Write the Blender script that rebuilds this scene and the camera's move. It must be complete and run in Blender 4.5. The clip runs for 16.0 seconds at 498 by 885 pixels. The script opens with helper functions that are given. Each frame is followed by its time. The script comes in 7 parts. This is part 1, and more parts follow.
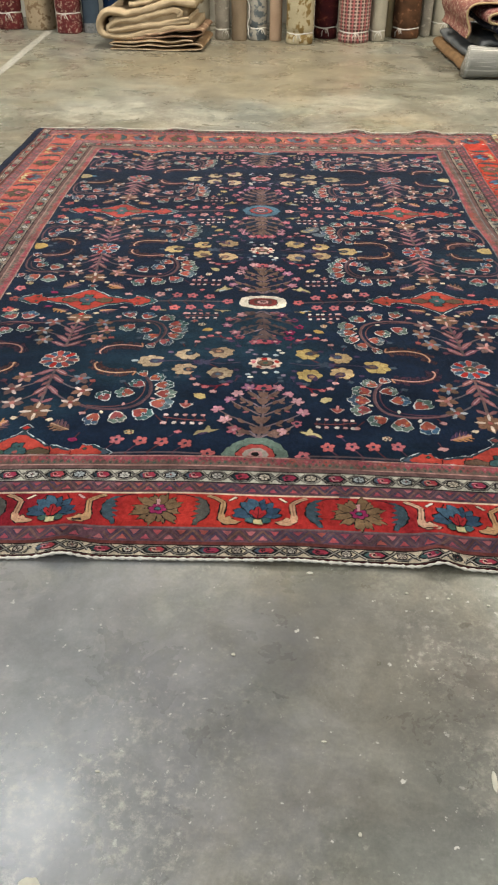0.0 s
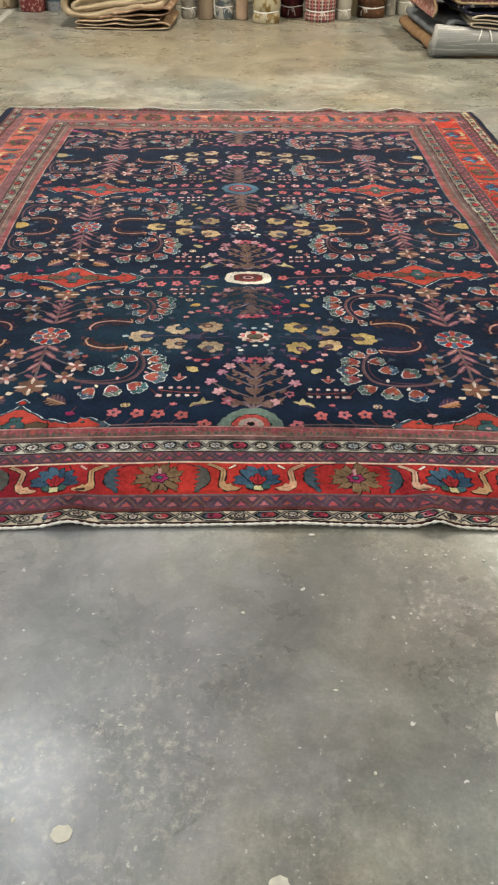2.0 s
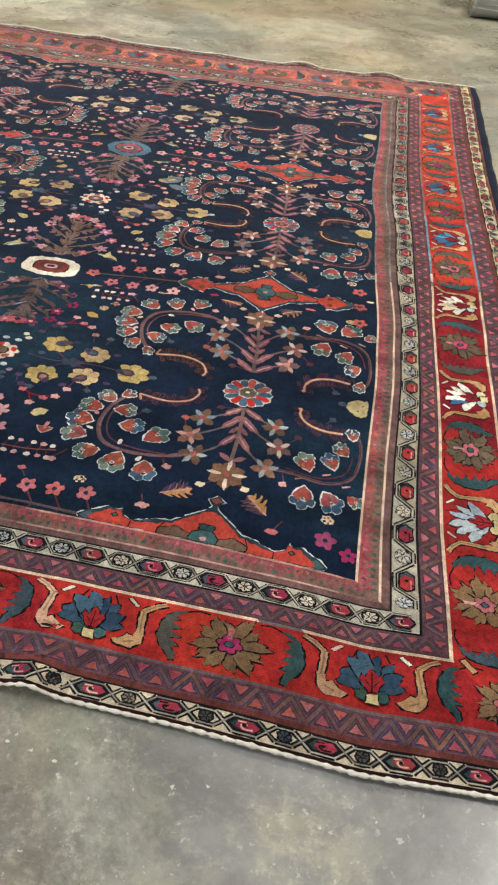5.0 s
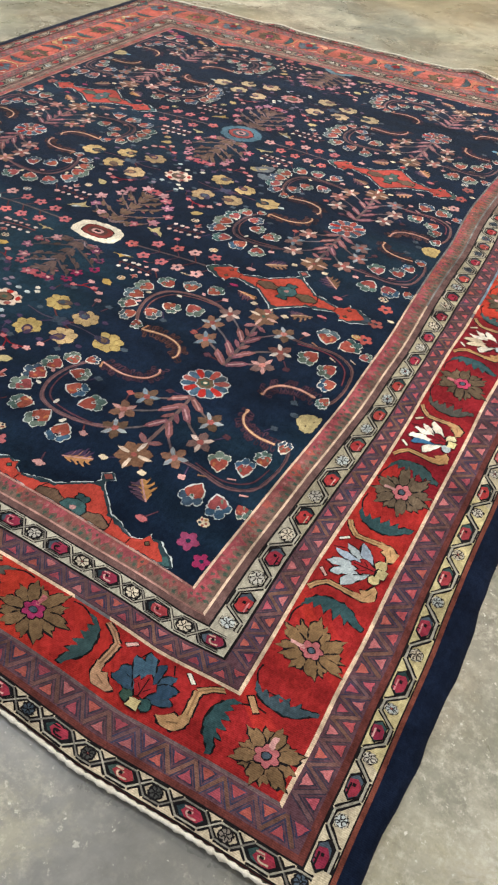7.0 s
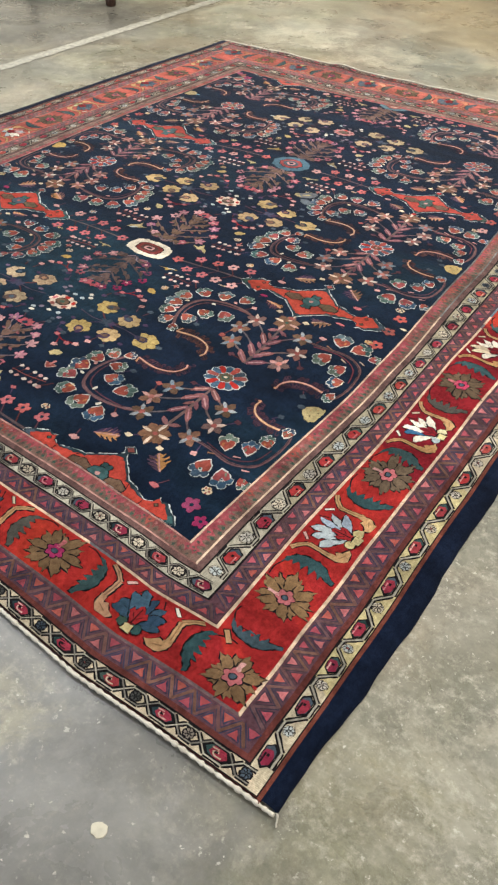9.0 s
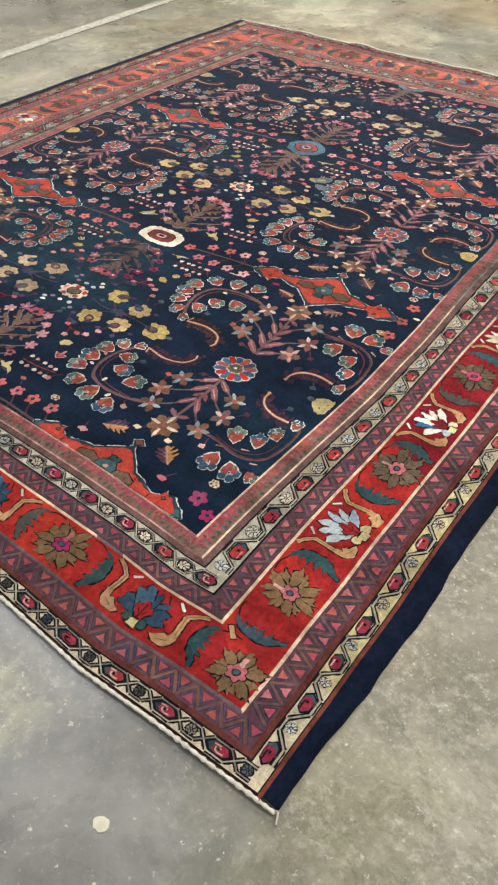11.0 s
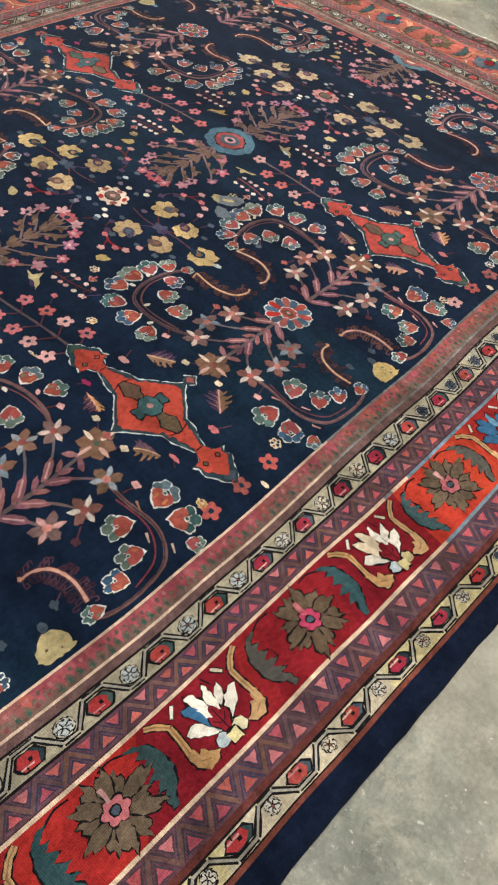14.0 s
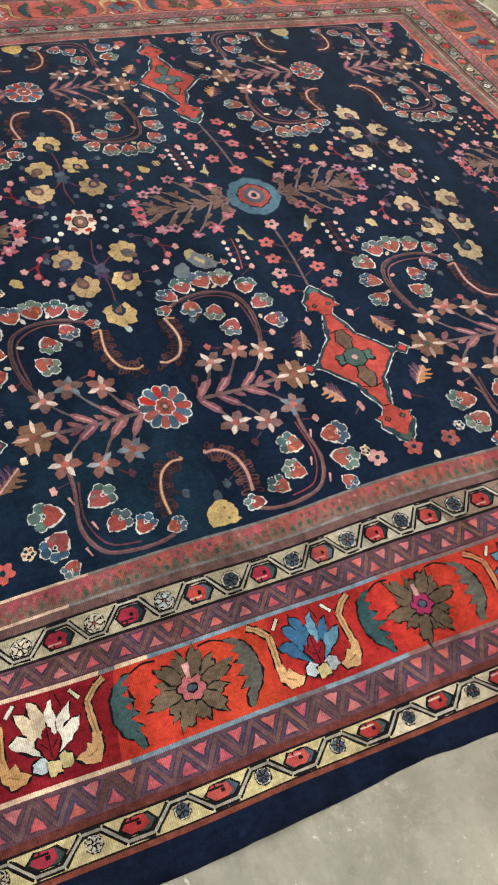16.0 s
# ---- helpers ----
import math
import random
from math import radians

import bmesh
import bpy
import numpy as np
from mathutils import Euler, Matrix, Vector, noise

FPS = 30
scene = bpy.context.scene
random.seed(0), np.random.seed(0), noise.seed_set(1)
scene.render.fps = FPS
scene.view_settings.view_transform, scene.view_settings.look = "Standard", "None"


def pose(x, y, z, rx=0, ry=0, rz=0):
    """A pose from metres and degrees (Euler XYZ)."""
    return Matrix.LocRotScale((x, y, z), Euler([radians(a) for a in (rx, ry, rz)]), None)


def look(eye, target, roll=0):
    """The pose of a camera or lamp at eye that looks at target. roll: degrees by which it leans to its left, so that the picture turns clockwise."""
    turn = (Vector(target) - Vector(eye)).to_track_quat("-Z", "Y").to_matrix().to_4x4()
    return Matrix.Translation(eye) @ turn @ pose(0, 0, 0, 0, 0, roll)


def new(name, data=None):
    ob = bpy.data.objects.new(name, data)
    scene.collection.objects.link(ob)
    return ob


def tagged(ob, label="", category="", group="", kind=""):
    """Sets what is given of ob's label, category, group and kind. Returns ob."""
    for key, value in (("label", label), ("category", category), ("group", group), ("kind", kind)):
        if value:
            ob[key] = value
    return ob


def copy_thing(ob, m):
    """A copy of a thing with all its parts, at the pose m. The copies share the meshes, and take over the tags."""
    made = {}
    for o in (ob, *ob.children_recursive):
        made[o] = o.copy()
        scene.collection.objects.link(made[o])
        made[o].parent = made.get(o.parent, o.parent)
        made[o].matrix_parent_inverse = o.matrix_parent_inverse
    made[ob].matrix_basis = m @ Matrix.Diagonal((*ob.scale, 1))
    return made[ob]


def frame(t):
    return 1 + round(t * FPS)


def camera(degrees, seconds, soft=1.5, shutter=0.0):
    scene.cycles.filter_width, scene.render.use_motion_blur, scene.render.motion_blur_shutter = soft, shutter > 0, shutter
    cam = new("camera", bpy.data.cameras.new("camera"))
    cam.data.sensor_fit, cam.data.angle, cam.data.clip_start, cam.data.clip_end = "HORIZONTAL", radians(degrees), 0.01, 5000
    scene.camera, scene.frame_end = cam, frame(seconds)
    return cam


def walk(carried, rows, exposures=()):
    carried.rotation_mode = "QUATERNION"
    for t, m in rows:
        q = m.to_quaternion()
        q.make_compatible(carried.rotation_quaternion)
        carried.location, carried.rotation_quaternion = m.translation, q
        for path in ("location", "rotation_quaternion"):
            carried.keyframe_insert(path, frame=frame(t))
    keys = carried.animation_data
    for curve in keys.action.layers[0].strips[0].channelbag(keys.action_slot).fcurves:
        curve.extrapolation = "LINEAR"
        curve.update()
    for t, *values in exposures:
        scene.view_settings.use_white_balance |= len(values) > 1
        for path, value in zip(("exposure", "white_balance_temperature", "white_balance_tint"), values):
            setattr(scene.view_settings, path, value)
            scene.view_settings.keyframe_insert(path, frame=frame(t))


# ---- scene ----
cam = camera(36.0, 16.0, 2.3)
PATH = [
    (0, (0.259, 0.039, 1.389), (0.076, 1.644, 0.208), 0.4),
    (0.5, (0.241, -0.015, 1.399), (0.058, 1.586, 0.214), 0.1),
    (1, (0.198, -0.032, 1.385), (0.042, 1.558, 0.183), 0.4),
    (1.5, (0.176, -0.047, 1.384), (0.054, 1.542, 0.176), 0.7),
    (2, (0.18, -0.038, 1.382), (0.084, 1.551, 0.171), 1.0),
    (2.5, (0.279, 0.044, 1.369), (0.187, 1.632, 0.156), 1.1),
    (3, (0.438, 0.195, 1.355), (0.326, 1.776, 0.136), 0.8),
    (3.5, (0.517, 0.371, 1.323), (0.385, 1.938, 0.087), 1.2),
    (4, (0.589, 0.57, 1.322), (0.432, 2.116, 0.063), 2.1),
    (4.5, (0.803, 0.699, 1.297), (0.624, 2.218, 0.008), 4.3),
    (5, (1.048, 0.792, 1.303), (0.809, 2.273, -0.019), 6.5),
    (5.2, (1.115, 0.833, 1.294), (0.836, 2.292, -0.045), 7.0),
    (7.3, (1.742, 1.097, 1.345), (0.982, 2.345, -0.02), 5.6),
    (7.5, (1.778, 1.063, 1.357), (0.995, 2.298, -0.007), 5.2),
    (8, (1.855, 1.027, 1.38), (1.014, 2.239, 0.03), 4.2),
    (8.5, (1.956, 0.997, 1.411), (1.061, 2.193, 0.081), 3.0),
    (9, (2.006, 0.991, 1.418), (1.074, 2.172, 0.101), 2.2),
    (9.2, (2.016, 1.0, 1.417), (1.063, 2.17, 0.104), 1.5),
    (11.3, (2.011, 1.051, 1.439), (1.062, 2.169, 0.079), 1.0),
    (11.5, (1.991, 1.087, 1.432), (1.054, 2.21, 0.068), 1.3),
    (12, (1.873, 1.257, 1.417), (0.971, 2.38, 0.03), 2.1),
    (12.5, (1.799, 1.444, 1.393), (0.943, 2.568, -0.023), 3.7),
    (13, (1.752, 1.713, 1.365), (0.917, 2.797, -0.094), 5.1),
    (13.5, (1.712, 1.971, 1.343), (0.884, 3.012, -0.15), 7.5),
    (14, (1.679, 2.23, 1.376), (0.828, 3.199, -0.153), 9.2),
    (14.5, (1.683, 2.467, 1.364), (0.778, 3.337, -0.193), 10.5),
    (15, (1.739, 2.72, 1.36), (0.757, 3.462, -0.217), 10.5),
    (15.5, (1.758, 2.97, 1.335), (0.702, 3.617, -0.236), 11.1),
    (16, (1.768, 3.186, 1.341), (0.62, 3.721, -0.208), 10.2),
]
walk(cam, [(t, look(eye, target, roll)) for t, eye, target, roll in PATH], [(0, 0.0), (3.5, 0.01), (5, 0.05), (7.5, 0.12), (11.5, 0.17), (12.2, 0.13), (13.0, 0.03), (14.5, -0.07), (16, -0.06)])

# ---- light: cool daylight from a door behind, tube lamps under the ceiling ----
world = bpy.data.worlds.new("world")
scene.world = world
world.use_nodes = True
world.node_tree.nodes["Background"].inputs[0].default_value = (0.75, 0.85, 1.0, 1)
world.node_tree.nodes["Background"].inputs[1].default_value = 0.6

ROOM = dict(x0=-8.0, x1=7.0, y0=-5.0, y1=10.6, h=4.6)


def area_lamp(name, eye, target, sx, sy, watts, colour):
    lamp = bpy.data.lights.new(name, "AREA")
    lamp.shape, lamp.size, lamp.size_y, lamp.energy, lamp.color = "RECTANGLE", sx, sy, watts, colour
    ob = new(name, lamp)
    ob.matrix_world = look(eye, target)
    return ob


COOL, WARM = (0.88, 0.94, 1.0), (1.0, 0.93, 0.86)
TUBES = [(-1.7, 2.7, 50, COOL), (-1.7, -1.6, 55, COOL), (-1.0, 7.4, 230, (1.0, 0.92, 0.79)), (2.8, 7.4, 245, (1.0, 0.92, 0.79)), (-5.4, 7.0, 190, (1.0, 0.93, 0.83)), (3.2, 3.3, 120, (1.0, 0.97, 0.94)), (4.6, -1.6, 60, WARM), (-5.4, 1.5, 175, COOL)]
for tx, ty, watts, hue in TUBES:
    area_lamp("tube_light", (tx, ty, ROOM["h"] - 0.32), (tx, ty + 0.001, 0), 0.3, 1.5, watts, hue)
area_lamp("door_daylight", (-3.4, ROOM["y0"] + 0.1, 1.7), (-3.4, 3, 0.9), 3.4, 3.0, 105, (0.80, 0.90, 1.0))


# ---- materials ----
def nodes_of(name, rough=0.8, spec=0.3):
    m = bpy.data.materials.new(name)
    m.use_nodes = True
    nt = m.node_tree
    bsdf = nt.nodes["Principled BSDF"]
    bsdf.inputs["Roughness"].default_value = rough
    bsdf.inputs["Specular IOR Level"].default_value = spec
    return m, nt, bsdf


def node(nt, kind, **values):
    n = nt.nodes.new(kind)
    for key, value in values.items():
        n.inputs[key.replace("_", " ")].default_value = value
    return n


def coords(nt, scale=(1, 1, 1)):
    c = nt.nodes.new("ShaderNodeTexCoord")
    m = nt.nodes.new("ShaderNodeMapping")
    m.inputs["Scale"].default_value = scale
    nt.links.new(c.outputs["Object"], m.inputs["Vector"])
    return m.outputs["Vector"]


def noise_of(nt, vec, scale, detail=4.0, rough=0.55):
    n = node(nt, "ShaderNodeTexNoise", Scale=scale, Detail=detail, Roughness=rough)
    nt.links.new(vec, n.inputs["Vector"])
    return n.outputs["Fac"]


def ramp(nt, fac, stops):
    r = nt.nodes.new("ShaderNodeValToRGB")
    while len(r.color_ramp.elements) < len(stops):
        r.color_ramp.elements.new(0.5)
    for e, (p, c) in zip(r.color_ramp.elements, stops):
        e.position, e.color = p, (*c, 1) if len(c) == 3 else (c[0], c[0], c[0], 1)
    nt.links.new(fac, r.inputs["Fac"])
    return r.outputs["Color"]


def blend(nt, mode, fac, a, b):
    n = nt.nodes.new("ShaderNodeMix")
    n.data_type, n.blend_type = "RGBA", mode
    for slot, value in ((0, fac), (6, a), (7, b)):
        if isinstance(value, bpy.types.NodeSocket):
            nt.links.new(value, n.inputs[slot])
        else:
            n.inputs[slot].default_value = value if slot == 0 else (*value, 1)
    return n.outputs[2]


def bump(nt, bsdf, height, strength, distance):
    b = node(nt, "ShaderNodeBump", Strength=strength, Distance=distance)
    nt.links.new(height, b.inputs["Height"])
    nt.links.new(b.outputs["Normal"], bsdf.inputs["Normal"])


def cloth(name, light, dark, scale=6.0, weave=420.0, accent=None, accent_scale=9.0, accent_at=0.56, streak=(1, 1, 1)):
    """Woven wool: mottled between two tones, with an optional scattered figure and a fine weave."""
    m, nt, bsdf = nodes_of(name, 0.92, 0.15)
    v = coords(nt, streak)
    col = ramp(nt, noise_of(nt, v, scale, 5), [(0.3, dark), (0.7, light)])
    if accent:
        col = blend(nt, "MIX", ramp(nt, noise_of(nt, v, accent_scale, 3, 0.6), [(accent_at, (0,)), (accent_at + 0.05, (1,))]), col, accent)
    fine = noise_of(nt, coords(nt), weave, 2, 0.7)
    col = blend(nt, "MULTIPLY", 0.6, col, ramp(nt, fine, [(0.3, (0.6,)), (0.7, (1.0,))]))
    nt.links.new(col, bsdf.inputs["Base Color"])
    bump(nt, bsdf, fine, 0.5, 0.002)
    return m


def plain(name, colour, rough=0.6, spec=0.3, vary=0.25, scale=12.0, metal=0.0):
    m, nt, bsdf = nodes_of(name, rough, spec)
    bsdf.inputs["Metallic"].default_value = metal
    dark = tuple(c * (1 - vary) for c in colour)
    n = noise_of(nt, coords(nt), scale, 5)
    nt.links.new(ramp(nt, n, [(0.3, dark), (0.75, colour)]), bsdf.inputs["Base Color"])
    bump(nt, bsdf, n, 0.15, 0.003)
    return m


def concrete():
    m, nt, bsdf = nodes_of("polished_concrete", 0.35, 0.5)
    v = coords(nt)
    warp = node(nt, "ShaderNodeTexNoise", Scale=1.6, Detail=4.0)
    nt.links.new(v, warp.inputs["Vector"])
    add = nt.nodes.new("ShaderNodeVectorMath")
    add.operation = "MULTIPLY_ADD"
    nt.links.new(warp.outputs["Color"], add.inputs[0])
    add.inputs[1].default_value = (0.4, 0.4, 0.4)
    nt.links.new(v, add.inputs[2])
    w = add.outputs[0]
    base = ramp(nt, noise_of(nt, w, 0.9, 6, 0.6), [(0.38, (0.140, 0.138, 0.118)), (0.5, (0.182, 0.178, 0.150)), (0.63, (0.245, 0.236, 0.192))])
    tint = ramp(nt, noise_of(nt, v, 0.5, 3), [(0.42, (0.97, 1.0, 1.03)), (0.58, (1.05, 1.0, 0.86))])
    col = blend(nt, "MULTIPLY", 1.0, base, tint)
    hue = ramp(nt, noise_of(nt, w, 2.3, 5, 0.6), [(0.40, (0.96, 1.01, 1.0)), (0.60, (1.06, 0.99, 0.95))])
    col = blend(nt, "MULTIPLY", 1.0, col, hue)
    mottle = ramp(nt, noise_of(nt, w, 4.2, 8, 0.68), [(0.38, (0.78,)), (0.5, (1.0,)), (0.64, (1.22,))])
    col = blend(nt, "MULTIPLY", 0.9, col, mottle)
    grain = ramp(nt, noise_of(nt, v, 15.0, 9, 0.72), [(0.36, (0.80,)), (0.5, (1.0,)), (0.66, (1.22,))])
    col = blend(nt, "MULTIPLY", 0.8, col, grain)
    worn = ramp(nt, noise_of(nt, w, 2.6, 9, 0.74), [(0.56, (0,)), (0.62, (0.45,))])
    col = blend(nt, "MIX", worn, col, (0.40, 0.38, 0.305))
    crust = ramp(nt, noise_of(nt, w, 5.5, 10, 0.76), [(0.545, (0,)), (0.575, (0.34,)), (0.64, (0.5,))])
    col = blend(nt, "MIX", crust, col, (0.33, 0.315, 0.25))
    damp = ramp(nt, noise_of(nt, v, 3.4, 9, 0.74), [(0.40, (0.40,)), (0.45, (0,))])
    col = blend(nt, "MIX", damp, col, (0.115, 0.110, 0.085))
    fine = ramp(nt, noise_of(nt, v, 110.0, 3, 0.7), [(0.32, (0.80,)), (0.68, (1.18,))])
    col = blend(nt, "MULTIPLY", 0.8, col, fine)
    # stains, worn places and painted floor reflections, each with its own ragged outline; the worn ones gather pale
    # flecks
    zones = None
    crumb = ramp(nt, noise_of(nt, w, 8.0, 10, 0.78), [(0.44, (0.10,)), (0.50, (0.45,)), (0.57, (1.0,))])
    # (-0.35, 0.85) paints a lavender lamp sheen, (-0.6, 7.9) the rolls' brown reflection
    for cx, cy, r, colour, most, flecked in ((0.32, 1.02, 0.55, (0.105, 0.105, 0.100), 0.62, 0), (-0.35, 0.85, 0.75, (0.215, 0.215, 0.235), 0.55, 0), (1.20, 1.28, 0.52, (0.205, 0.206, 0.208), 0.80, 0), (1.78, 2.05, 0.80, (0.235, 0.228, 0.185), 0.60, 1), (0.86, 0.98, 0.36, (0.34, 0.315, 0.25), 0.70, 1), (0.83, 1.31, 0.18, (0.34, 0.335, 0.28), 0.7, 1), (1.15, 1.37, 0.17, (0.33, 0.315, 0.24), 0.65, 1), (1.95, 1.70, 0.24, (0.34, 0.33, 0.27), 0.6, 1), (1.42, 1.47, 0.16, (0.12, 0.12, 0.11), 0.5, 0), (-3.2, 4.9, 1.1, (0.095, 0.095, 0.090), 0.75, 0), (-2.35, 3.9, 0.5, (0.11, 0.115, 0.105), 0.55, 0), (0.57, 1.16, 0.14, (0.24, 0.205, 0.175), 0.5, 1), (1.50, 0.95, 0.50, (0.215, 0.215, 0.208), 0.7, 0),
                                             (-0.6, 7.9, 1.9, (0.175, 0.148, 0.098), 0.74, 0), (1.5, 6.9, 1.3, (0.135, 0.130, 0.095), 0.66, 0), (-2.3, 6.9, 0.8, (0.165, 0.160, 0.120), 0.5, 0), (-1.50, 5.95, 0.50, (0.40, 0.39, 0.32), 0.62, 1), (-0.75, 5.85, 0.34, (0.36, 0.345, 0.27), 0.5, 1), (0.35, 6.45, 0.45, (0.34, 0.325, 0.25), 0.5, 1), (1.15, 6.55, 0.40, (0.34, 0.325, 0.25), 0.5, 1), (1.75, 3.6, 0.7, (0.29, 0.28, 0.24), 0.6, 0), (-0.12, 0.74, 0.30, (0.24, 0.235, 0.235), 0.30, 1)):
        far = nt.nodes.new("ShaderNodeVectorMath")
        far.operation = "DISTANCE"
        nt.links.new(w, far.inputs[0])
        far.inputs[1].default_value = (cx + 0.20, cy + 0.20, 0.20)
        ragged = nt.nodes.new("ShaderNodeMath")
        ragged.operation = "MULTIPLY_ADD"
        nt.links.new(noise_of(nt, v, 3.5 / r, 7, 0.7), ragged.inputs[0])
        ragged.inputs[1].default_value = -1.1 * r
        nt.links.new(far.outputs["Value"], ragged.inputs[2])
        mask = ramp(nt, ragged.outputs[0], [(0.0, (most,)), (max(0.04, (0.30 if flecked else 0.42) * r), (0,))])
        if flecked:
            mask = blend(nt, "MULTIPLY", 1.0, mask, crumb)
        col = blend(nt, "MIX", mask, col, blend(nt, "MULTIPLY", 1.0, colour, mottle))
        if flecked:
            wide = ramp(nt, ragged.outputs[0], [(0.0, (1,)), (0.6 * r, (0,))])
            zones = wide if zones is None else blend(nt, "LIGHTEN", 1.0, zones, wide)
    # pale flecks: worn-through aggregate in uneven clusters, and single bright specks
    drifted = ramp(nt, noise_of(nt, v, 1.7, 5), [(0.46, (0.10,)), (0.60, (0.50,))])
    gate = blend(nt, "LIGHTEN", 1.0, drifted, zones)
    cluster = blend(nt, "MULTIPLY", 1.0, gate, ramp(nt, noise_of(nt, v, 5.0, 6, 0.65), [(0.40, (0.0,)), (0.56, (1,))]))
    haze = ramp(nt, noise_of(nt, v, 40.0, 8, 0.80), [(0.49, (0,)), (0.64, (0.72,))])
    col = blend(nt, "MIX", blend(nt, "MULTIPLY", 1.0, haze, cluster), col, (0.46, 0.44, 0.365))
    tiny = ramp(nt, noise_of(nt, v, 52.0, 5, 0.72), [(0.61, (0,)), (0.66, (0.82,))])
    col = blend(nt, "MIX", blend(nt, "MULTIPLY", 1.0, tiny, gate), col, (0.52, 0.50, 0.43))
    specks = blend(nt, "MULTIPLY", 1.0, ramp(nt, noise_of(nt, v, 44.0, 3, 0.6), [(0.66, (0,)), (0.70, (1,))]), ramp(nt, noise_of(nt, v, 7.0, 4), [(0.44, (0,)), (0.56, (0.9,))]))
    col = blend(nt, "MIX", specks, col, (0.58, 0.56, 0.50))
    # dark scuffs and few pits
    scuff = ramp(nt, noise_of(nt, v, 12.0, 8, 0.8), [(0.30, (0.55,)), (0.37, (0,))])
    col = blend(nt, "MIX", scuff, col, (0.085, 0.080, 0.070))
    nt.links.new(col, bsdf.inputs["Base Color"])
    rough = ramp(nt, noise_of(nt, w, 3.1, 6, 0.65), [(0.42, (0.26,)), (0.50, (0.33,)), (0.55, (0.45,))])
    nt.links.new(rough, bsdf.inputs["Roughness"])
    bump(nt, bsdf, noise_of(nt, v, 22.0, 6, 0.6), 0.10, 0.004)
    return m


def pile():
    """Knotted wool of the rug: the dye lies on the knots, with bands of uneven dye, wear and a short nap."""
    m, nt, bsdf = nodes_of("knotted_wool", 1.0, 0.03)
    dye = nt.nodes.new("ShaderNodeAttribute")
    dye.attribute_name = "dye"
    band = ramp(nt, noise_of(nt, coords(nt, (0.35, 3.2, 1)), 2.2, 5, 0.6), [(0.36, (0.70,)), (0.5, (0.98,)), (0.64, (1.22,))])
    washed = blend(nt, "MULTIPLY", 1.0, dye.outputs["Color"], (0.98, 1.0, 1.07))
    col = blend(nt, "MULTIPLY", 0.8, washed, band)
    wear = noise_of(nt, coords(nt, (1, 1, 1)), 14.0, 6, 0.7)
    col = blend(nt, "MULTIPLY", 0.8, col, ramp(nt, wear, [(0.36, (0.66,)), (0.64, (1.26,))]))
    tuft = noise_of(nt, coords(nt, (1.4, 0.8, 1)), 75.0, 4, 0.7)
    col = blend(nt, "MULTIPLY", 0.9, col, ramp(nt, tuft, [(0.36, (0.76,)), (0.5, (1.0,)), (0.66, (1.22,))]))
    knots = noise_of(nt, coords(nt, (1, 1.25, 1)), 300.0, 2, 0.7)
    col = blend(nt, "MULTIPLY", 0.9, col, ramp(nt, knots, [(0.32, (0.70,)), (0.68, (1.2,))]))
    # rows of knots along the weft
    rows = node(nt, "ShaderNodeTexWave", Scale=88.0, Distortion=2.2, Detail=2.0)
    rows.inputs["Detail Scale"].default_value = 0.6
    rows.bands_direction = "Y"
    nt.links.new(coords(nt), rows.inputs["Vector"])
    col = blend(nt, "MULTIPLY", 0.55, col, ramp(nt, rows.outputs["Fac"], [(0.2, (0.72,)), (0.7, (1.12,))]))
    nt.links.new(col, bsdf.inputs["Base Color"])
    bsdf.inputs["Sheen Weight"].default_value = 0.09
    bsdf.inputs["Sheen Roughness"].default_value = 0.40
    bump(nt, bsdf, knots, 0.5, 0.0016)
    return m


CONCRETE = concrete()
PILE = pile()
PLASTER = plain("painted_block_wall", (0.55, 0.53, 0.47), 0.85, 0.2, 0.2, 3.0)
CEILING = plain("painted_metal_deck", (0.60, 0.60, 0.57), 0.7, 0.2, 0.15, 2.0)
STEEL = plain("white_enamelled_steel", (0.70, 0.70, 0.68), 0.45, 0.4, 0.08)
LINE_PAINT = plain("worn_line_paint", (0.46, 0.45, 0.39), 0.6, 0.3, 0.55, 38.0)
SPOT_PAINT = plain("dried_cream_paint", (0.64, 0.61, 0.50), 0.6, 0.3, 0.25, 60.0)
DARK_WOOD = plain("dark_stained_wood", (0.050, 0.022, 0.014), 0.35, 0.45, 0.5, 30.0)
STRING = plain("white_cotton_string", (0.72, 0.70, 0.64), 0.9, 0.1, 0.2, 90.0)
CORD = cloth("cotton_end_cord", (0.80, 0.77, 0.69), (0.58, 0.54, 0.46), 40.0, 300.0)
GLOW, _, gl_b = nodes_of("lamp_diffuser")
gl_b.inputs["Emission Color"].default_value, gl_b.inputs["Emission Strength"].default_value = (1.0, 0.93, 0.80, 1), 4.0


# ---- mesh helpers ----
def link_mesh(name, verts, faces, material, parent=None, smooth=False, label=""):
    me = bpy.data.meshes.new(name)
    me.from_pydata(verts, [], faces)
    me.materials.append(material)
    if smooth:
        me.shade_smooth()
    ob = new(name, me)
    ob.parent = parent
    return tagged(ob, label) if label else ob


def part(name, bm, material, parent=None, label="", smooth=False):
    me = bpy.data.meshes.new(name)
    bm.to_mesh(me)
    bm.free()
    me.materials.append(material)
    if smooth:
        me.shade_smooth()
    ob = new(name, me)
    ob.parent = parent
    return tagged(ob, label) if label else ob


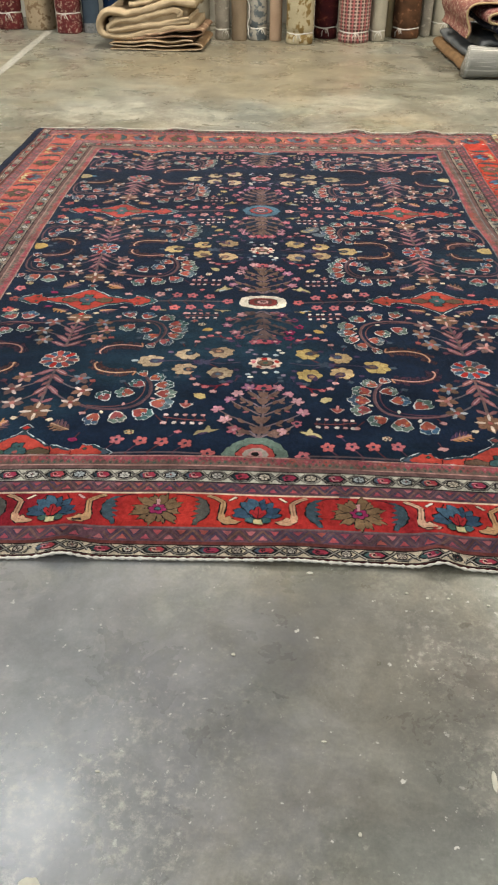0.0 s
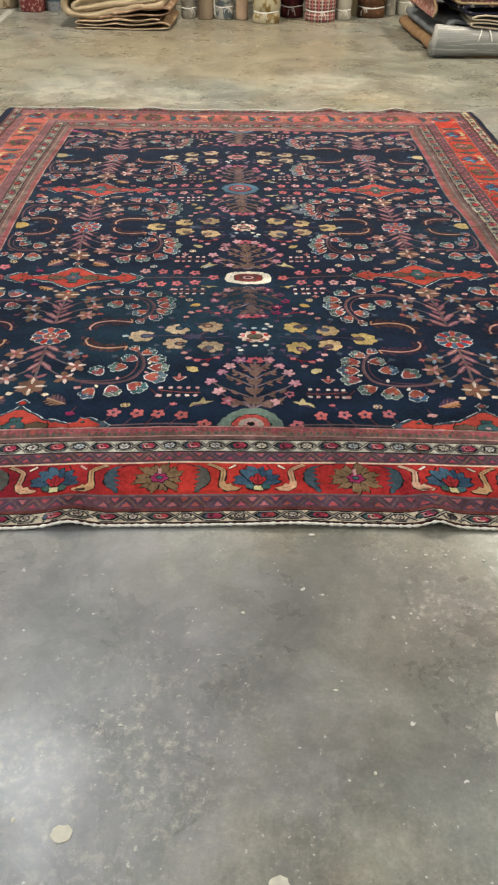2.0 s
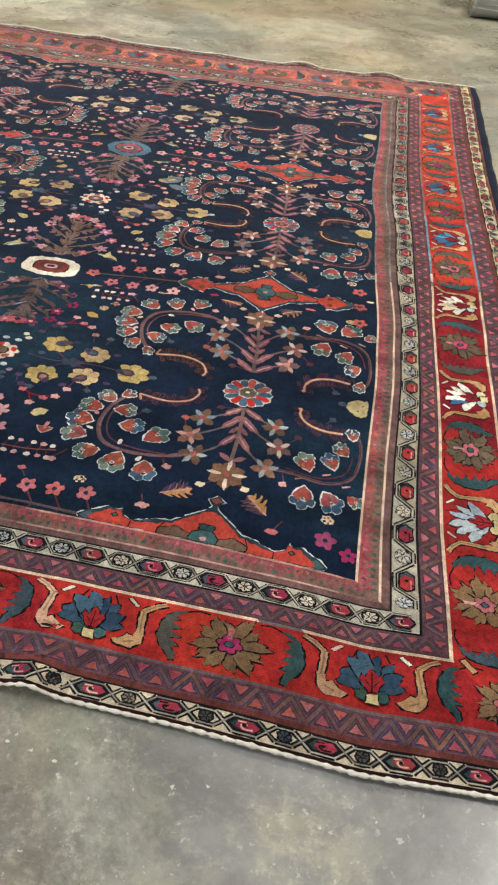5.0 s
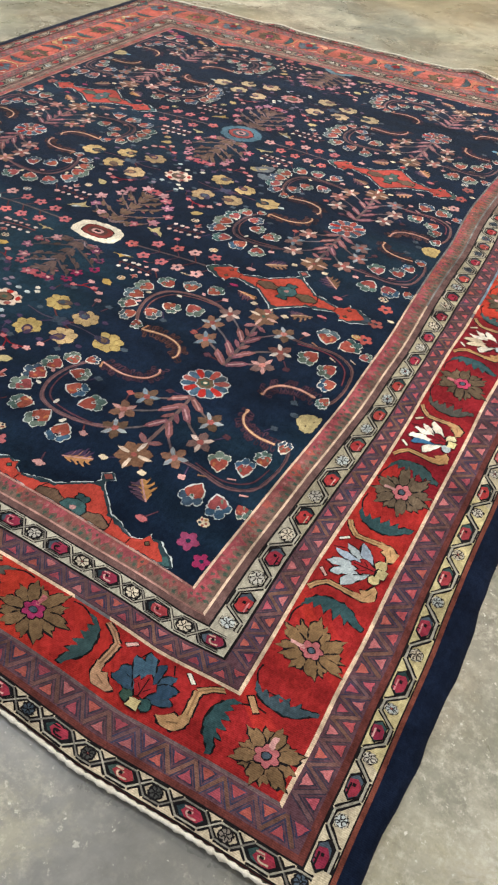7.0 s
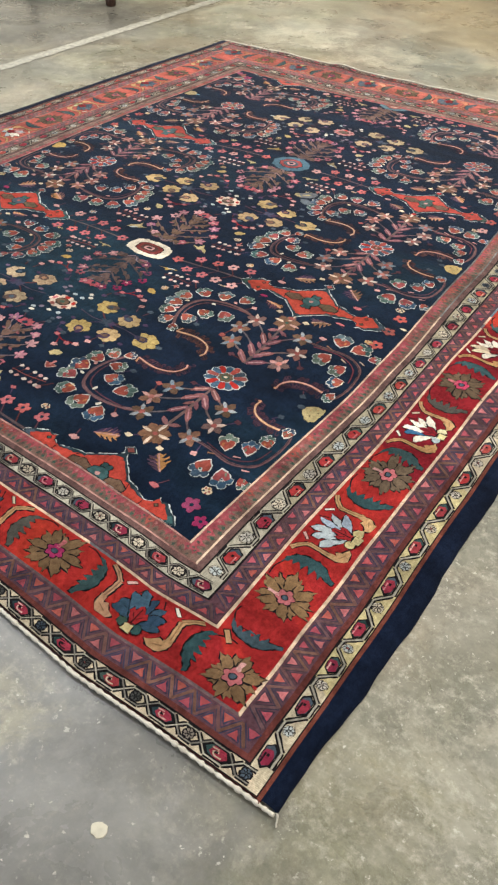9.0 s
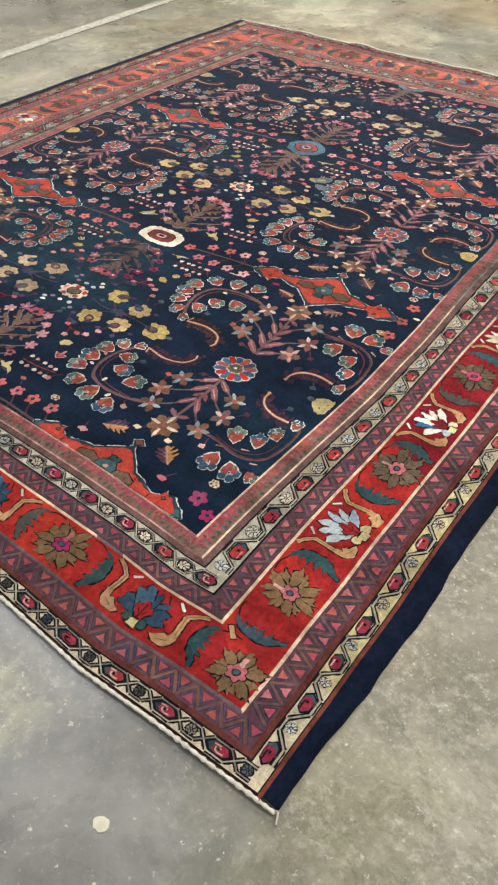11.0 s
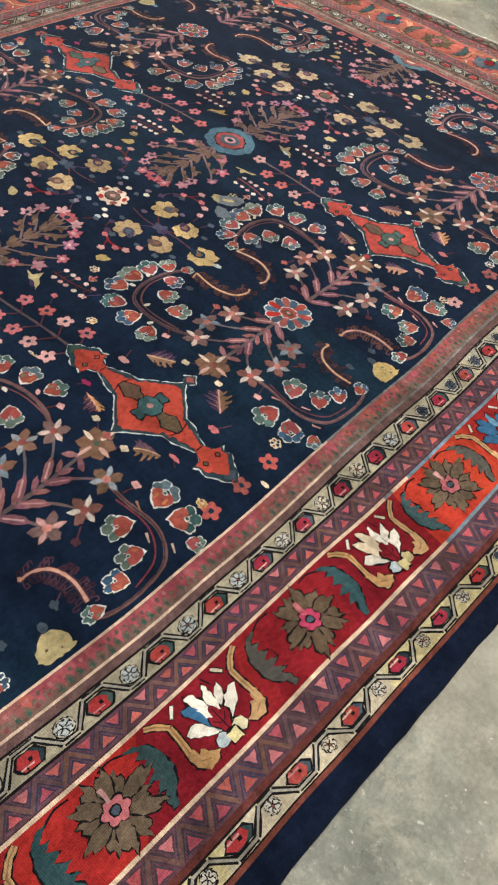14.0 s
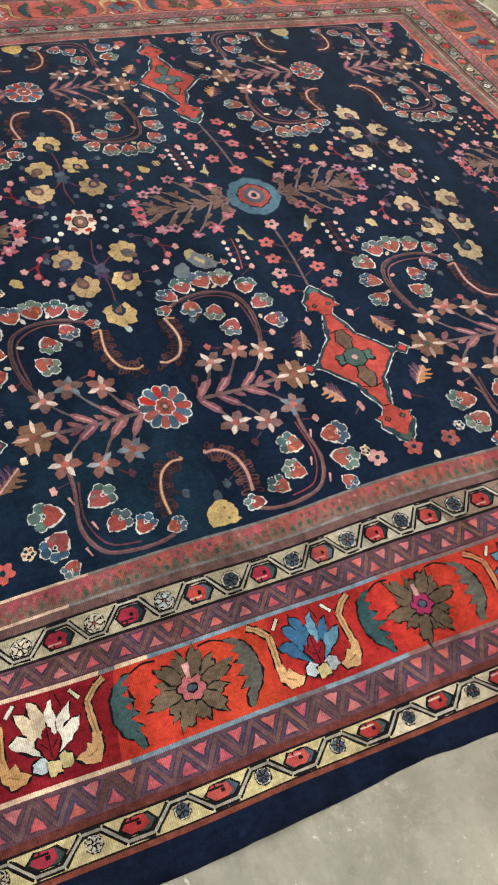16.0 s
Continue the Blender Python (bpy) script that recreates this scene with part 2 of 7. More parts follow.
def box_bm(x0, x1, y0, y1, z0, z1, bevel=0.0):
    bm = bmesh.new()
    bmesh.ops.create_cube(bm, size=1, matrix=Matrix.Translation(((x0 + x1) / 2, (y0 + y1) / 2, (z0 + z1) / 2)) @ Matrix.Diagonal((x1 - x0, y1 - y0, z1 - z0, 1)))
    if bevel:
        bmesh.ops.bevel(bm, geom=bm.edges[:], offset=bevel, segments=2, affect="EDGES")
    return bm


# ---- the warehouse ----
R = ROOM
tagged(part("floor", box_bm(R["x0"], R["x1"], R["y0"], R["y1"], -0.12, 0.0), CONCRETE), "polished worn grey concrete warehouse floor with pale flecks", "floor", kind="structure")
tagged(part("wall_north", box_bm(R["x0"] - 0.2, R["x1"] + 0.2, R["y1"], R["y1"] + 0.2, -0.12, R["h"]), PLASTER), "plain painted block wall behind the carpet rolls", "wall", kind="structure")
tagged(part("wall_east", box_bm(R["x1"], R["x1"] + 0.2, R["y0"], R["y1"], -0.12, R["h"]), PLASTER), "plain painted block wall of the warehouse", "wall", kind="structure")
tagged(part("wall_west", box_bm(R["x0"] - 0.2, R["x0"], R["y0"], R["y1"], -0.12, R["h"]), PLASTER), "plain painted block wall of the warehouse", "wall", kind="structure")
south = bmesh.new()
for x0, x1, z0, z1 in ((R["x0"] - 0.2, -5.2, -0.12, R["h"]), (-1.6, R["x1"] + 0.2, -0.12, R["h"]), (-5.2, -1.6, 3.3, R["h"])):
    bmesh.ops.create_cube(south, size=1, matrix=Matrix.Translation(((x0 + x1) / 2, R["y0"] - 0.1, (z0 + z1) / 2)) @ Matrix.Diagonal((x1 - x0, 0.2, z1 - z0, 1)))
tagged(part("wall_south", south, PLASTER), "plain painted block wall with an open loading door", "wall", kind="structure")
tagged(part("ceiling", box_bm(R["x0"] - 0.2, R["x1"] + 0.2, R["y0"] - 0.2, R["y1"] + 0.2, R["h"], R["h"] + 0.15), CEILING), "pale painted warehouse ceiling", "ceiling", kind="structure")

first = None
for tx, ty, watts, hue in TUBES:
    if first is None:
        first = new("ceiling_light")
        part("housing", box_bm(-0.19, 0.19, -0.8, 0.8, -0.20, 0.0, 0.01), STEEL, first)
        part("diffuser", box_bm(-0.16, 0.16, -0.77, 0.77, -0.225, -0.203, 0.006), GLOW, first, "glowing white diffuser")
        tagged(first, "white enamelled strip light fixed under the ceiling", "ceiling light", "warehouse strip lights")
        first.matrix_basis = pose(tx, ty, R["h"] - 0.004)
    else:
        copy_thing(first, pose(tx, ty, R["h"] - 0.004))

# worn stripe of floor paint, running towards the back wall
rng = random.Random(3)
vs, fs = [], []
steps = 150
for i in range(steps + 1):
    f = i / steps
    y = 2.4 + f * 7.2
    x = -2.37 - (y - 3.93) * 0.1404
    a, b = 0.045 + rng.uniform(-0.006, 0.004), 0.045 + rng.uniform(-0.006, 0.004)
    vs += [(x - a, y, 0.003), (x + b, y, 0.003)]
    if i:
        fs.append((2 * i - 2, 2 * i - 1, 2 * i + 1, 2 * i))
tagged(link_mesh("trim", vs, fs, LINE_PAINT), "worn white painted stripe on the concrete floor", "floor marking", kind="structure")


def paint_spot(x, y, rx, ry, seed):
    r = random.Random(seed)
    bm = bmesh.new()
    top = [bm.verts.new((x + rx * 0.94 * math.cos(k * 0.3927) * r.uniform(0.86, 1.1), y + ry * 0.94 * math.sin(k * 0.3927) * r.uniform(0.86, 1.1), 0.0022)) for k in range(16)]
    low = [bm.verts.new((x + (v.co.x - x) * 1.06, y + (v.co.y - y) * 1.06, 0.0002)) for v in top]
    bm.faces.new(top)
    for k in range(16):
        bm.faces.new((top[k - 1], low[k - 1], low[k], top[k]))
    tagged(part("paint_spot", bm, SPOT_PAINT), "dried cream paint spot on the concrete floor", "paint spot", "paint spots on the floor")


paint_spot(-0.18, 0.60, 0.021, 0.018, 1)
paint_spot(0.21, 0.545, 0.018, 0.016, 2)
paint_spot(1.47, 1.285, 0.017, 0.015, 4)
paint_spot(0.640, 0.890, 0.0055, 0.024, 5)
paint_spot(0.674, 0.873, 0.009, 0.007, 6)
paint_spot(0.259, 1.397, 0.0081, 0.0043, 20)
paint_spot(0.544, 1.348, 0.0037, 0.0031, 21)
paint_spot(0.595, 1.353, 0.0037, 0.0031, 22)
paint_spot(0.496, 1.358, 0.0037, 0.0025, 23)
paint_spot(-0.120, 0.820, 0.0050, 0.0025, 24)
paint_spot(0.312, 0.936, 0.0056, 0.0025, 25)
paint_spot(-0.273, 0.617, 0.0037, 0.0050, 26)
paint_spot(0.687, 1.342, 0.0043, 0.0031, 27)
paint_spot(0.384, 0.758, 0.0037, 0.0043, 28)
paint_spot(0.489, 1.156, 0.0031, 0.0031, 29)
paint_spot(0.103, 1.127, 0.0050, 0.0037, 30)



# ---- the large rug: its design is laid out on a flat plan (u across, v along) and then draped ----
FU, F0, F1 = 1.065, -1.06, 2.165          # half width and ends of the dark field
CELL = 1.05                              # the field's design repeats at this length
BORDER, SELVEDGE = 0.500, 0.560


def axis(k):
    """Where the medallions of a repeat lie; the last one was woven late and is cut by the border."""
    return k * CELL + (0.085 if k == 2 else 0.0)


RUG_Z = 0.008
rug = tagged(new("rug"), "large hand-knotted navy floral wool rug with red border on concrete", "rug")
rug.matrix_basis = pose(-0.022, 2.878, 0, 0, 0, 5.0)


def smooth(a, b, x):
    f = min(1.0, max(0.0, (x - a) / (b - a)))
    return f * f * (3 - 2 * f)


# how far the hand-woven design strays from its plan, here and there
DRIFT = [(0.000, 0.000, 0.010, -0.005), (0.000, 1.050, -0.015, 0.018), (0.000, -0.525, 0.027, 0.038), (0.714, 0.000, 0.005, 0.042), (-0.714, 0.000, 0.014, -0.019), (0.714, 1.050, -0.020, 0.003), (-0.714, 1.050, -0.020, -0.023), (0.712, -0.525, 0.040, 0.019), (-0.712, -0.525, 0.010, 0.030), (0.712, 0.525, 0.002, 0.027), (-0.712, 0.525, -0.025, 0.010), (0.000, 0.525, 0.000, 0.013), (0.000, 1.575, -0.030, 0.034), (-0.712, 1.575, -0.011, 0.003), (0.714, 1.575, 0.000, 0.035)]


def drape(u, v, lift=0.0):
    """From the flat plan to the rug as it lies: hand-woven sides, narrow ends, a few ripples."""
    x, y = u, v
    if u > FU:
        x = FU + min(u - FU, BORDER) * (0.962 + 0.038 * smooth(-1.5, -0.9, v)) + max(0.0, u - FU - BORDER) * 0.78
    elif u < -FU:
        x = -FU + (u + FU) * 0.96
    if v < F0:
        y = F0 + (v - F0) * 0.845 + 0.014 * smooth(0.60, 1.10, u) * math.sin(math.pi * min(1.0, (F0 - v) / 0.5))
    elif v > F1:
        y = F1 + (v - F1) * 1.01
    side = min(1.02, abs(u) / FU)
    y += (0.014 - (0.052 if u > 0 else 0.030) * side * side) * smooth(-0.1, -1.05, v)
    y -= 0.030 * max(0.0, 1 - (u / 1.3) ** 2) * smooth(1.4, 2.4, v)
    x += 0.020 * math.exp(-((v + 0.15) / 0.33) ** 2) * smooth(0.75, 1.07, u) * smooth(1.30, 1.12, u)
    x += 0.006 * math.sin(v * 3.1 + 0.6) * smooth(0.5, 1.0, side)
    x += 0.005 * noise.noise((u * 1.5, v * 1.8, 3.3)) + 0.004 * noise.noise((u * 5, v * 5, 1.3))
    y += 0.006 * noise.noise((u * 1.4, v * 1.6, 7.7)) + 0.004 * noise.noise((u * 5, v * 5, 9.3))
    total, px, py = 0.35, 0.0, 0.0
    for cu, cv, du, dv in DRIFT:
        f = math.exp(-((u - cu) ** 2 + (v - cv) ** 2) / 0.10)
        total, px, py = total + f, px + f * du, py + f * dv
    x, y = x + px / total * 1.3, y + py / total * 1.3
    z = RUG_Z + 0.004 * (noise.noise((u * 1.7, v * 2.3, 0.4)) + 0.6)
    z += 0.005 * math.exp(-((v + 0.15 - 0.25 * (u - 1.0)) / 0.22) ** 2) * smooth(0.7, 1.05, u) * smooth(1.6, 1.2, u)
    front = math.exp(-max(0.0, v + 1.49) / 0.10)
    z += front * (0.020 * math.exp(-((u - 0.485) / 0.040) ** 2) + 0.018 * math.exp(-((u + 0.48) / 0.055) ** 2) + 0.006 * math.exp(-((u - 0.1) / 0.09) ** 2))
    back = math.exp(-max(0.0, 2.62 - v) / 0.08)
    z += back * 0.030 * max(0.0, noise.noise((u * 4.2, 2.0, 5.0)) + 0.02)
    z += 0.012 * math.exp(-max(0.0, 1.62 - u) / 0.05) * max(0.0, noise.noise((v * 3.5, 4.0, 1.0)))
    return x, y, z + lift


# colours of the dyed wool
NAVY, INK, BLACK = (0.0060, 0.0126, 0.0270), (0.0105, 0.0275, 0.0420), (0.010, 0.009, 0.010)
RED, ORANGE, CRIMSON, BRICK = (0.350, 0.026, 0.020), (0.42, 0.046, 0.022), (0.175, 0.011, 0.017), (0.26, 0.074, 0.062)
PINK, ROSE, MAGENTA = (0.40, 0.120, 0.125), (0.50, 0.265, 0.240), (0.25, 0.024, 0.080)
MAROON, PLUM, PURPLE = (0.090, 0.026, 0.024), (0.085, 0.035, 0.045), (0.055, 0.035, 0.070)
CREAM, IVORY, STRAW = (0.62, 0.50, 0.34), (0.70, 0.64, 0.52), (0.43, 0.35, 0.17)
YELLOW, GOLD, AMBER = (0.43, 0.315, 0.125), (0.38, 0.25, 0.075), (0.45, 0.225, 0.080)
TAUPE, UMBER, TAN = (0.125, 0.075, 0.048), (0.105, 0.072, 0.042), (0.22, 0.120, 0.070)
TEAL, GREEN = (0.045, 0.100, 0.100), (0.045, 0.085, 0.062)
BLUE, SKY, SLATE, MIST = (0.035, 0.110, 0.200), (0.10, 0.22, 0.30), (0.055, 0.075, 0.095), (0.38, 0.43, 0.43)

dye_rng = random.Random(11)


def tone(c, by=0.12):
    f = 1 + dye_rng.uniform(-by, by)
    return (c[0] * f, c[1] * f, c[2] * f)


def pick(*cs):
    return tone(dye_rng.choice(cs))


def clip(pts, axis, limit, keep_above):
    out = []
    for i, p in enumerate(pts):
        q = pts[i - 1]
        ip, iq = (p[axis] >= limit) == keep_above, (q[axis] >= limit) == keep_above
        if ip != iq:
            f = (limit - q[axis]) / (p[axis] - q[axis])
            out.append((q[0] + (p[0] - q[0]) * f, q[1] + (p[1] - q[1]) * f))
        if ip:
            out.append(p)
    return out


class Weave:
    """Gathers knotted shapes on the flat plan, and links them as one part of the rug."""

    def __init__(self, place=None, inside=False):
        self.place = place or (lambda a, b: (a, b))
        self.inside, self.verts, self.faces, self.dyes, self.pieces = inside, [], [], [], []

    def piece(self, name):
        """A flower or petal of its own within this motif."""
        w = Weave(self.place, self.inside)
        self.pieces.append((name, w))
        return w

    def shape(self, pts, dye, layer=1, jag=0.0022, step=0.0065):
        pts = [self.place(*p) for p in pts]
        if self.inside and sum(dye) > 0.16:   # the far end of the field is more faded, with nap sheen mixed into the dye
            f = 0.10 * smooth(0.1, 1.5, pts[0][1])
            dye = tuple(x + (y - x) * f for x, y in zip(dye, (0.27, 0.19, 0.215)))
        if self.inside:
            for axis, limit, above in ((1, F0 + 0.001, True), (1, F1 - 0.001, False), (0, FU - 0.001, False), (0, 0.001 - FU, True)):
                pts = clip(pts, axis, limit, above)
                if len(pts) < 3:
                    return
        if jag:
            rough = []
            for i, p in enumerate(pts):
                q = pts[i - 1]
                n = min(20, max(1, int(math.hypot(p[0] - q[0], p[1] - q[1]) / step)))
                for k in range(1, n + 1):
                    f = k / n
                    rough.append((q[0] + (p[0] - q[0]) * f + dye_rng.uniform(-jag, jag), q[1] + (p[1] - q[1]) * f + dye_rng.uniform(-jag, jag)))
            pts = rough
        if sum(pts[i - 1][0] * p[1] - p[0] * pts[i - 1][1] for i, p in enumerate(pts)) < 0:
            pts = pts[::-1]
        lift = 0.0011 + 0.00035 * layer
        us, vs_ = [p[0] for p in pts], [p[1] for p in pts]
        pieces = [pts]
        if max(us) - min(us) > 0.07 or max(vs_) - min(vs_) > 0.07:   # wide shapes follow the ripples in small pieces
            size, pieces = 0.035, []
            for i in range(math.floor(min(us) / size), math.floor(max(us) / size) + 1):
                strip = clip(clip(pts, 0, i * size, True), 0, (i + 1) * size, False)
                if len(strip) > 2:
                    for j in range(math.floor(min(vs_) / size), math.floor(max(vs_) / size) + 1):
                        cell = clip(clip(strip, 1, j * size, True), 1, (j + 1) * size, False)
                        if len(cell) > 2:
                            pieces.append(cell)
        for piece in pieces:
            base = len(self.verts)
            self.verts += [drape(p[0], p[1], lift) for p in piece]
            self.faces.append(tuple(range(base, base + len(piece))))
            self.dyes.append(dye)

    def oval(self, cx, cy, rx, ry, dye, layer=1, turn=0.0, n=10, jag=0.0014):
        c, s = math.cos(turn), math.sin(turn)
        ring = [(rx * math.cos(k * 2 * math.pi / n), ry * math.sin(k * 2 * math.pi / n)) for k in range(n)]
        self.shape([(cx + x * c - y * s, cy + x * s + y * c) for x, y in ring], dye, layer, jag)

    def petals(self, cx, cy, rx, ry, count, dye, layer=1, turn=0.0, deep=0.4, sharp=1.0, jag=0.0015):
        pts = []
        n = count * 4
        for k in range(n):
            t = k * 2 * math.pi / n
            r = 1 - deep + deep * abs(math.cos(count * t / 2)) ** sharp
            pts.append((cx + rx * r * math.cos(t + turn), cy + ry * r * math.sin(t + turn)))
        self.shape(pts, dye, layer, jag)

    def stem(self, pts, width, dye, layer=1, taper=1.0, jag=0.0009):
        fine = []
        for i in range(len(pts) - 1):
            p0, p1, p2, p3 = pts[max(0, i - 1)], pts[i], pts[i + 1], pts[min(len(pts) - 1, i + 2)]
            steps = 6 if len(pts) > 2 else 4
            for k in range(steps):
                f = k / steps
                fine.append(tuple(0.5 * (2 * p1[j] + (p2[j] - p0[j]) * f + (2 * p0[j] - 5 * p1[j] + 4 * p2[j] - p3[j]) * f * f + (3 * p1[j] - p0[j] - 3 * p2[j] + p3[j]) * f ** 3) for j in (0, 1)))
        fine.append(pts[-1])
        left, right = [], []
        for i, p in enumerate(fine):
            a, b = fine[max(0, i - 1)], fine[min(len(fine) - 1, i + 1)]
            dx, dy = b[0] - a[0], b[1] - a[1]
            d = math.hypot(dx, dy) or 1
            w = width / 2 * (1 + (taper - 1) * i / (len(fine) - 1)) * dye_rng.uniform(0.80, 1.18)
            left.append((p[0] - dy / d * w, p[1] + dx / d * w))
            right.append((p[0] + dy / d * w, p[1] - dx / d * w))
        for i in range(len(fine) - 1):
            self.shape([left[i], left[i + 1], right[i + 1], right[i]], dye, layer, 0)

    def link(self, name, label="", parent=None):
        if not self.faces:
            for kind, w in self.pieces:
                w.link(kind, label, parent)
            return None
        ob = link_mesh(name, self.verts, self.faces, PILE, parent or rug, label=label)
        layer = ob.data.color_attributes.new("dye", "FLOAT_COLOR", "CORNER")
        flat = []
        for f, d in zip(self.faces, self.dyes):
            flat += [d[0], d[1], d[2], 1.0] * len(f)
        layer.data.foreach_set("color", flat)
        for kind, w in self.pieces:
            w.link(kind, "", ob)
        return ob


def sheet(name, us, vs_, dye_at, label="", skirt=False):
    """The woven ground of one piece, as a fine grid; dye_at gives the colour of each patch."""
    w = Weave()
    nu = len(us)
    w.verts = [drape(u, v) for v in vs_ for u in us]
    for j in range(len(vs_) - 1):
        for i in range(nu - 1):
            w.faces.append((j * nu + i, j * nu + i + 1, (j + 1) * nu + i + 1, (j + 1) * nu + i))
            w.dyes.append(dye_at((us[i] + us[i + 1]) / 2, (vs_[j] + vs_[j + 1]) / 2))
    if skirt:
        rim = [j * nu for j in range(len(vs_))][::-1] + list(range(nu)) + [j * nu + nu - 1 for j in range(len(vs_))] + [(len(vs_) - 1) * nu + i for i in range(nu)][::-1]
        base = len(w.verts)
        for r in rim:
            x, y, z = w.verts[r]
            w.verts.append((x, y, max(0.0006, z - 0.0085)))
        for k in range(len(rim)):
            a, b = k - 1, k
            if rim[a] != rim[b]:
                w.faces.append((base + (a % len(rim)), base + b, rim[b], rim[a % len(rim)]))
                w.dyes.append(MAROON)
    ob = w.link(name, label)
    ob.data.shade_smooth()
    return ob


def span(a, b, step):
    n = max(1, round((b - a) / step))
    return [a + (b - a) * i / n for i in range(n + 1)]


# backing of the whole rug, from cord to cord, and the navy ground of the field on it
sheet("backing", span(-FU - BORDER, FU + BORDER, 0.03), span(F0 - 0.49, F1 + 0.49, 0.03), lambda u, v: MAROON, "dark wool foundation of the rug", True)


def field_dye(u, v):
    n = noise.noise((u * 1.1, v * 1.6, 2.0)) + 0.5 * noise.noise((u * 3, v * 9, 6.0))
    worn = smooth(-0.1, 0.7, n + 0.25 * smooth(0.2, -0.5, v) * smooth(-1.0, -0.6, v)) * smooth(1.9, -0.4, v) * (0.45 + 0.55 * smooth(-1.0, -0.65, v))
    worn *= 1 - 0.85 * math.exp(-((u - 0.95) / 0.38) ** 2 - ((v - 0.02) / 0.30) ** 2)
    c = [NAVY[k] + (INK[k] * 1.1 - NAVY[k]) * worn for k in range(3)]
    f = 1 + 0.25 * noise.noise((u * 0.8, v * 14, 1.0))
    return tuple(x * f for x in c)


def ground_sheet(name, us, vs_, dye_at, lift, label):
    w = Weave()
    nu = len(us)
    w.verts = [drape(u, v, lift) for v in vs_ for u in us]
    for j in range(len(vs_) - 1):
        for i in range(nu - 1):
            w.faces.append((j * nu + i, j * nu + i + 1, (j + 1) * nu + i + 1, (j + 1) * nu + i))
            w.dyes.append(dye_at((us[i] + us[i + 1]) / 2, (vs_[j] + vs_[j + 1]) / 2))
    ob = w.link(name, label)
    ob.data.shade_smooth()
    return ob


ground_sheet("field", span(-FU, FU, 0.02), span(F0, F1, 0.02), field_dye, 0.0008, "dark navy wool field with worn teal patches")

# ---- border: four sides, each with s along the side and d out from the field ----
SIDES = {
    "right": lambda s, d: (FU + d, s),
    "left": lambda s, d: (-FU - d, s),
    "front": lambda s, d: (s, F0 - d),
    "back": lambda s, d: (s, F1 + d),
}
ENDS = {"right": (F0, F1), "left": (F0, F1), "front": (-FU, FU), "back": (-FU, FU)}


def band(w, side, d0, d1, dye_at, layer=0, step=0.03):
    """A mitred stripe of the border."""
    a, b = ENDS[side]
    n = round((b - a + d0 + d1) / step)
    place = w.place
    w.place = SIDES[side]
    for i in range(n):
        f, g = i / n, (i + 1) / n
        p = [(a - d0 + (b - a + 2 * d0) * f, d0), (a - d0 + (b - a + 2 * d0) * g, d0), (a - d1 + (b - a + 2 * d1) * g, d1), (a - d1 + (b - a + 2 * d1) * f, d1)]
        dye = dye_at((p[0][0] + p[1][0]) / 2)
        w.shape(p, dye, layer, 0)
    w.place = place


def border_red(side):
    def dye(s):
        n = noise.noise((s * 2.3, 0.3 if side in "right left" else 4.0, 1.5)) + 0.6 * noise.noise((s * 9, 1.0, 2.0))
        if side == "right":
            n = 0.5 * n + 0.05 + 0.42 * smooth(0.2, 0.5, s)
            for at, deep in ((-1.10, 0.30), (-0.826, 0.35), (-0.366, 0.65), (-0.109, 0.5), (0.136, 1.0), (0.66, 0.6)):   # crimson round the palmettes
                n -= deep * 1.25 * smooth(0.15, 0.085, abs(s - at))
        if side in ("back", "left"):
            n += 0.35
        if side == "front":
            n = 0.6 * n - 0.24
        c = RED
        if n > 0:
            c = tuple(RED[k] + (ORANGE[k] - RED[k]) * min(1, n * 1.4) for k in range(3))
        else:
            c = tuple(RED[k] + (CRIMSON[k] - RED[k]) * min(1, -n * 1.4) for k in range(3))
        # far and left reds are lightened to paint in the nap's grazing sheen
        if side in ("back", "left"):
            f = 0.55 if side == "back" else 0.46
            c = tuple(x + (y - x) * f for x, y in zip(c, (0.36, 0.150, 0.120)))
        return tone(c, 0.05)
    return dye


def edge_line(side, outer):
    def dye(s):
        cool = side == "right" and s > (0.22 if outer else 0.30) + 0.05 * math.sin(s * 9)
        if side == "front" and outer:
            return tone((0.13, 0.085, 0.085), 0.15)
        # far and left lines carry the same painted nap sheen
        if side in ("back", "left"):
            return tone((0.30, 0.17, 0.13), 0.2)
        if noise.noise((s * 6, 3.0 if outer else 8.0, 2.2)) > 0.42:
            return tone((0.14, 0.13, 0.13))
        return tone((0.15, 0.215, 0.25) if s < 0.8 else (0.20, 0.115, 0.105), 0.15) if cool else tone((0.60, 0.44, 0.30), 0.12)
    return dye


def guard_line(side, until):
    def dye(s):
        if side == "right":
            return tone((0.58, 0.42, 0.30), 0.12) if s < until else tone((0.15, 0.145, 0.135), 0.2)
        if side == "front":
            return tone((0.40, 0.22, 0.18), 0.18) if noise.noise((s * 2.2, 2, 4)) > -0.25 else tone((0.20, 0.10, 0.085), 0.2)
        return tone((0.32, 0.20, 0.16), 0.2)
    return dye


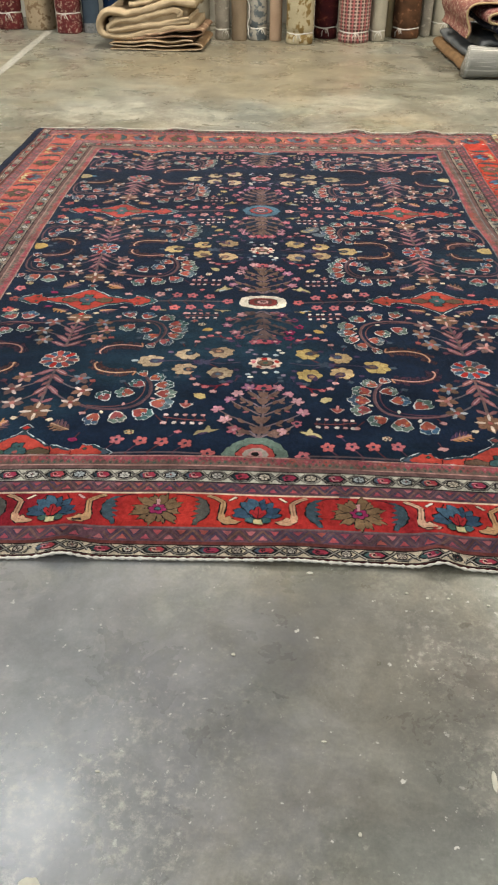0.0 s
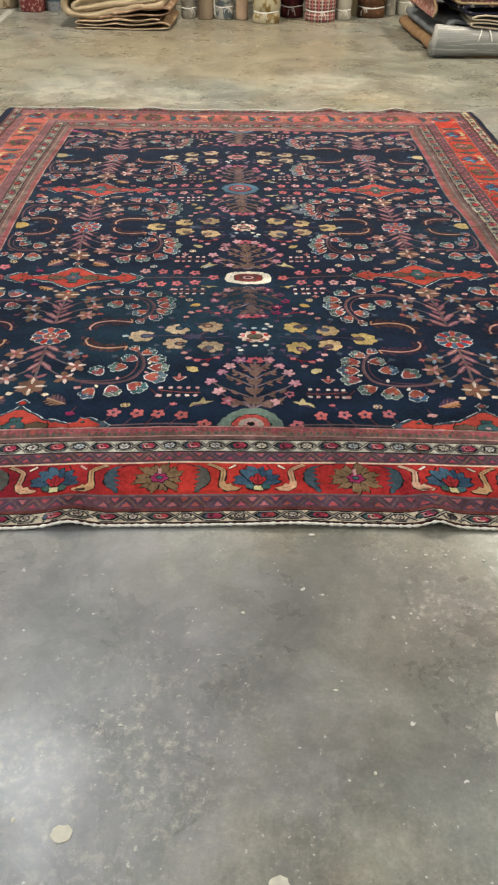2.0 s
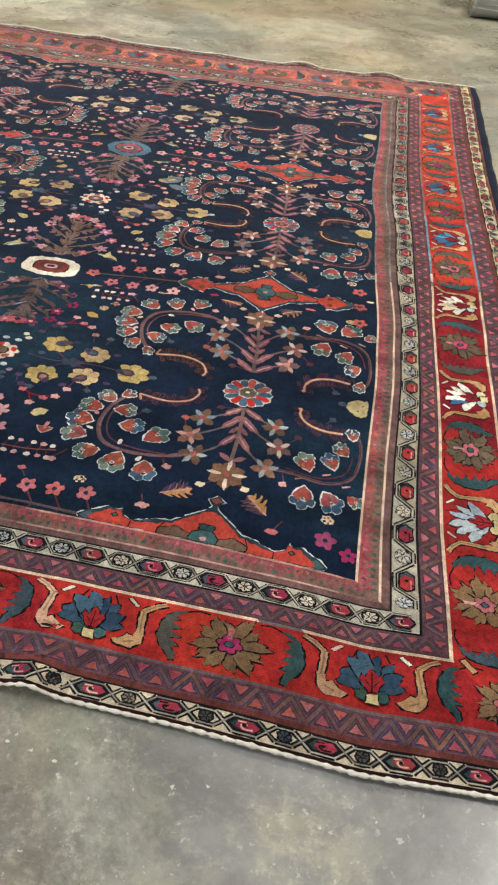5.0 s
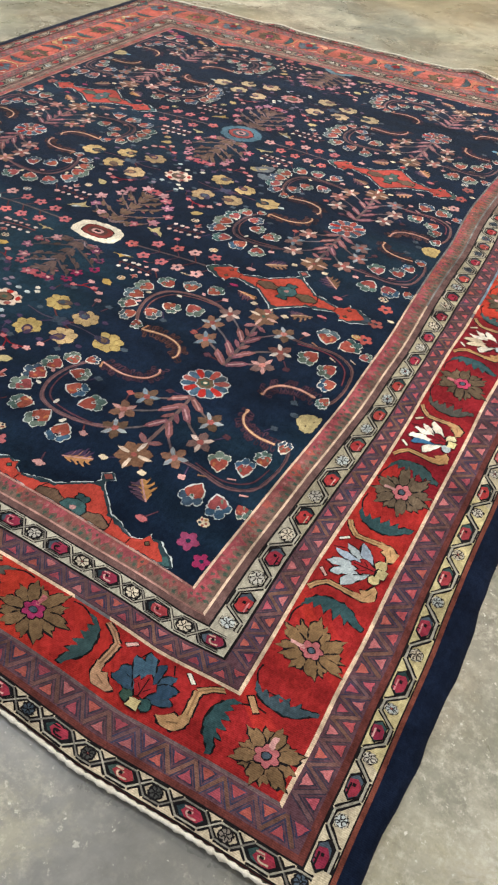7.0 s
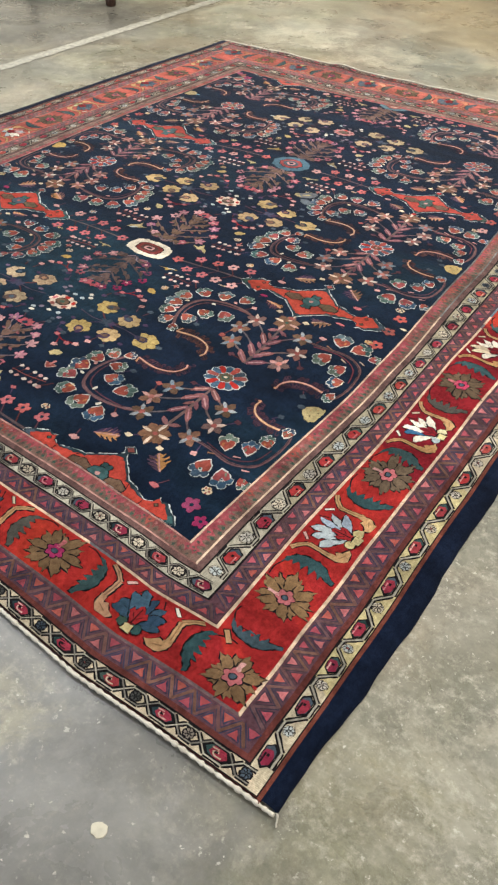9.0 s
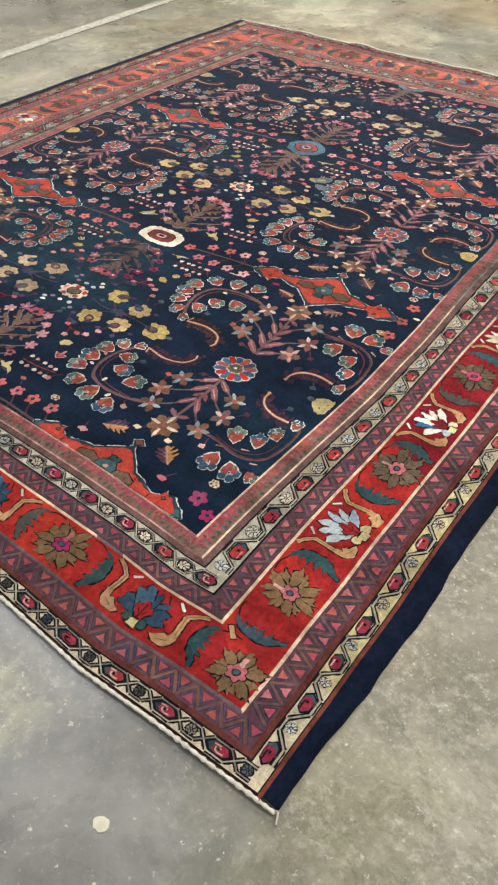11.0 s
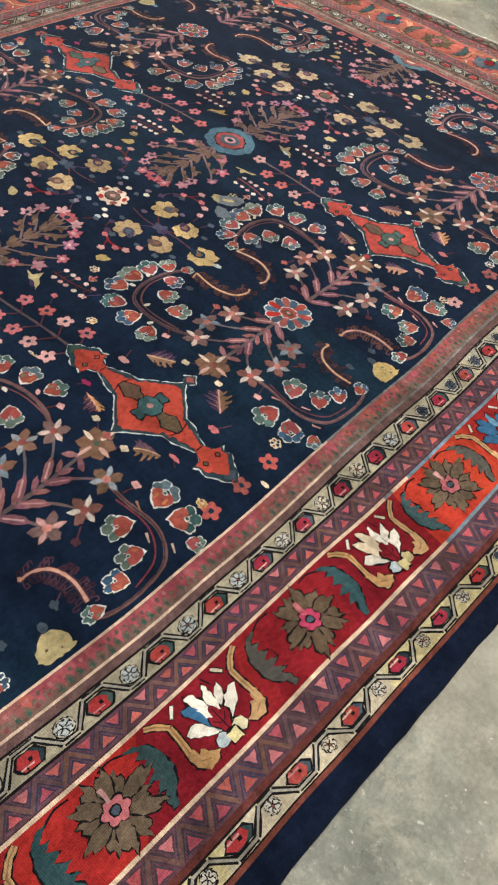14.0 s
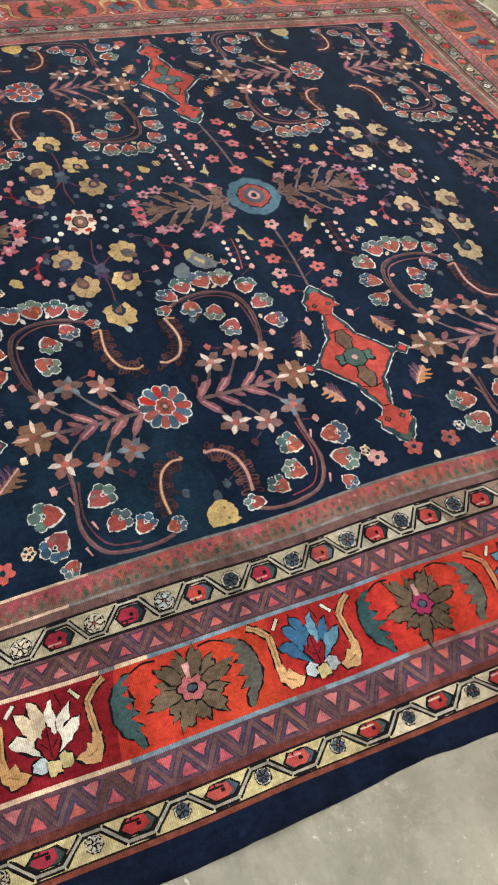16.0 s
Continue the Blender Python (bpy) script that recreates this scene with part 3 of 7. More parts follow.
for side in SIDES:
    w = Weave()
    band(w, side, 0.000, 0.006, guard_line(side, 0.26), 1)
    band(w, side, 0.006, 0.052, lambda s: tone((0.20, 0.140, 0.110) if side in ("left", "back") else (0.150, 0.092, 0.072), 0.18), 0)
    band(w, side, 0.052, 0.058, guard_line(side, 0.21), 1)
    band(w, side, 0.058, 0.076, lambda s: tone((0.125, 0.070, 0.062), 0.2), 0)
    band(w, side, 0.076, 0.081, lambda s: BLACK, 0)
    # worn sides; their paler dyes also hold the nap's grazing sheen
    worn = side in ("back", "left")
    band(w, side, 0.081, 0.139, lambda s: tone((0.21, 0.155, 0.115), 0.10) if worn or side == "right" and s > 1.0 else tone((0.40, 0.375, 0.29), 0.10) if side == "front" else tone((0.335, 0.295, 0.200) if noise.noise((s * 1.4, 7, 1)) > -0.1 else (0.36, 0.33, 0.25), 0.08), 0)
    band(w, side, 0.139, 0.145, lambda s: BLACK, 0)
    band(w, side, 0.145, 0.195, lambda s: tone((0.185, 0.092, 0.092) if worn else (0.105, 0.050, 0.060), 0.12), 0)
    band(w, side, 0.195, 0.199, lambda s: tone((0.06, 0.03, 0.035)), 0)
    band(w, side, 0.198, 0.206, edge_line(side, False), 1)
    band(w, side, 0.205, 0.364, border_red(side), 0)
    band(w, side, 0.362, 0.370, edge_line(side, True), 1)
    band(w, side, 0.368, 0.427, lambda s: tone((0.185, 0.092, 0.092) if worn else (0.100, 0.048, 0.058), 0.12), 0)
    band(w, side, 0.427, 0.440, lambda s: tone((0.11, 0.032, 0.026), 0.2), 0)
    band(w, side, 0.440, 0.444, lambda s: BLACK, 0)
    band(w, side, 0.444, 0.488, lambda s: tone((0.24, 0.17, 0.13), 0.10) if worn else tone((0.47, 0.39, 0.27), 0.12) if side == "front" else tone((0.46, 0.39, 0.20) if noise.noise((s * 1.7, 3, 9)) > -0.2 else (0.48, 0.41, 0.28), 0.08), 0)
    band(w, side, 0.488, 0.491, lambda s: BLACK, 0)
    if side in ("right", "left"):
        band(w, side, 0.491, 0.500, lambda s: tone((0.15, 0.045, 0.030), 0.2), 0)
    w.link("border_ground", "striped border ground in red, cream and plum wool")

# ---- guard stripes ----
for side in SIDES:
    a, b = ENDS[side]
    w = Weave(SIDES[side])
    # a toothed rose band against the field, and small florets on the olive ground beside it
    s = a - 0.02
    while s < b + 0.02:
        q = dye_rng.uniform(0.017, 0.024)
        drift = noise.noise((s * 1.7, 5.0, len(side)))
        c = pick((0.31, 0.072, 0.080), (0.26, 0.058, 0.068)) if drift > 0.05 else pick((0.31, 0.080, 0.062), (0.22, 0.075, 0.068), (0.29, 0.070, 0.080))
        deep = dye_rng.uniform(0.034, 0.046)
        w.shape([(s, 0.007), (s + q, 0.007), (s + q, 0.022), (s + q * 0.72, deep * 0.68), (s + q * 0.52, deep), (s + q * 0.25, deep * 0.70), (s, 0.023)], c, 1, 0.0014, 0.007)
        w.petals(s + q * 0.02, 0.040 + dye_rng.uniform(-0.004, 0.005), 0.0050, 0.0075, 4, pick((0.055, 0.075, 0.055), GREEN, (0.09, 0.080, 0.060), (0.20, 0.06, 0.055)), 2, dye_rng.uniform(0, 1.2), 0.4)
        w.petals(s + q * 0.5, 0.019, 0.0045, 0.0060, 4, pick((0.32, 0.13, 0.12), c, (0.09, 0.075, 0.060)), 2, dye_rng.uniform(0, 1.2), 0.4)
        s += q
    w.link("floral_guard_stripe", "narrow guard stripe with pink and red florets")
    # zigzag stripes with small triangles
    for d0, d1, period in ((0.147, 0.193, 0.058), (0.373, 0.425, 0.062)):
        w = Weave(SIDES[side])
        reach = d1 - 0.012 if side in ("front", "back") else d0 - 0.01
        lo, hi = a - reach, b + reach
        n = round((hi - lo) / period)
        mid, gap = (d0 + d1) / 2, (d1 - d0)
        for i in range(n):
            s0 = lo + (hi - lo) * i / n
            q = (hi - lo) / n
            # faint zigzag: dyes lightened with the nap sheen of far and left sides
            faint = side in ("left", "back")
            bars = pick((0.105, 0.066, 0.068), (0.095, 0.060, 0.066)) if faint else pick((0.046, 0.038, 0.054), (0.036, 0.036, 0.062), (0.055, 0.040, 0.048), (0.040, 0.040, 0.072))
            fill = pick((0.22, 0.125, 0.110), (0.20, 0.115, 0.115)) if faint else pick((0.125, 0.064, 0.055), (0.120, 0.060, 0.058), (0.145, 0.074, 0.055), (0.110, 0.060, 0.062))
            for o, a0, a1 in ((0.0, d1 - 0.002, d0 + 0.002), (0.5, d0 + 0.002, d1 - 0.002)):
                ends = [(s0 + q * o, a0), (s0 + q * (o + 0.5), a1)]
                w.stem(ends, 0.0122, bars, 1)
                w.stem(ends, 0.0078, tone(fill, 0.15), 2)
            for tip, wide_at, at in ((d0 + gap * 0.42, d1 - 0.004, 0.5), (d1 - gap * 0.42, d0 + 0.004, 1.0)):
                c = pick((0.38, 0.080, 0.085), (0.37, 0.095, 0.075), (0.35, 0.075, 0.095), (0.40, 0.13, 0.13))
                if side == "front":
                    c = tuple(0.75 * x for x in c)
                lift = 0.0028 if wide_at > tip else -0.0028
                w.shape([(s0 + q * at, tip - lift), (s0 + q * (at + 0.29), wide_at), (s0 + q * (at - 0.29), wide_at)], bars, 3, 0.0012)
                w.shape([(s0 + q * at, tip + lift), (s0 + q * (at + 0.22), wide_at - lift * 0.6), (s0 + q * (at - 0.22), wide_at - lift * 0.6)], c, 4, 0.0014)
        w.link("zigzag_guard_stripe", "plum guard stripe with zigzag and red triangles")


# ---- meander stripes: red lozenges and white rosettes linked by black lines ----
def meander(side, d0, d1, period, phase, over, rosette_dye):
    """A doubled black line winds past hooked red lozenges and small daisies; over says on which side it passes the lozenges."""
    a, b = ENDS[side]
    w = Weave(SIDES[side])
    reach = d1 - 0.004 if side in ("front", "back") else d0
    lo, hi = a - reach, b + reach
    n = 2 * round((hi - lo) / period)
    q = (hi - lo) / n
    mid, h = (d0 + d1) / 2, (d1 - d0) / 2
    chain = side in ("front", "back")
    bold = 1.25 if chain and d0 > 0.3 else 1.0
    turns = []
    for i in range(n):
        s, lozenge_here = lo + q * (i + 0.5), (i + phase) % 2
        flat, edge = (0.30, 0.76 * over) if lozenge_here else (0.22, -0.70 * over)
        turns += [(s - q * flat, edge), (s + q * flat, edge)]
    for turn in (1, -1) if chain else (1,):
        pale = (0.31, 0.285, 0.225) if turn > 0 else (0.17, 0.155, 0.13)
        for width, c, layer in ((0.0092 * bold if chain else 0.0125, BLACK, 1), (0.0034 if chain else 0.0045, pale, 2)):
            for (s0, e0), (s1, e1) in zip(turns[:-1], turns[1:]):
                w.stem([(s0, mid + h * turn * e0), (s1, mid + h * turn * e1)], width, tone(c, 0.2), layer)
    for i in range(n):
        s = lo + q * (i + 0.5)
        if (i + phase) % 2:
            low, high = (-0.60, 0.60) if chain else ((-0.50, 0.78) if over < 0 else (-0.78, 0.50))
            centre, wide = (low + high) / 2, 0.46
            red = pick((0.25, 0.030, 0.048), (0.21, 0.024, 0.048), (0.28, 0.040, 0.046)) if side == "front" or d0 > 0.3 and s < -0.5 else pick((0.32, 0.034, 0.034), (0.34, 0.050, 0.040), (0.29, 0.030, 0.048), (0.25, 0.022, 0.040), (0.33, 0.060, 0.048))
            cool = pick((0.030, 0.058, 0.055), (0.045, 0.070, 0.060), SLATE, (0.020, 0.035, 0.040))
            lean = -1 if chain else 1

            def at(x, y, f=1.0):
                return s + q * x * f * lean, mid + h * (centre + (y - centre) * f)
            hexagon = ((-wide, centre), (-0.27, low), (0.27, low), (wide, centre), (0.27, high), (-0.27, high))
            w.shape([at(x, y) for x, y in hexagon], BLACK, 3, 0.0012, 0.008)
            w.shape([at(x, y, 0.82) for x, y in hexagon], tone(cool, 0.2), 4, 0.0012, 0.008)
            far = high if over < 0 else low
            near = low + high - far
            w.shape([at(x, y, 0.80) for x, y in ((-wide, centre), (-0.28, near), (0.10, near), (0.30, centre * 0.7 + near * 0.3), (0.20, far), (-0.27, far))], red, 5, 0.0014, 0.008)
            hook = pick((0.50, 0.20, 0.20), (0.52, 0.30, 0.26), (0.48, 0.36, 0.26), BLACK)
            if chain:
                w.stem([at(-0.20, 0.30), at(0.02, 0.34), at(0.10, 0.0), at(-0.06, -0.10)], 0.0036, hook, 6)
                w.stem([at(-0.02, -0.34), at(0.20, -0.30)], 0.0032, hook, 6)
            else:
                w.stem([at(-0.30, far * 0.55), at(0.06, far * 0.55)], 0.0034, hook, 6)
                w.stem([at(-0.14, far * 0.92), at(-0.14, far * 0.55)], 0.0030, BLACK, 6)
            w.shape([at(x + 0.02, y + centre) for x, y in ((-0.05, -0.14), (0.05, -0.14), (0.05, 0.12), (-0.05, 0.12))], BLACK, 7, 0.0008)
        else:
            r = min(h * 0.56, q * 0.25)
            c = mid + h * 0.10 * over if not chain else mid
            ring = tone(rosette_dye(s, side), 0.12)
            w.petals(s, c, r * 1.22, r * 1.20, 8, BLACK, 3, 0.39, 0.06)
            if not chain:
                w.petals(s, c, r * 1.10, r * 1.08, 8, (0.46, 0.42, 0.33), 3.5, 0.39, 0.06)
                w.petals(s, c, r * 0.98, r * 0.96, 8, BLACK, 3.7, 0.39, 0.06)
            w.petals(s, c, r * 0.94, r * 0.92, 7, ring, 4, dye_rng.uniform(0, 0.8), 0.26, 0.7, 0.0010)
            for k in range(3):
                t = k * math.pi / 3 + 0.39 + dye_rng.uniform(-0.25, 0.25)
                w.stem([(s - r * 0.76 * math.cos(t), c - r * 0.74 * math.sin(t)), (s + r * 0.76 * math.cos(t), c + r * 0.74 * math.sin(t))], 0.0024, BLACK, 5)
            w.oval(s, c, r * 0.27, r * 0.25, BLACK, 6, n=7)
            w.oval(s, c, r * 0.17, r * 0.16, pick(ring, ring, BRICK), 7, n=6)
    return w


def inner_white(v, side):
    return tone(SLATE, 0.2) if side == "right" and v > 0.42 else pick((0.50, 0.47, 0.40), (0.46, 0.40, 0.30), (0.36, 0.39, 0.37))


def outer_white(v, side):
    if side == "front":
        return pick((0.05, 0.05, 0.045), SLATE, (0.20, 0.17, 0.14)) if v > 0.45 else pick((0.46, 0.40, 0.32), (0.30, 0.29, 0.25), (0.40, 0.33, 0.26))
    return tone(SLATE, 0.25) if side == "right" and v > 0.30 else pick((0.52, 0.48, 0.40), (0.48, 0.41, 0.30), (0.36, 0.39, 0.37))


for side in SIDES:
    meander(side, 0.080, 0.140, 0.136, 0, -1, inner_white).link("inner_meander_stripe", "cream stripe with red lozenges and white rosettes")
    meander(side, 0.4425, 0.4865, 0.140, 1, 1, outer_white).link("outer_meander_stripe", "cream stripe with red lozenges and small rosettes")


# ---- main border ----
def outlined(w, pts, dye, layer, line=BLACK, grow=0.0042):
    cx, cy = sum(p[0] for p in pts) / len(pts), sum(p[1] for p in pts) / len(pts)
    big = []
    for x, y in pts:
        d = math.hypot(x - cx, y - cy) or 1
        big.append((x + (x - cx) / d * grow, y + (y - cy) / d * grow))
    w.shape(big, line, layer)
    w.shape(pts, dye, layer + 1)


def petal(cx, cy, turn, r0, r1, width):
    """A pointed petal from r0 to r1 along turn."""
    c, s = math.cos(turn), math.sin(turn)
    return [(cx + x * c - y * s, cy + x * s + y * c) for x, y in ((r0, -width * 0.30), (r0 + (r1 - r0) * 0.42, -width * 0.48), (r1 * 0.74, -width * 0.46), (r1, width * 0.22 * math.sin(turn * 7)), (r1 * 0.72, width * 0.46), (r0 + (r1 - r0) * 0.40, width * 0.48), (r0, width * 0.30))]


def border_rosette(side, s, middle=0.284, big=1.0):
    w = Weave(SIDES[side])
    leaf = pick((0.150, 0.092, 0.046), (0.165, 0.100, 0.050), (0.175, 0.105, 0.050)) if side == "front" or s < -0.9 else pick((0.105, 0.075, 0.048), (0.120, 0.082, 0.050))
    turn = dye_rng.uniform(0, 0.5)
    count = 12
    for k in range(count):
        t = turn + (k + dye_rng.uniform(-0.18, 0.18)) * 2 * math.pi / count
        r = (0.084 if k % 2 else 0.072) * big * dye_rng.uniform(0.90, 1.08)
        c, n = math.cos(t), math.sin(t)
        notch = dye_rng.choice((-1, 1))
        leafy = [(s + x * c - y * n, middle + x * n + y * c) for x, y in ((0.014, -0.007), (r * 0.50, -0.0135), (r * 0.74, -0.0125), (r * (0.84 if notch > 0 else 1.0), -0.0065), (r * 0.80, 0.0), (r * (1.0 if notch > 0 else 0.84), 0.0065), (r * 0.72, 0.0125), (r * 0.50, 0.0130), (0.014, 0.007))]
        outlined(w.piece("petal"), leafy, tone(leaf, 0.12), 1 + (k % 2) * 2, BLACK, 0.0024)
    w.petals(s, middle, 0.0285, 0.0275, 6, BLACK, 5, 0.2, 0.25)
    w.petals(s, middle, 0.0255, 0.0245, 6, pick(PINK, MAGENTA, (0.42, 0.05, 0.10)), 6, 0.2, 0.28)
    w.shape([(s - 0.005, middle - 0.015), (s + 0.005, middle - 0.015), (s + 0.005, middle - 0.046), (s - 0.005, middle - 0.046)], pick(PINK, ROSE), 6)
    w.oval(s, middle, 0.011, 0.010, BLACK, 7, n=8)
    w.oval(s, middle, 0.0085, 0.0075, pick(TEAL, SLATE), 8, n=7)
    w.link("border_rosette", "brown many-petalled border rosette with pink heart")


def border_leaf(side, s, sg):
    w = Weave(lambda a, b, sg=sg: SIDES[side](s + sg * a, b))
    near = 0.0 if side == "front" else -0.022
    teeth = [(0.180, 0.219), (0.160, 0.221), (0.143, 0.236), (0.133, 0.262), (0.131, 0.296), (0.142, 0.322), (0.158, 0.338), (0.163, 0.354), (0.174, 0.353), (0.172, 0.332), (0.162, 0.318), (0.178, 0.316), (0.158, 0.298), (0.178, 0.292), (0.155, 0.277), (0.174, 0.268), (0.156, 0.256), (0.170, 0.244), (0.158, 0.238)]
    teeth = [(x + near, y) for x, y in teeth]
    w.shape([(x + (-0.0035 if x < 0.16 + near else 0.0025), y) for x, y in teeth], BLACK, 1)
    w.shape(teeth, pick((0.030, 0.066, 0.070), (0.038, 0.072, 0.072), (0.042, 0.066, 0.078), (0.085, 0.080, 0.066)), 2)
    w.stem([(0.176 + near, 0.222), (0.200 + near, 0.212), (0.225 + near, 0.214)], 0.004, BLACK, 1)
    w.link("border_leaf", "serrated grey-green border leaf")


def finger(x, y, tip_x, tip_y, width, nick):
    """A blunt upright petal from its base (x, y) to its tip, with a cut corner."""
    dx, dy = tip_x - x, tip_y - y
    nx, ny = -dy, dx
    k = width / math.hypot(dx, dy)
    return [(x + dx * f + nx * k * g, y + dy * f + ny * k * g) for f, g in ((0.0, -0.22), (0.30, -0.42), (0.62, -0.52), (0.86, -0.40 + 0.2 * nick), (1.0, -0.12 + 0.3 * nick), (0.90, 0.30), (0.64, 0.50), (0.30, 0.40), (0.0, 0.20))]


def border_palmette(side, s, dyes):
    ends = side in ("front", "back")
    wide, fat = (0.98, 1.40) if ends else (1.0, 1.0)
    w = Weave(lambda a, b: SIDES[side](s + a * wide, b))
    base = 0.312
    for k, (a, b, wd) in enumerate(((-0.057, 0.266, 0.024), (0.057, 0.263, 0.024), (-0.038, 0.234, 0.021), (0.038, 0.236, 0.021), (0.012, 0.222, 0.020), (-0.012, 0.217, 0.020))):
        x, y = a + dye_rng.uniform(-0.004, 0.004), b + dye_rng.uniform(-0.004, 0.004)
        outlined(w.piece("petal"), finger(0.16 * a, base, x, y, wd * fat, 1 if a > 0 else -1), tone(dyes[k % len(dyes)], 0.10), 1 + (k % 3) * 2, BLACK, 0.0024)
    if ends:
        for sg in (-1, 1):
            outlined(w.piece("petal"), finger(sg * 0.010, base, sg * 0.066, 0.296, 0.026, sg), tone(dyes[0], 0.12), 2, BLACK, 0.0024)
    heart = w.piece("heart")
    flame = [(x * (0.88 if ends else 0.74), y + (0.0 if ends else 0.004)) for x, y in ((-0.028, 0.290), (-0.022, 0.276), (-0.012, 0.284), (-0.009, 0.268), (0.0, 0.262), (0.008, 0.269), (0.012, 0.283), (0.022, 0.276), (0.028, 0.290), (0.018, 0.304), (0.010, 0.318), (-0.010, 0.318), (-0.018, 0.304))]
    outlined(heart, flame, pick(CRIMSON, (0.21, 0.014, 0.022), (0.27, 0.020, 0.022)), 8, BLACK, 0.0024)
    heart.stem([(0.0, 0.272), (0.0, 0.320)], 0.0022, BLACK, 10)
    for sg in (-1, 1):
        heart.stem([(sg * 0.004, 0.304), (sg * 0.014, 0.292)], 0.0018, BLACK, 10)
    cup = w.piece("cup")
    for sg in (-1, 1):
        outlined(cup, [(sg * x, y) for x, y in ((0.008, 0.322), (0.020, 0.314), (0.032, 0.320), (0.034, 0.334), (0.022, 0.342), (0.008, 0.338))], pick((0.030, 0.070, 0.066), TEAL, GREEN) if ends else pick(STRAW, (0.52, 0.46, 0.28), MIST), 8, BLACK, 0.0022)
    outlined(cup, [(-0.011, 0.326), (0.011, 0.325), (0.012, 0.348), (-0.011, 0.348)], pick(STRAW, (0.52, 0.44, 0.22)), 10, BLACK, 0.0022)
    w.link("border_palmette", "border palmette with upright petals and crimson heart")
    # the golden brackets, pale dashes and serrated leaves on both sides of it
    for sg in (-1, 1):
        w = Weave(lambda a, b, sg=sg: SIDES[side](s + sg * a * (1.26 if ends else 1.0), b))
        path = [(0.108, 0.213), (0.091, 0.224), (0.074, 0.244), (0.075, 0.270), (0.078, 0.304)]
        gold = pick((0.44, 0.25, 0.105), (0.47, 0.28, 0.13), (0.42, 0.25, 0.12)) if not ends else pick((0.46, 0.26, 0.15), (0.43, 0.25, 0.12), (0.50, 0.30, 0.19))
        if side == "back" or side == "right" and s > 1.0:
            gold = tuple(0.45 * x + 0.55 * y for x, y in zip(gold, (0.40, 0.10, 0.060)))
        for width, dye, layer in ((0.0165, BLACK, 1), (0.0112, gold, 3), (0.0028, tuple(0.55 * x for x in gold), 4)):
            for p, q in zip(path[:-1], path[1:]):
                w.stem([p, q], width, dye, layer)
        foot = [(0.085, 0.300), (0.071, 0.300), (0.068, 0.317), (0.060, 0.311), (0.052, 0.325), (0.036, 0.334), (0.046, 0.346), (0.070, 0.349), (0.084, 0.330)]
        outlined(w, foot, tone(gold, 0.12), 2, BLACK, 0.0026)
        w.stem([(0.056, 0.336), (0.072, 0.328)], 0.0026, tuple(0.55 * x for x in gold), 5)
        w.stem([(0.046, 0.214), (0.063, 0.235)], 0.0098, BLACK, 1)
        w.stem([(0.047, 0.215), (0.062, 0.234)], 0.0062, pick(CREAM, (0.60, 0.36, 0.30), IVORY), 2)
        w.stem([(0.022, 0.214), (0.030, 0.238)], 0.0026, BLACK, 1)
        w.link("border_bracket", "golden angular bracket of the border vine")
        border_leaf(side, s, sg)


WHITES, BLUES = (MIST, IVORY, MIST, IVORY), (BLUE, (0.030, 0.075, 0.125), SKY, BLUE)
# palmette blues dulled for the far and left sides
MUTED = ((0.075, 0.105, 0.135), (0.055, 0.080, 0.105), (0.10, 0.12, 0.14))
DULL = ((0.036, 0.070, 0.105), (0.026, 0.052, 0.085), (0.046, 0.092, 0.130))
for s in (-1.09, -0.54, 0.016, 0.555, 1.105):
    border_palmette("front", s, DULL)
for s in (-0.80, -0.256, 0.291, 0.826):
    border_rosette("front", s)
for s, dyes in ((-0.826, (MIST, (0.30, 0.36, 0.42), MIST)), (-0.366, (IVORY, IVORY, BLUE, IVORY)), (0.136, (IVORY, IVORY, CREAM)), (0.622, (BLUE, SKY, BLUE)), (1.12, BLUES), (1.60, BLUES)):
    border_palmette("right", s, dyes)
for s in (-1.070, -0.581, -0.109, 0.387, 0.87, 1.36, 1.85):
    border_rosette("right", s)
for s, dyes in ((-0.95, BLUES), (-0.48, WHITES), (0.02, WHITES), (0.53, (MIST, ROSE, IVORY)), (1.04, MUTED), (1.57, MUTED), (2.13, MUTED)):
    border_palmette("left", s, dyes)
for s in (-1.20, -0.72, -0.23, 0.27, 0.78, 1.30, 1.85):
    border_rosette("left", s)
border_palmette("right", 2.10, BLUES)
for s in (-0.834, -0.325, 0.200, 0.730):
    border_palmette("back", s, MUTED)
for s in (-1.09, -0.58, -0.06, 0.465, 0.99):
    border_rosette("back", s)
border_rosette("front", 1.370, 0.298, 0.84)
border_rosette("front", -1.375, 0.290, 0.84)
border_leaf("right", -1.368, 1)
w = Weave()
w.stem([(FU + 0.222, F0 - 0.192), (FU + 0.250, F0 - 0.228)], 0.0160, BLACK, 1)
w.stem([(FU + 0.224, F0 - 0.195), (FU + 0.248, F0 - 0.225)], 0.0108, (0.45, 0.26, 0.13), 2)
w.link("border_bracket", "short golden bar in the corner of the border")
border_leaf("left", -1.40, 1)
border_palmette("back", -1.36, MUTED)
border_palmette("back", 1.34, MUTED)


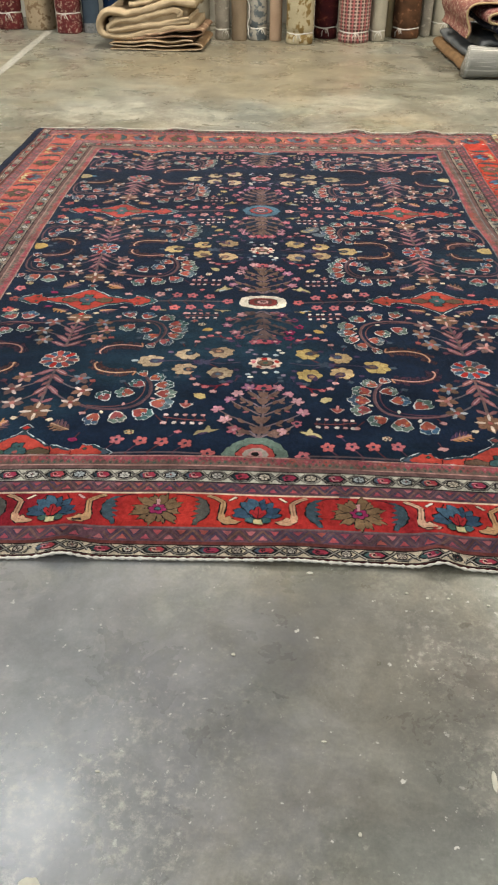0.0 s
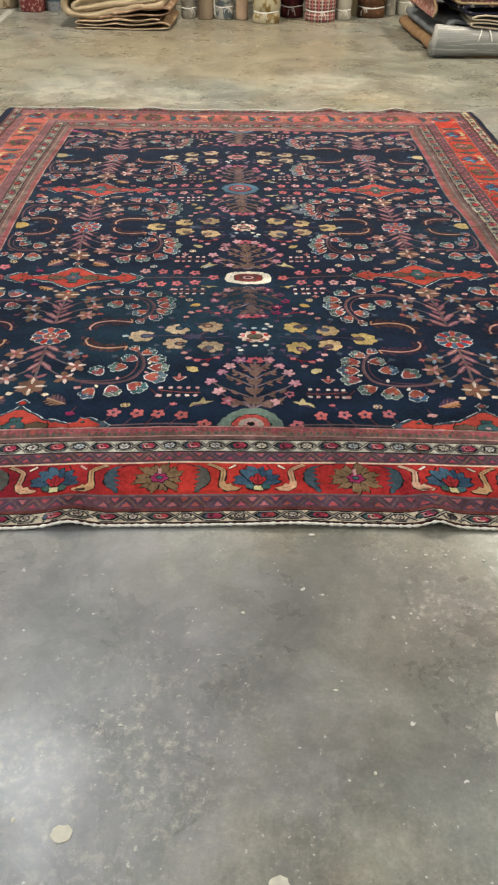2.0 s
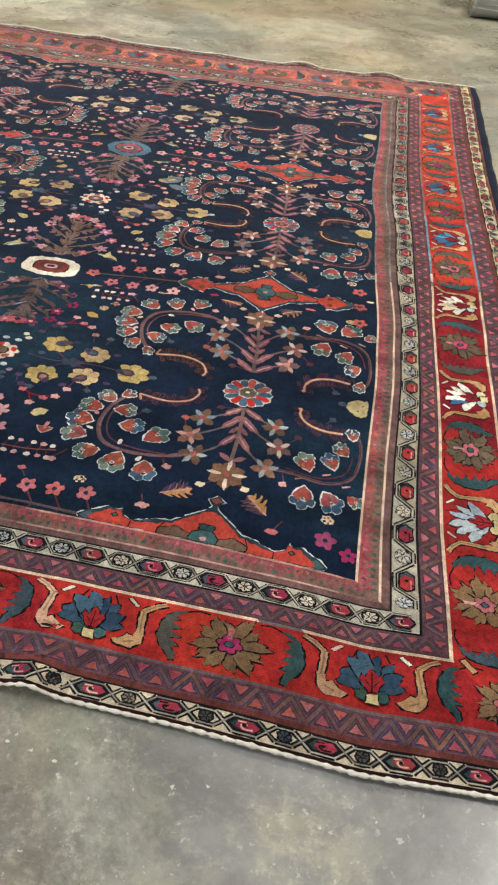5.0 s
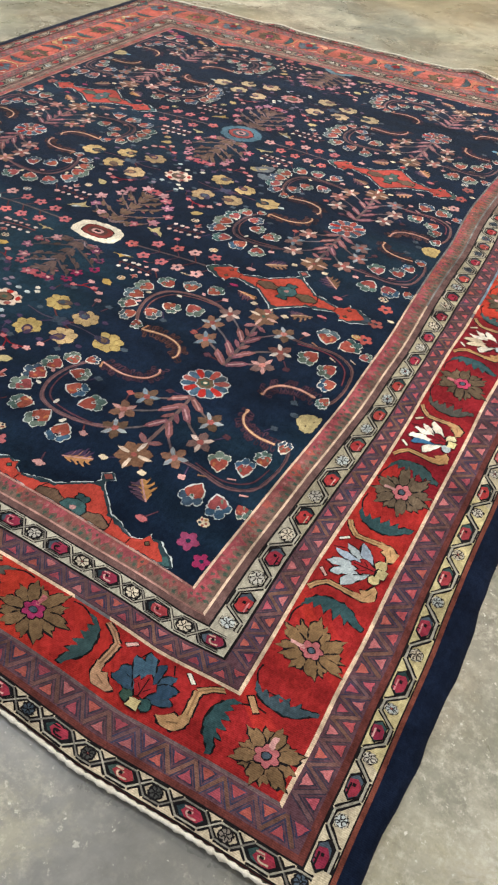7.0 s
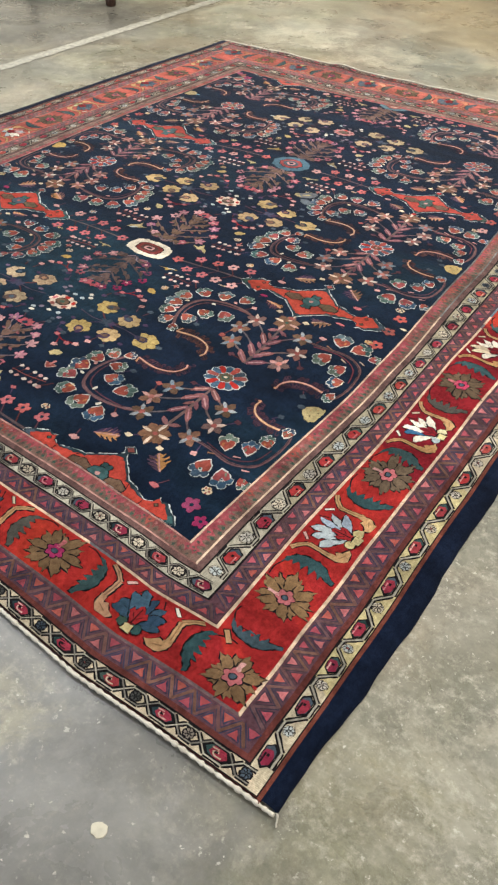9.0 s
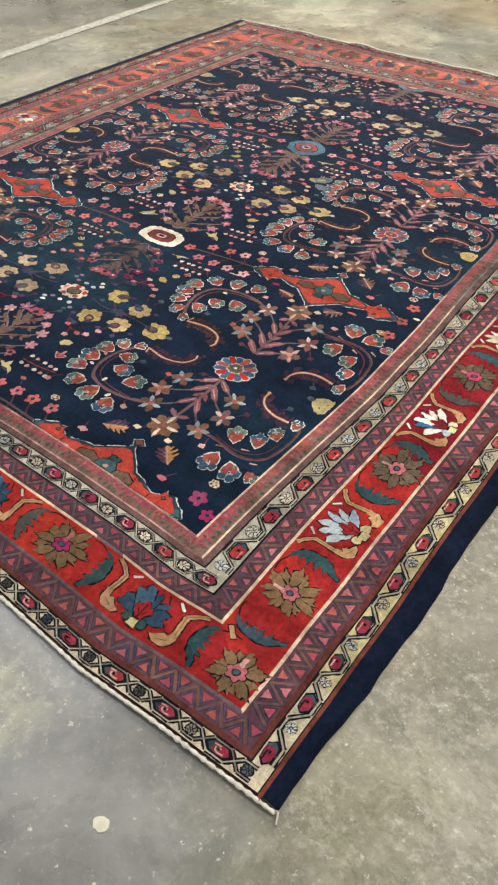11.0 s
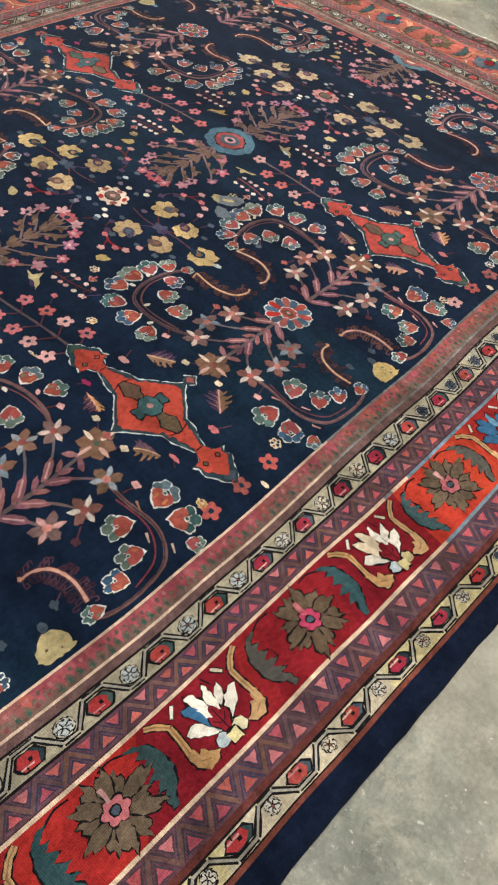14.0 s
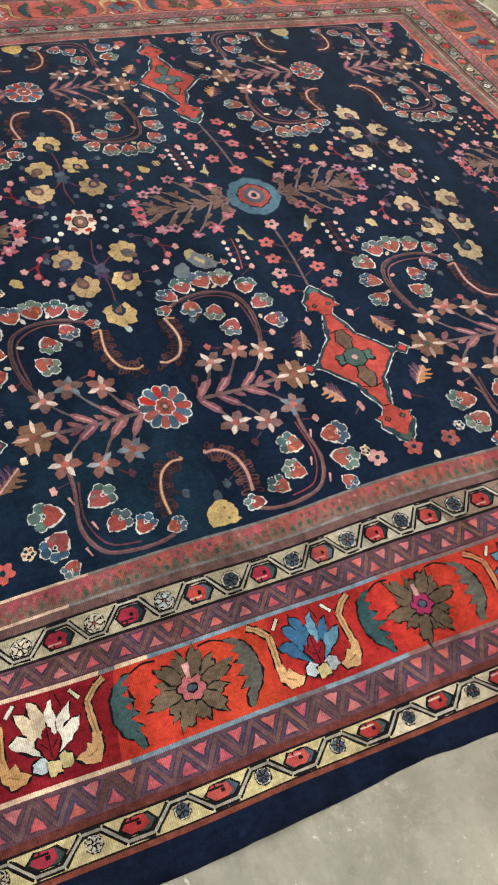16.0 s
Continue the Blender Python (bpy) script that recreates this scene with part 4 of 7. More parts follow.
# ---- the field: one quarter of the repeat, mirrored and repeated ----
def wreath_flower(w, a, b, turn, size):
    """A red-hearted blossom with three cool lobes, outlined in white knots."""
    c, s = math.cos(turn), math.sin(turn)

    def at(x, y):
        return a + (x * c - y * s) * size, b + (x * s + y * c) * size
    rim = pick((0.58, 0.61, 0.57), (0.62, 0.59, 0.51), (0.52, 0.55, 0.51))
    lobes = pick((0.12, 0.16, 0.125), (0.045, 0.095, 0.090), (0.080, 0.130, 0.110), (0.040, 0.085, 0.135), (0.13, 0.17, 0.135), (0.045, 0.075, 0.110), (0.085, 0.125, 0.140))
    size *= 1.05
    lobed = ((0.30, -0.66, 0.36), (0.30, 0.66, 0.36), (0.66, -0.32, 0.40), (0.66, 0.34, 0.38))
    if dye_rng.random() < 0.4:
        lobed = ((0.34, -0.60, 0.42), (0.34, 0.60, 0.42), (0.70, 0.0, 0.46))
    for x, y, r in lobed:
        px, py = at(x, y)
        w.petals(px, py, r * size, r * size, 5, rim, 1, turn + x, 0.10)
    heart = [(-1.15, 0.05), (-0.72, -0.55), (-0.16, -0.86), (0.12, -0.74), (0.30, -0.36), (0.18, 0.0), (0.34, 0.38), (0.10, 0.76), (-0.18, 0.84), (-0.70, 0.57)]
    w.shape([at(x * 1.00 - 0.01, y * 0.98) for x, y in heart], rim, 2)
    for x, y, r in lobed:
        px, py = at(x, y)
        w.petals(px, py, r * size - 0.0020, r * size - 0.0020, 5, tone(lobes, 0.25), 3, turn + x, 0.10)
    w.shape([at(x * 0.89, y * 0.88) for x, y in heart], pick((0.28, 0.070, 0.050), (0.28, 0.064, 0.046), (0.30, 0.075, 0.050), (0.26, 0.056, 0.046), (0.26, 0.062, 0.062)), 4)
    px, py = at(0.14, 0.0)
    w.oval(px, py, size * 0.19, size * 0.17, rim, 5, n=6)
    w.oval(px, py, size * 0.12, size * 0.11, pick(INK, GREEN, BRICK), 6, n=6)
    for x, y in ((-0.30, -0.38), (-0.34, 0.36)):
        if dye_rng.random() < 0.55:
            px, py = at(x, y)
            w.oval(px, py, size * 0.26, size * 0.13, pick((0.42, 0.15, 0.06), (0.13, 0.15, 0.105), (0.36, 0.105, 0.050)), 5, turn, 6)


def star(w, a, b, r, turn, dye, tips):
    for k in range(3):
        t = turn + math.pi / 3 + k * 2 * math.pi / 3
        w.shape(petal(a, b, t, r * 0.05, r * 1.02, r * 0.62), tone(dye, 0.15), 2, 0.0012)
        w.shape(petal(a, b, t - math.pi / 3, r * 0.10, r * 0.80, r * 0.50), tone(dye, 0.25), 2, 0.0012)
    for k in range(3):
        t = turn + k * 2 * math.pi / 3
        w.shape(petal(a, b, t, r * 0.20, r * 0.98, r * 0.34), tone(tips, 0.15), 3, 0.001)
    w.petals(a, b, r * 0.27, r * 0.27, 5, pick((0.36, 0.10, 0.085), BRICK, (0.42, 0.16, 0.13)), 4, turn, 0.25)


def pink_flower(w, a, b, r, dye=None, heart=INK):
    w.petals(a, b, r, r, 5, dye or pick(PINK, ROSE, (0.42, 0.11, 0.10)), 2, dye_rng.uniform(0, 1.2), 0.38)
    w.oval(a, b, r * 0.26, r * 0.26, heart, 3, n=6)


def caterpillar(w, path):
    """A thin bright midrib with a fringe of small dark loops."""
    w.stem(path, 0.013, pick(PURPLE, (0.060, 0.030, 0.040), PLUM), 1)
    w.stem(path, 0.0064, pick((0.50, 0.27, 0.14), (0.46, 0.24, 0.14), (0.52, 0.30, 0.18)), 3)
    w.stem(path, 0.0026, pick((0.56, 0.36, 0.24), ROSE), 4)
    (x0, y0), (x1, y1) = path[0], path[1]
    w.stem([path[0], (x0 + (y1 - y0) * 0.30 + (x1 - x0) * 0.15, y0 - (x1 - x0) * 0.30 + (y1 - y0) * 0.15)], 0.0062, (0.44, 0.22, 0.12), 3)
    hair = pick((0.062, 0.030, 0.032), (0.052, 0.025, 0.036), (0.074, 0.034, 0.030))
    for i in range(len(path) - 1):
        dx, dy = path[i + 1][0] - path[i][0], path[i + 1][1] - path[i][1]
        d = math.hypot(dx, dy)
        tx, ty = dx / d, dy / d
        for j in range(int(d / 0.0085)):
            f = (j + 0.5) * 0.0085 / d
            x, y = path[i][0] + dx * f, path[i][1] + dy * f
            for sg in (-1, 1):
                far = dye_rng.uniform(0.014, 0.027) * sg
                hook = dye_rng.uniform(-0.006, 0.009)
                tip = (x - ty * far + tx * hook, y + tx * far + ty * hook)
                c = tone(hair, 0.4)
                w.stem([(x, y), tip], 0.0034, c, 2)
                w.stem([tip, (tip[0] + tx * 0.008, tip[1] + ty * 0.008), (tip[0] + tx * 0.007 + ty * far * 0.45, tip[1] + ty * 0.007 - tx * far * 0.45)], 0.0034, c, 2)


def moth(w, a, b, turn, size):
    c, s = math.cos(turn), math.sin(turn)
    def at(x, y):
        return a + (x * c - y * s) * size, b + (x * s + y * c) * size

    def lobed(side, width, lean):
        """Half a leaf: blunt fingers along one side of the midrib."""
        out = [(-0.95, 0.0)]
        for i, (x, reach) in enumerate(((-0.62, 0.62), (-0.20, 0.92), (0.22, 0.95), (0.58, 0.66))):
            r = width * reach * dye_rng.uniform(0.88, 1.10)
            out += [(x - 0.14, side * 0.40 * r), (x + lean - 0.10, side * r * 0.96), (x + lean + 0.06, side * r), (x + 0.16, side * 0.52 * r)]
        return out + [(0.98, side * 0.06), (0.92, 0.0)]
    dusk = pick(PURPLE, PLUM, (0.10, 0.055, 0.06), (0.085, 0.050, 0.075))
    amber = pick(AMBER, TAN, (0.45, 0.22, 0.09), (0.40, 0.20, 0.11))
    w.shape([at(x * 1.02, y + 0.04) for x, y in lobed(1, 0.92, 0.26)], dusk, 1, 0.001)
    w.shape([at(x, y) for x, y in lobed(-1, 0.84, 0.26)], amber, 2, 0.001)
    w.shape([at(x, y) for x, y in lobed(1, 0.26, 0.20)], tone(amber, 0.15), 2, 0.001)
    for x in (-0.45, -0.05, 0.35):
        w.stem([at(x, 0.10), at(x + 0.26, 0.66)], size * 0.09, pick((0.22, 0.11, 0.08), (0.17, 0.085, 0.11)), 3, 0.6)
    w.stem([at(-1.0, 0.0), at(0.95, 0.0)], size * 0.10, pick((0.52, 0.34, 0.22), ROSE), 3)


def outline_flower(w, a, b, r):
    w.petals(a, b, r, r * 0.9, 6, pick(MIST, STRAW, CREAM), 1, 0.3, 0.2)
    for k in range(5):
        t = k * 1.2566
        w.oval(a + r * 0.5 * math.cos(t), b + r * 0.5 * math.sin(t), r * 0.27, r * 0.25, pick(INK, INK, BRICK, AMBER), 2, n=6)
    w.oval(a, b, r * 0.2, r * 0.2, CREAM, 3, n=5)


def yellow_blossom(w, a, b, r, turn, dye):
    """An open cup: ruffled petals round a dark mouth that faces along turn."""
    r *= 1.03
    c, s = math.cos(turn), math.sin(turn)

    def at(x, y):
        return a + (x * c - y * s) * r, b + (x * s + y * c) * r * 0.9
    rim = []
    for i in range(21):
        t = i * 2 * math.pi / 21
        f = (1.0, 1.03, 0.84)[i % 3] * dye_rng.uniform(0.94, 1.05) * (0.80 if abs(i - 10.5) > 9 else 1.0)
        rim.append((f * math.cos(t), f * math.sin(t)))
    w.shape([at(*p) for p in rim], dye, 2, 0.0016)
    for i in range(2, 21, 3):
        x, y = rim[i]
        w.stem([at(x * 0.62, y * 0.62), at(x * 0.98, y * 0.98)], 0.0026, (0.55 * dye[0], 0.45 * dye[1], 0.42 * dye[2]), 3)
    w.shape([at(x, y) for x, y in ((-0.02, -0.30), (0.30, -0.42), (0.62, -0.33), (0.98, -0.15), (0.94, 0.14), (0.60, 0.33), (0.28, 0.42), (-0.04, 0.28), (-0.20, 0.0))], pick(INK, (0.045, 0.040, 0.070), PURPLE, (0.10, 0.065, 0.055)), 3, 0.0016)
    w.petals(*at(0.26, 0.0), r * 0.24, r * 0.21, 5, pick((0.20, 0.10, 0.065), TAUPE, SLATE, (0.30, 0.16, 0.09)), 4, turn, 0.2)


def medallion(k, outer, ring, core, fu=1.0, fv=1.0):
    w = Weave(lambda a, b: (a * fu, axis(k) + b * fv), True)
    hexa = [(-0.105, 0), (-0.080, -0.050), (-0.028, -0.083), (0.028, -0.083), (0.080, -0.050), (0.105, 0), (0.080, 0.050), (0.028, 0.083), (-0.028, 0.083), (-0.080, 0.050)]
    if k == 0:
        hexa = [(-0.106, -0.018), (-0.098, -0.052), (-0.060, -0.074), (-0.02, -0.080), (0.02, -0.080), (0.060, -0.074), (0.098, -0.052), (0.106, -0.018), (0.106, 0.018), (0.098, 0.052), (0.060, 0.074), (0.02, 0.080), (-0.02, 0.080), (-0.060, 0.074), (-0.098, 0.052), (-0.106, 0.018)]
    w.shape([(x * 1.03, y * 1.03) for x, y in hexa], outer, 1, 0.0032, 0.009)
    w.shape([(x * 0.66, y * 0.66) for x, y in hexa], BLACK, 2)
    w.shape([(x * 0.62, y * 0.62) for x, y in hexa], ring, 3)
    w.shape([(x * 0.42, y * 0.40) for x, y in hexa], core, 4)
    w.shape([(x * 0.24, y * 0.23) for x, y in hexa], pick(ROSE, IVORY, MIST), 5)
    w.shape([(x * 0.13, y * 0.12) for x, y in hexa], pick(INK, BLACK), 6)
    w.link("medallion", "hexagonal medallion with scalloped rim and dark red ring")


def flower_tree(k, sv, faded):
    """Brown tree: a stem of stacked bracts, and curved branches that end in pink blossoms."""
    w = Weave(lambda a, b: (a, axis(k) + sv * b), True)
    bark = (0.085, 0.055, 0.048) if faded else pick((0.140, 0.085, 0.058), (0.150, 0.088, 0.066))
    twig = (0.070, 0.050, 0.052) if faded else pick((0.150, 0.105, 0.100), (0.155, 0.098, 0.092))
    w.stem([(0, 0.080), (0.004, 0.20), (0, 0.345)], 0.010, twig, 2, 0.7)
    for i, b in enumerate((0.128, 0.180, 0.232, 0.284, 0.322)):
        f = 1.0 - 0.11 * i
        for sg in (-1, 1):
            w.shape([(0.0, b - 0.030), (sg * 0.018 * f, b - 0.024), (sg * 0.031 * f, b - 0.002), (sg * 0.034 * f, b + 0.014), (sg * 0.018 * f, b + 0.006), (sg * 0.006, b + 0.010), (0.0, b)], tone(bark, 0.15), 3)
    tips = ((0.080, 0.118), (0.120, 0.164), (0.134, 0.222), (0.104, 0.276), (0.084, 0.322), (0.042, 0.356))
    for i, (a, b) in enumerate(tips):
        for sg in (-1, 1):
            a, b = tips[i][0] + dye_rng.uniform(-0.010, 0.010), tips[i][1] + dye_rng.uniform(-0.008, 0.008)
            low = max(0.082, b - 0.098 + 0.004 * i)
            arm = [(sg * 0.004, low), (sg * a * 0.40, low + 0.030), (sg * a * 0.74, b - 0.030), (sg * a * 0.96, b - 0.004)]
            w.stem(arm, 0.0070, tone(twig, 0.15) if dye_rng.random() < 0.6 else tone((0.165, 0.125, 0.135), 0.15), 2, 0.7)
            for g in (0.38, 0.64):
                x, y = sg * a * g, low + 0.014 + (b - low - 0.03) * (g - 0.3)
                w.shape(petal(x, y, math.atan2(1.0, sg * 0.8), 0.0, dye_rng.uniform(0.026, 0.040), 0.015), tone(bark, 0.3), 3, 0.0014)
                if dye_rng.random() < 0.5:
                    w.shape(petal(x, y, math.atan2(-0.3, sg), 0.0, 0.022, 0.010), pick((0.20, 0.075, 0.080), bark), 3, 0.0012)
            c = pick(MAGENTA, (0.22, 0.04, 0.09), (0.17, 0.05, 0.10)) if faded and sg > 0 else pick((0.38, 0.110, 0.135), (0.34, 0.105, 0.125), (0.48, 0.26, 0.26), (0.30, 0.13, 0.19), (0.40, 0.18, 0.21))
            if faded:
                c = tuple(x * 0.75 for x in c)
            t = math.atan2(0.55 + 0.35 * i, sg)
            grown = dye_rng.uniform(0.62, 1.0)
            bloom = w.piece("blossom")
            for da, rr, wd in ((0.0, 0.036 * grown, 0.016), (0.85, 0.032 * grown, 0.014), (-0.85, 0.032 * grown, 0.014), (1.9, 0.020, 0.011), (-1.9, 0.020, 0.011)):
                bloom.shape(petal(sg * a - 0.006 * math.cos(t), b - 0.006 * math.sin(t), t + da, 0.002, rr, wd), tone(c, 0.14), 5, 0.0012)
            bloom.petals(sg * a, b, 0.008, 0.007, 5, pick(ROSE, (0.42, 0.22, 0.22), INK), 6, t, 0.3)
    crown = w.piece("blossom")
    for da, rr in ((0.0, 0.034), (0.7, 0.036), (-0.7, 0.036), (1.35, 0.032), (-1.35, 0.032)):
        crown.shape(petal(0.0, 0.346, math.pi / 2 + da, 0.002, rr, 0.021), pick((0.36, 0.090, 0.095), (0.32, 0.070, 0.085)), 5, 0.0012)
    crown.oval(0, 0.352, 0.010, 0.009, INK, 6, n=7)
    w.link("flower_tree", "brown flowering tree motif with pink blossoms")


def centre_rosette(v):
    w = Weave(lambda a, b: (a, v + b), True)
    w.petals(0, 0, 0.060, 0.044, 10, pick(CREAM, ROSE, (0.56, 0.44, 0.34)), 2, 0.1, 0.22)
    for i in range(5):
        t = 0.4 + i * 1.2566
        w.piece("petal").oval(0.043 * math.cos(t), 0.031 * math.sin(t), 0.0085, 0.0120, pick(BRICK, RED, PINK), 3, t, 7)
    heart = w.piece("heart")
    heart.oval(0, 0, 0.031, 0.023, BLACK, 4, n=9)
    heart.oval(0, 0, 0.027, 0.019, pick(TAUPE, (0.15, 0.10, 0.07)), 5, n=9)
    heart.oval(0, 0, 0.010, 0.008, pick(GREEN, ROSE), 6, n=7)
    for sg in (-1, 1):
        for a, b in ((0.0, 0.066), (-0.036, 0.064), (0.038, 0.062), (-0.060, 0.080), (0.062, 0.082), (-0.050, 0.098), (0.050, 0.046 + 0.055)):
            w.piece("dot").oval(a, sg * b, 0.0105, 0.0080, pick(MIST, SLATE, (0.20, 0.16, 0.20), IVORY), 2, n=7)
    w.link("centre_rosette", "small cream and red rosette with white dots")


def lozenge(k, su):
    short = 0.87 if k == -1 else 1.0 if k < 2 else 0.85 if su < 0 else 0.35
    w = Weave(lambda a, b: (su * (0.714 + a), axis(k) + b * short), True)
    half = [(-0.288, 0.0), (-0.268, 0.021), (-0.250, 0.028), (-0.226, 0.046), (-0.206, 0.040), (-0.193, 0.049), (-0.189, 0.026), (-0.166, 0.014), (-0.140, 0.024), (-0.116, 0.036), (-0.082, 0.040), (-0.060, 0.062), (-0.014, 0.100), (-0.005, 0.114), (-0.021, 0.133), (-0.001, 0.152)]
    half += [(-x, y) for x, y in half[::-1]]
    full = half + [(x, -y) for x, y in half[-2:0:-1]]
    w.shape([(x + math.copysign(0.0018, x), y + math.copysign(0.0018, y)) for x, y in full], pick((0.58, 0.60, 0.56), (0.52, 0.55, 0.52), (0.46, 0.50, 0.48)), 1)
    w.shape(full, pick((0.030, 0.052, 0.060), (0.035, 0.065, 0.066), SLATE, (0.024, 0.042, 0.050)), 2, 0.001)
    red = pick((0.40, 0.058, 0.036), (0.42, 0.070, 0.042), (0.37, 0.048, 0.032))
    body = [(-0.180, 0.0125), (-0.164, 0.0090), (-0.140, 0.0135), (-0.118, 0.0230), (-0.108, 0.0200), (-0.098, 0.0290), (-0.079, 0.0310), (-0.074, 0.0400), (-0.057, 0.0545), (-0.010, 0.0935)]
    body += [(-x, y) for x, y in body[::-1]]
    w.shape(body + [(x, -y) for x, y in body[::-1]], red, 3)
    for sg in (-1, 1):
        w.shape([(sg * x, y) for x, y in ((0.160, 0.0105), (0.187, 0.020), (0.196, 0.043), (0.206, 0.035), (0.222, 0.038), (0.236, 0.020), (0.250, 0.013), (0.266, 0.0), (0.250, -0.013), (0.236, -0.020), (0.222, -0.038), (0.206, -0.035), (0.196, -0.043), (0.187, -0.020), (0.160, -0.0105))], tone(red), 4)
        for sb in (-1, 1):
            for r, dye, layer in ((0.0095, BLACK, 5), (0.0060, pick(UMBER, GREEN, (0.20, 0.06, 0.045)), 6)):
                w.shape([(sg * 0.205 - r, sb * 0.020), (sg * 0.205, sb * 0.020 - r), (sg * 0.205 + r, sb * 0.020), (sg * 0.205, sb * 0.020 + r)], dye, layer, 0)
            w.shape([(sg * x, sb * y) for x, y in ((0.120, 0.026), (0.150, 0.014), (0.140, 0.025))], pick(TEAL, SLATE), 4, 0)
        w.stem([(sg * 0.094, -0.031), (sg * 0.103, 0.0), (sg * 0.094, 0.031)], 0.0030, BLACK, 4)
        w.stem([(sg * 0.165, -0.010), (sg * 0.165, 0.010)], 0.0028, BLACK, 5)
        w.shape([(sg * x, y) for x, y in ((0.252, 0.010), (0.262, 0.018), (0.280, 0.0), (0.262, -0.018), (0.252, -0.010), (0.262, 0.0))], pick(TEAL, GREEN, SLATE), 5, 0.001)
        for grow, dye, layer in ((0.0025, BLACK, 4), (0.0, pick(UMBER, TAUPE, GREEN), 5)):
            w.shape([(sg * (x + grow * (1 if x > 0.06 else -1)), y + math.copysign(grow, y)) for x, y in ((0.030, 0.008), (0.052, 0.014), (0.062, 0.024), (0.078, 0.018), (0.102, 0.007), (0.102, -0.007), (0.078, -0.018), (0.062, -0.024), (0.052, -0.014), (0.030, -0.008))], dye, layer, 0.001)
        w.shape([(0.0, sg * 0.121), (0.0135, sg * 0.133), (0.0, sg * 0.145), (-0.0135, sg * 0.133)], pick(RED, BRICK), 4, 0.001)
    leaf = pick(GREEN, (0.040, 0.085, 0.070), (0.035, 0.075, 0.075))
    for sg in (-1, 1):
        w.shape([(-0.017, sg * 0.022), (-0.021, sg * 0.048), (-0.008, sg * 0.052), (0.0, sg * 0.047), (0.009, sg * 0.053), (0.021, sg * 0.047), (0.017, sg * 0.022)], BLACK, 5)
        w.shape([(-0.014, sg * 0.022), (-0.018, sg * 0.045), (-0.008, sg * 0.049), (0.0, sg * 0.044), (0.009, sg * 0.050), (0.018, sg * 0.044), (0.014, sg * 0.022)], tone(leaf), 6)
    w.petals(0, 0, 0.036, 0.031, 8, BLACK, 6, 0.2, 0.08)
    w.petals(0, 0, 0.033, 0.028, 8, pick(TEAL, leaf, SLATE), 7, 0.2, 0.08)
    w.oval(0, 0, 0.009, 0.008, pick(PINK, ROSE, BRICK), 8, n=6)
    w.link("lozenge_medallion", "red diamond medallion with white outline and green heart")


def field_rosette(v, su):
    w = Weave(lambda a, b: (su * (0.712 + a), v + b), True)
    rim = pick((0.50, 0.53, 0.50), IVORY, (0.48, 0.50, 0.48))
    for i in range(14):
        t = i * math.pi / 7 + 0.1
        leaf = w.piece("petal")
        c, s = math.cos(t), math.sin(t)
        far = dye_rng.uniform(0.94, 1.04)

        def at(r, y):
            return (r * c - y * s) * 1.06, (r * s + y * c) * 0.96
        for g, dye, layer in ((0.0024, rim, 1), (0.0, pick(BRICK, RED, (0.34, 0.065, 0.050)) if i % 2 else pick(SLATE, (0.040, 0.080, 0.115), (0.055, 0.10, 0.145)), 2 + i % 2)):
            leaf.shape([at(0.018, -0.004 - g), (at(0.046 * far, -0.0105 - g)), at(0.058 * far + g, -0.0095 - g), at(0.064 * far + g, 0.0), at(0.058 * far + g, 0.0095 + g), at(0.046 * far, 0.0105 + g), at(0.018, 0.004 + g)], dye, layer, 0.0012)
    heart = w.piece("heart")
    heart.petals(0, 0, 0.029, 0.026, 7, rim, 4, 0.2, 0.15)
    heart.petals(0, 0, 0.026, 0.023, 7, pick(BRICK, (0.30, 0.060, 0.045), UMBER), 5, 0.2, 0.15)
    heart.petals(0, 0, 0.015, 0.013, 6, pick(GREEN, TAUPE, UMBER), 6, 0.2, 0.25)
    heart.oval(0, 0, 0.006, 0.0055, pick(ROSE, CREAM), 7, n=6)
    w.link("field_rosette", "round rosette of red and blue petals outlined in white")


def axis_motifs(k, su):
    """Berry branch and end flowers on the line through the medallions."""
    w = Weave(lambda a, b: (su * a, axis(k) + b), True)
    w.stem([(0.432, 0.0), (0.30, 0.004), (0.155, 0.0)], 0.0075, pick((0.105, 0.080, 0.080), (0.10, 0.070, 0.072), (0.09, 0.075, 0.080)), 1)
    for a, b in ((0.215, 0.046), (0.288, 0.054), (0.352, 0.058), (0.424, 0.064)):
        for sg in (-1, 1):
            w.piece("twig").stem([(a + 0.035, 0.002), (a, sg * b * 0.9)], 0.004, pick(PLUM, MAROON), 1)
            pink_flower(w.piece("flower"), a, sg * b, 0.0235)
    pink_flower(w.piece("flower"), 0.142, 0.0, 0.024)
    w.link("berry_branch", "branch of small pink five-petalled flowers")
    w = Weave(lambda a, b: (su * a, axis(k) + b), True)
    w.oval(1.045, 0.045, 0.012, 0.007, pick(CREAM, ROSE), 1, n=6)
    w.link("petal_fleck")
    for b in () if k == -1 else (-0.098, 0.0, 0.098):
        w = Weave(lambda a, b: (su * a, axis(k) + b), True)
        pink_flower(w, 1.011, b, 0.025, pick(PINK, ROSE, BRICK, (0.38, 0.085, 0.070)))
        w.link("pink_flower", "loose pink flower beside the border")


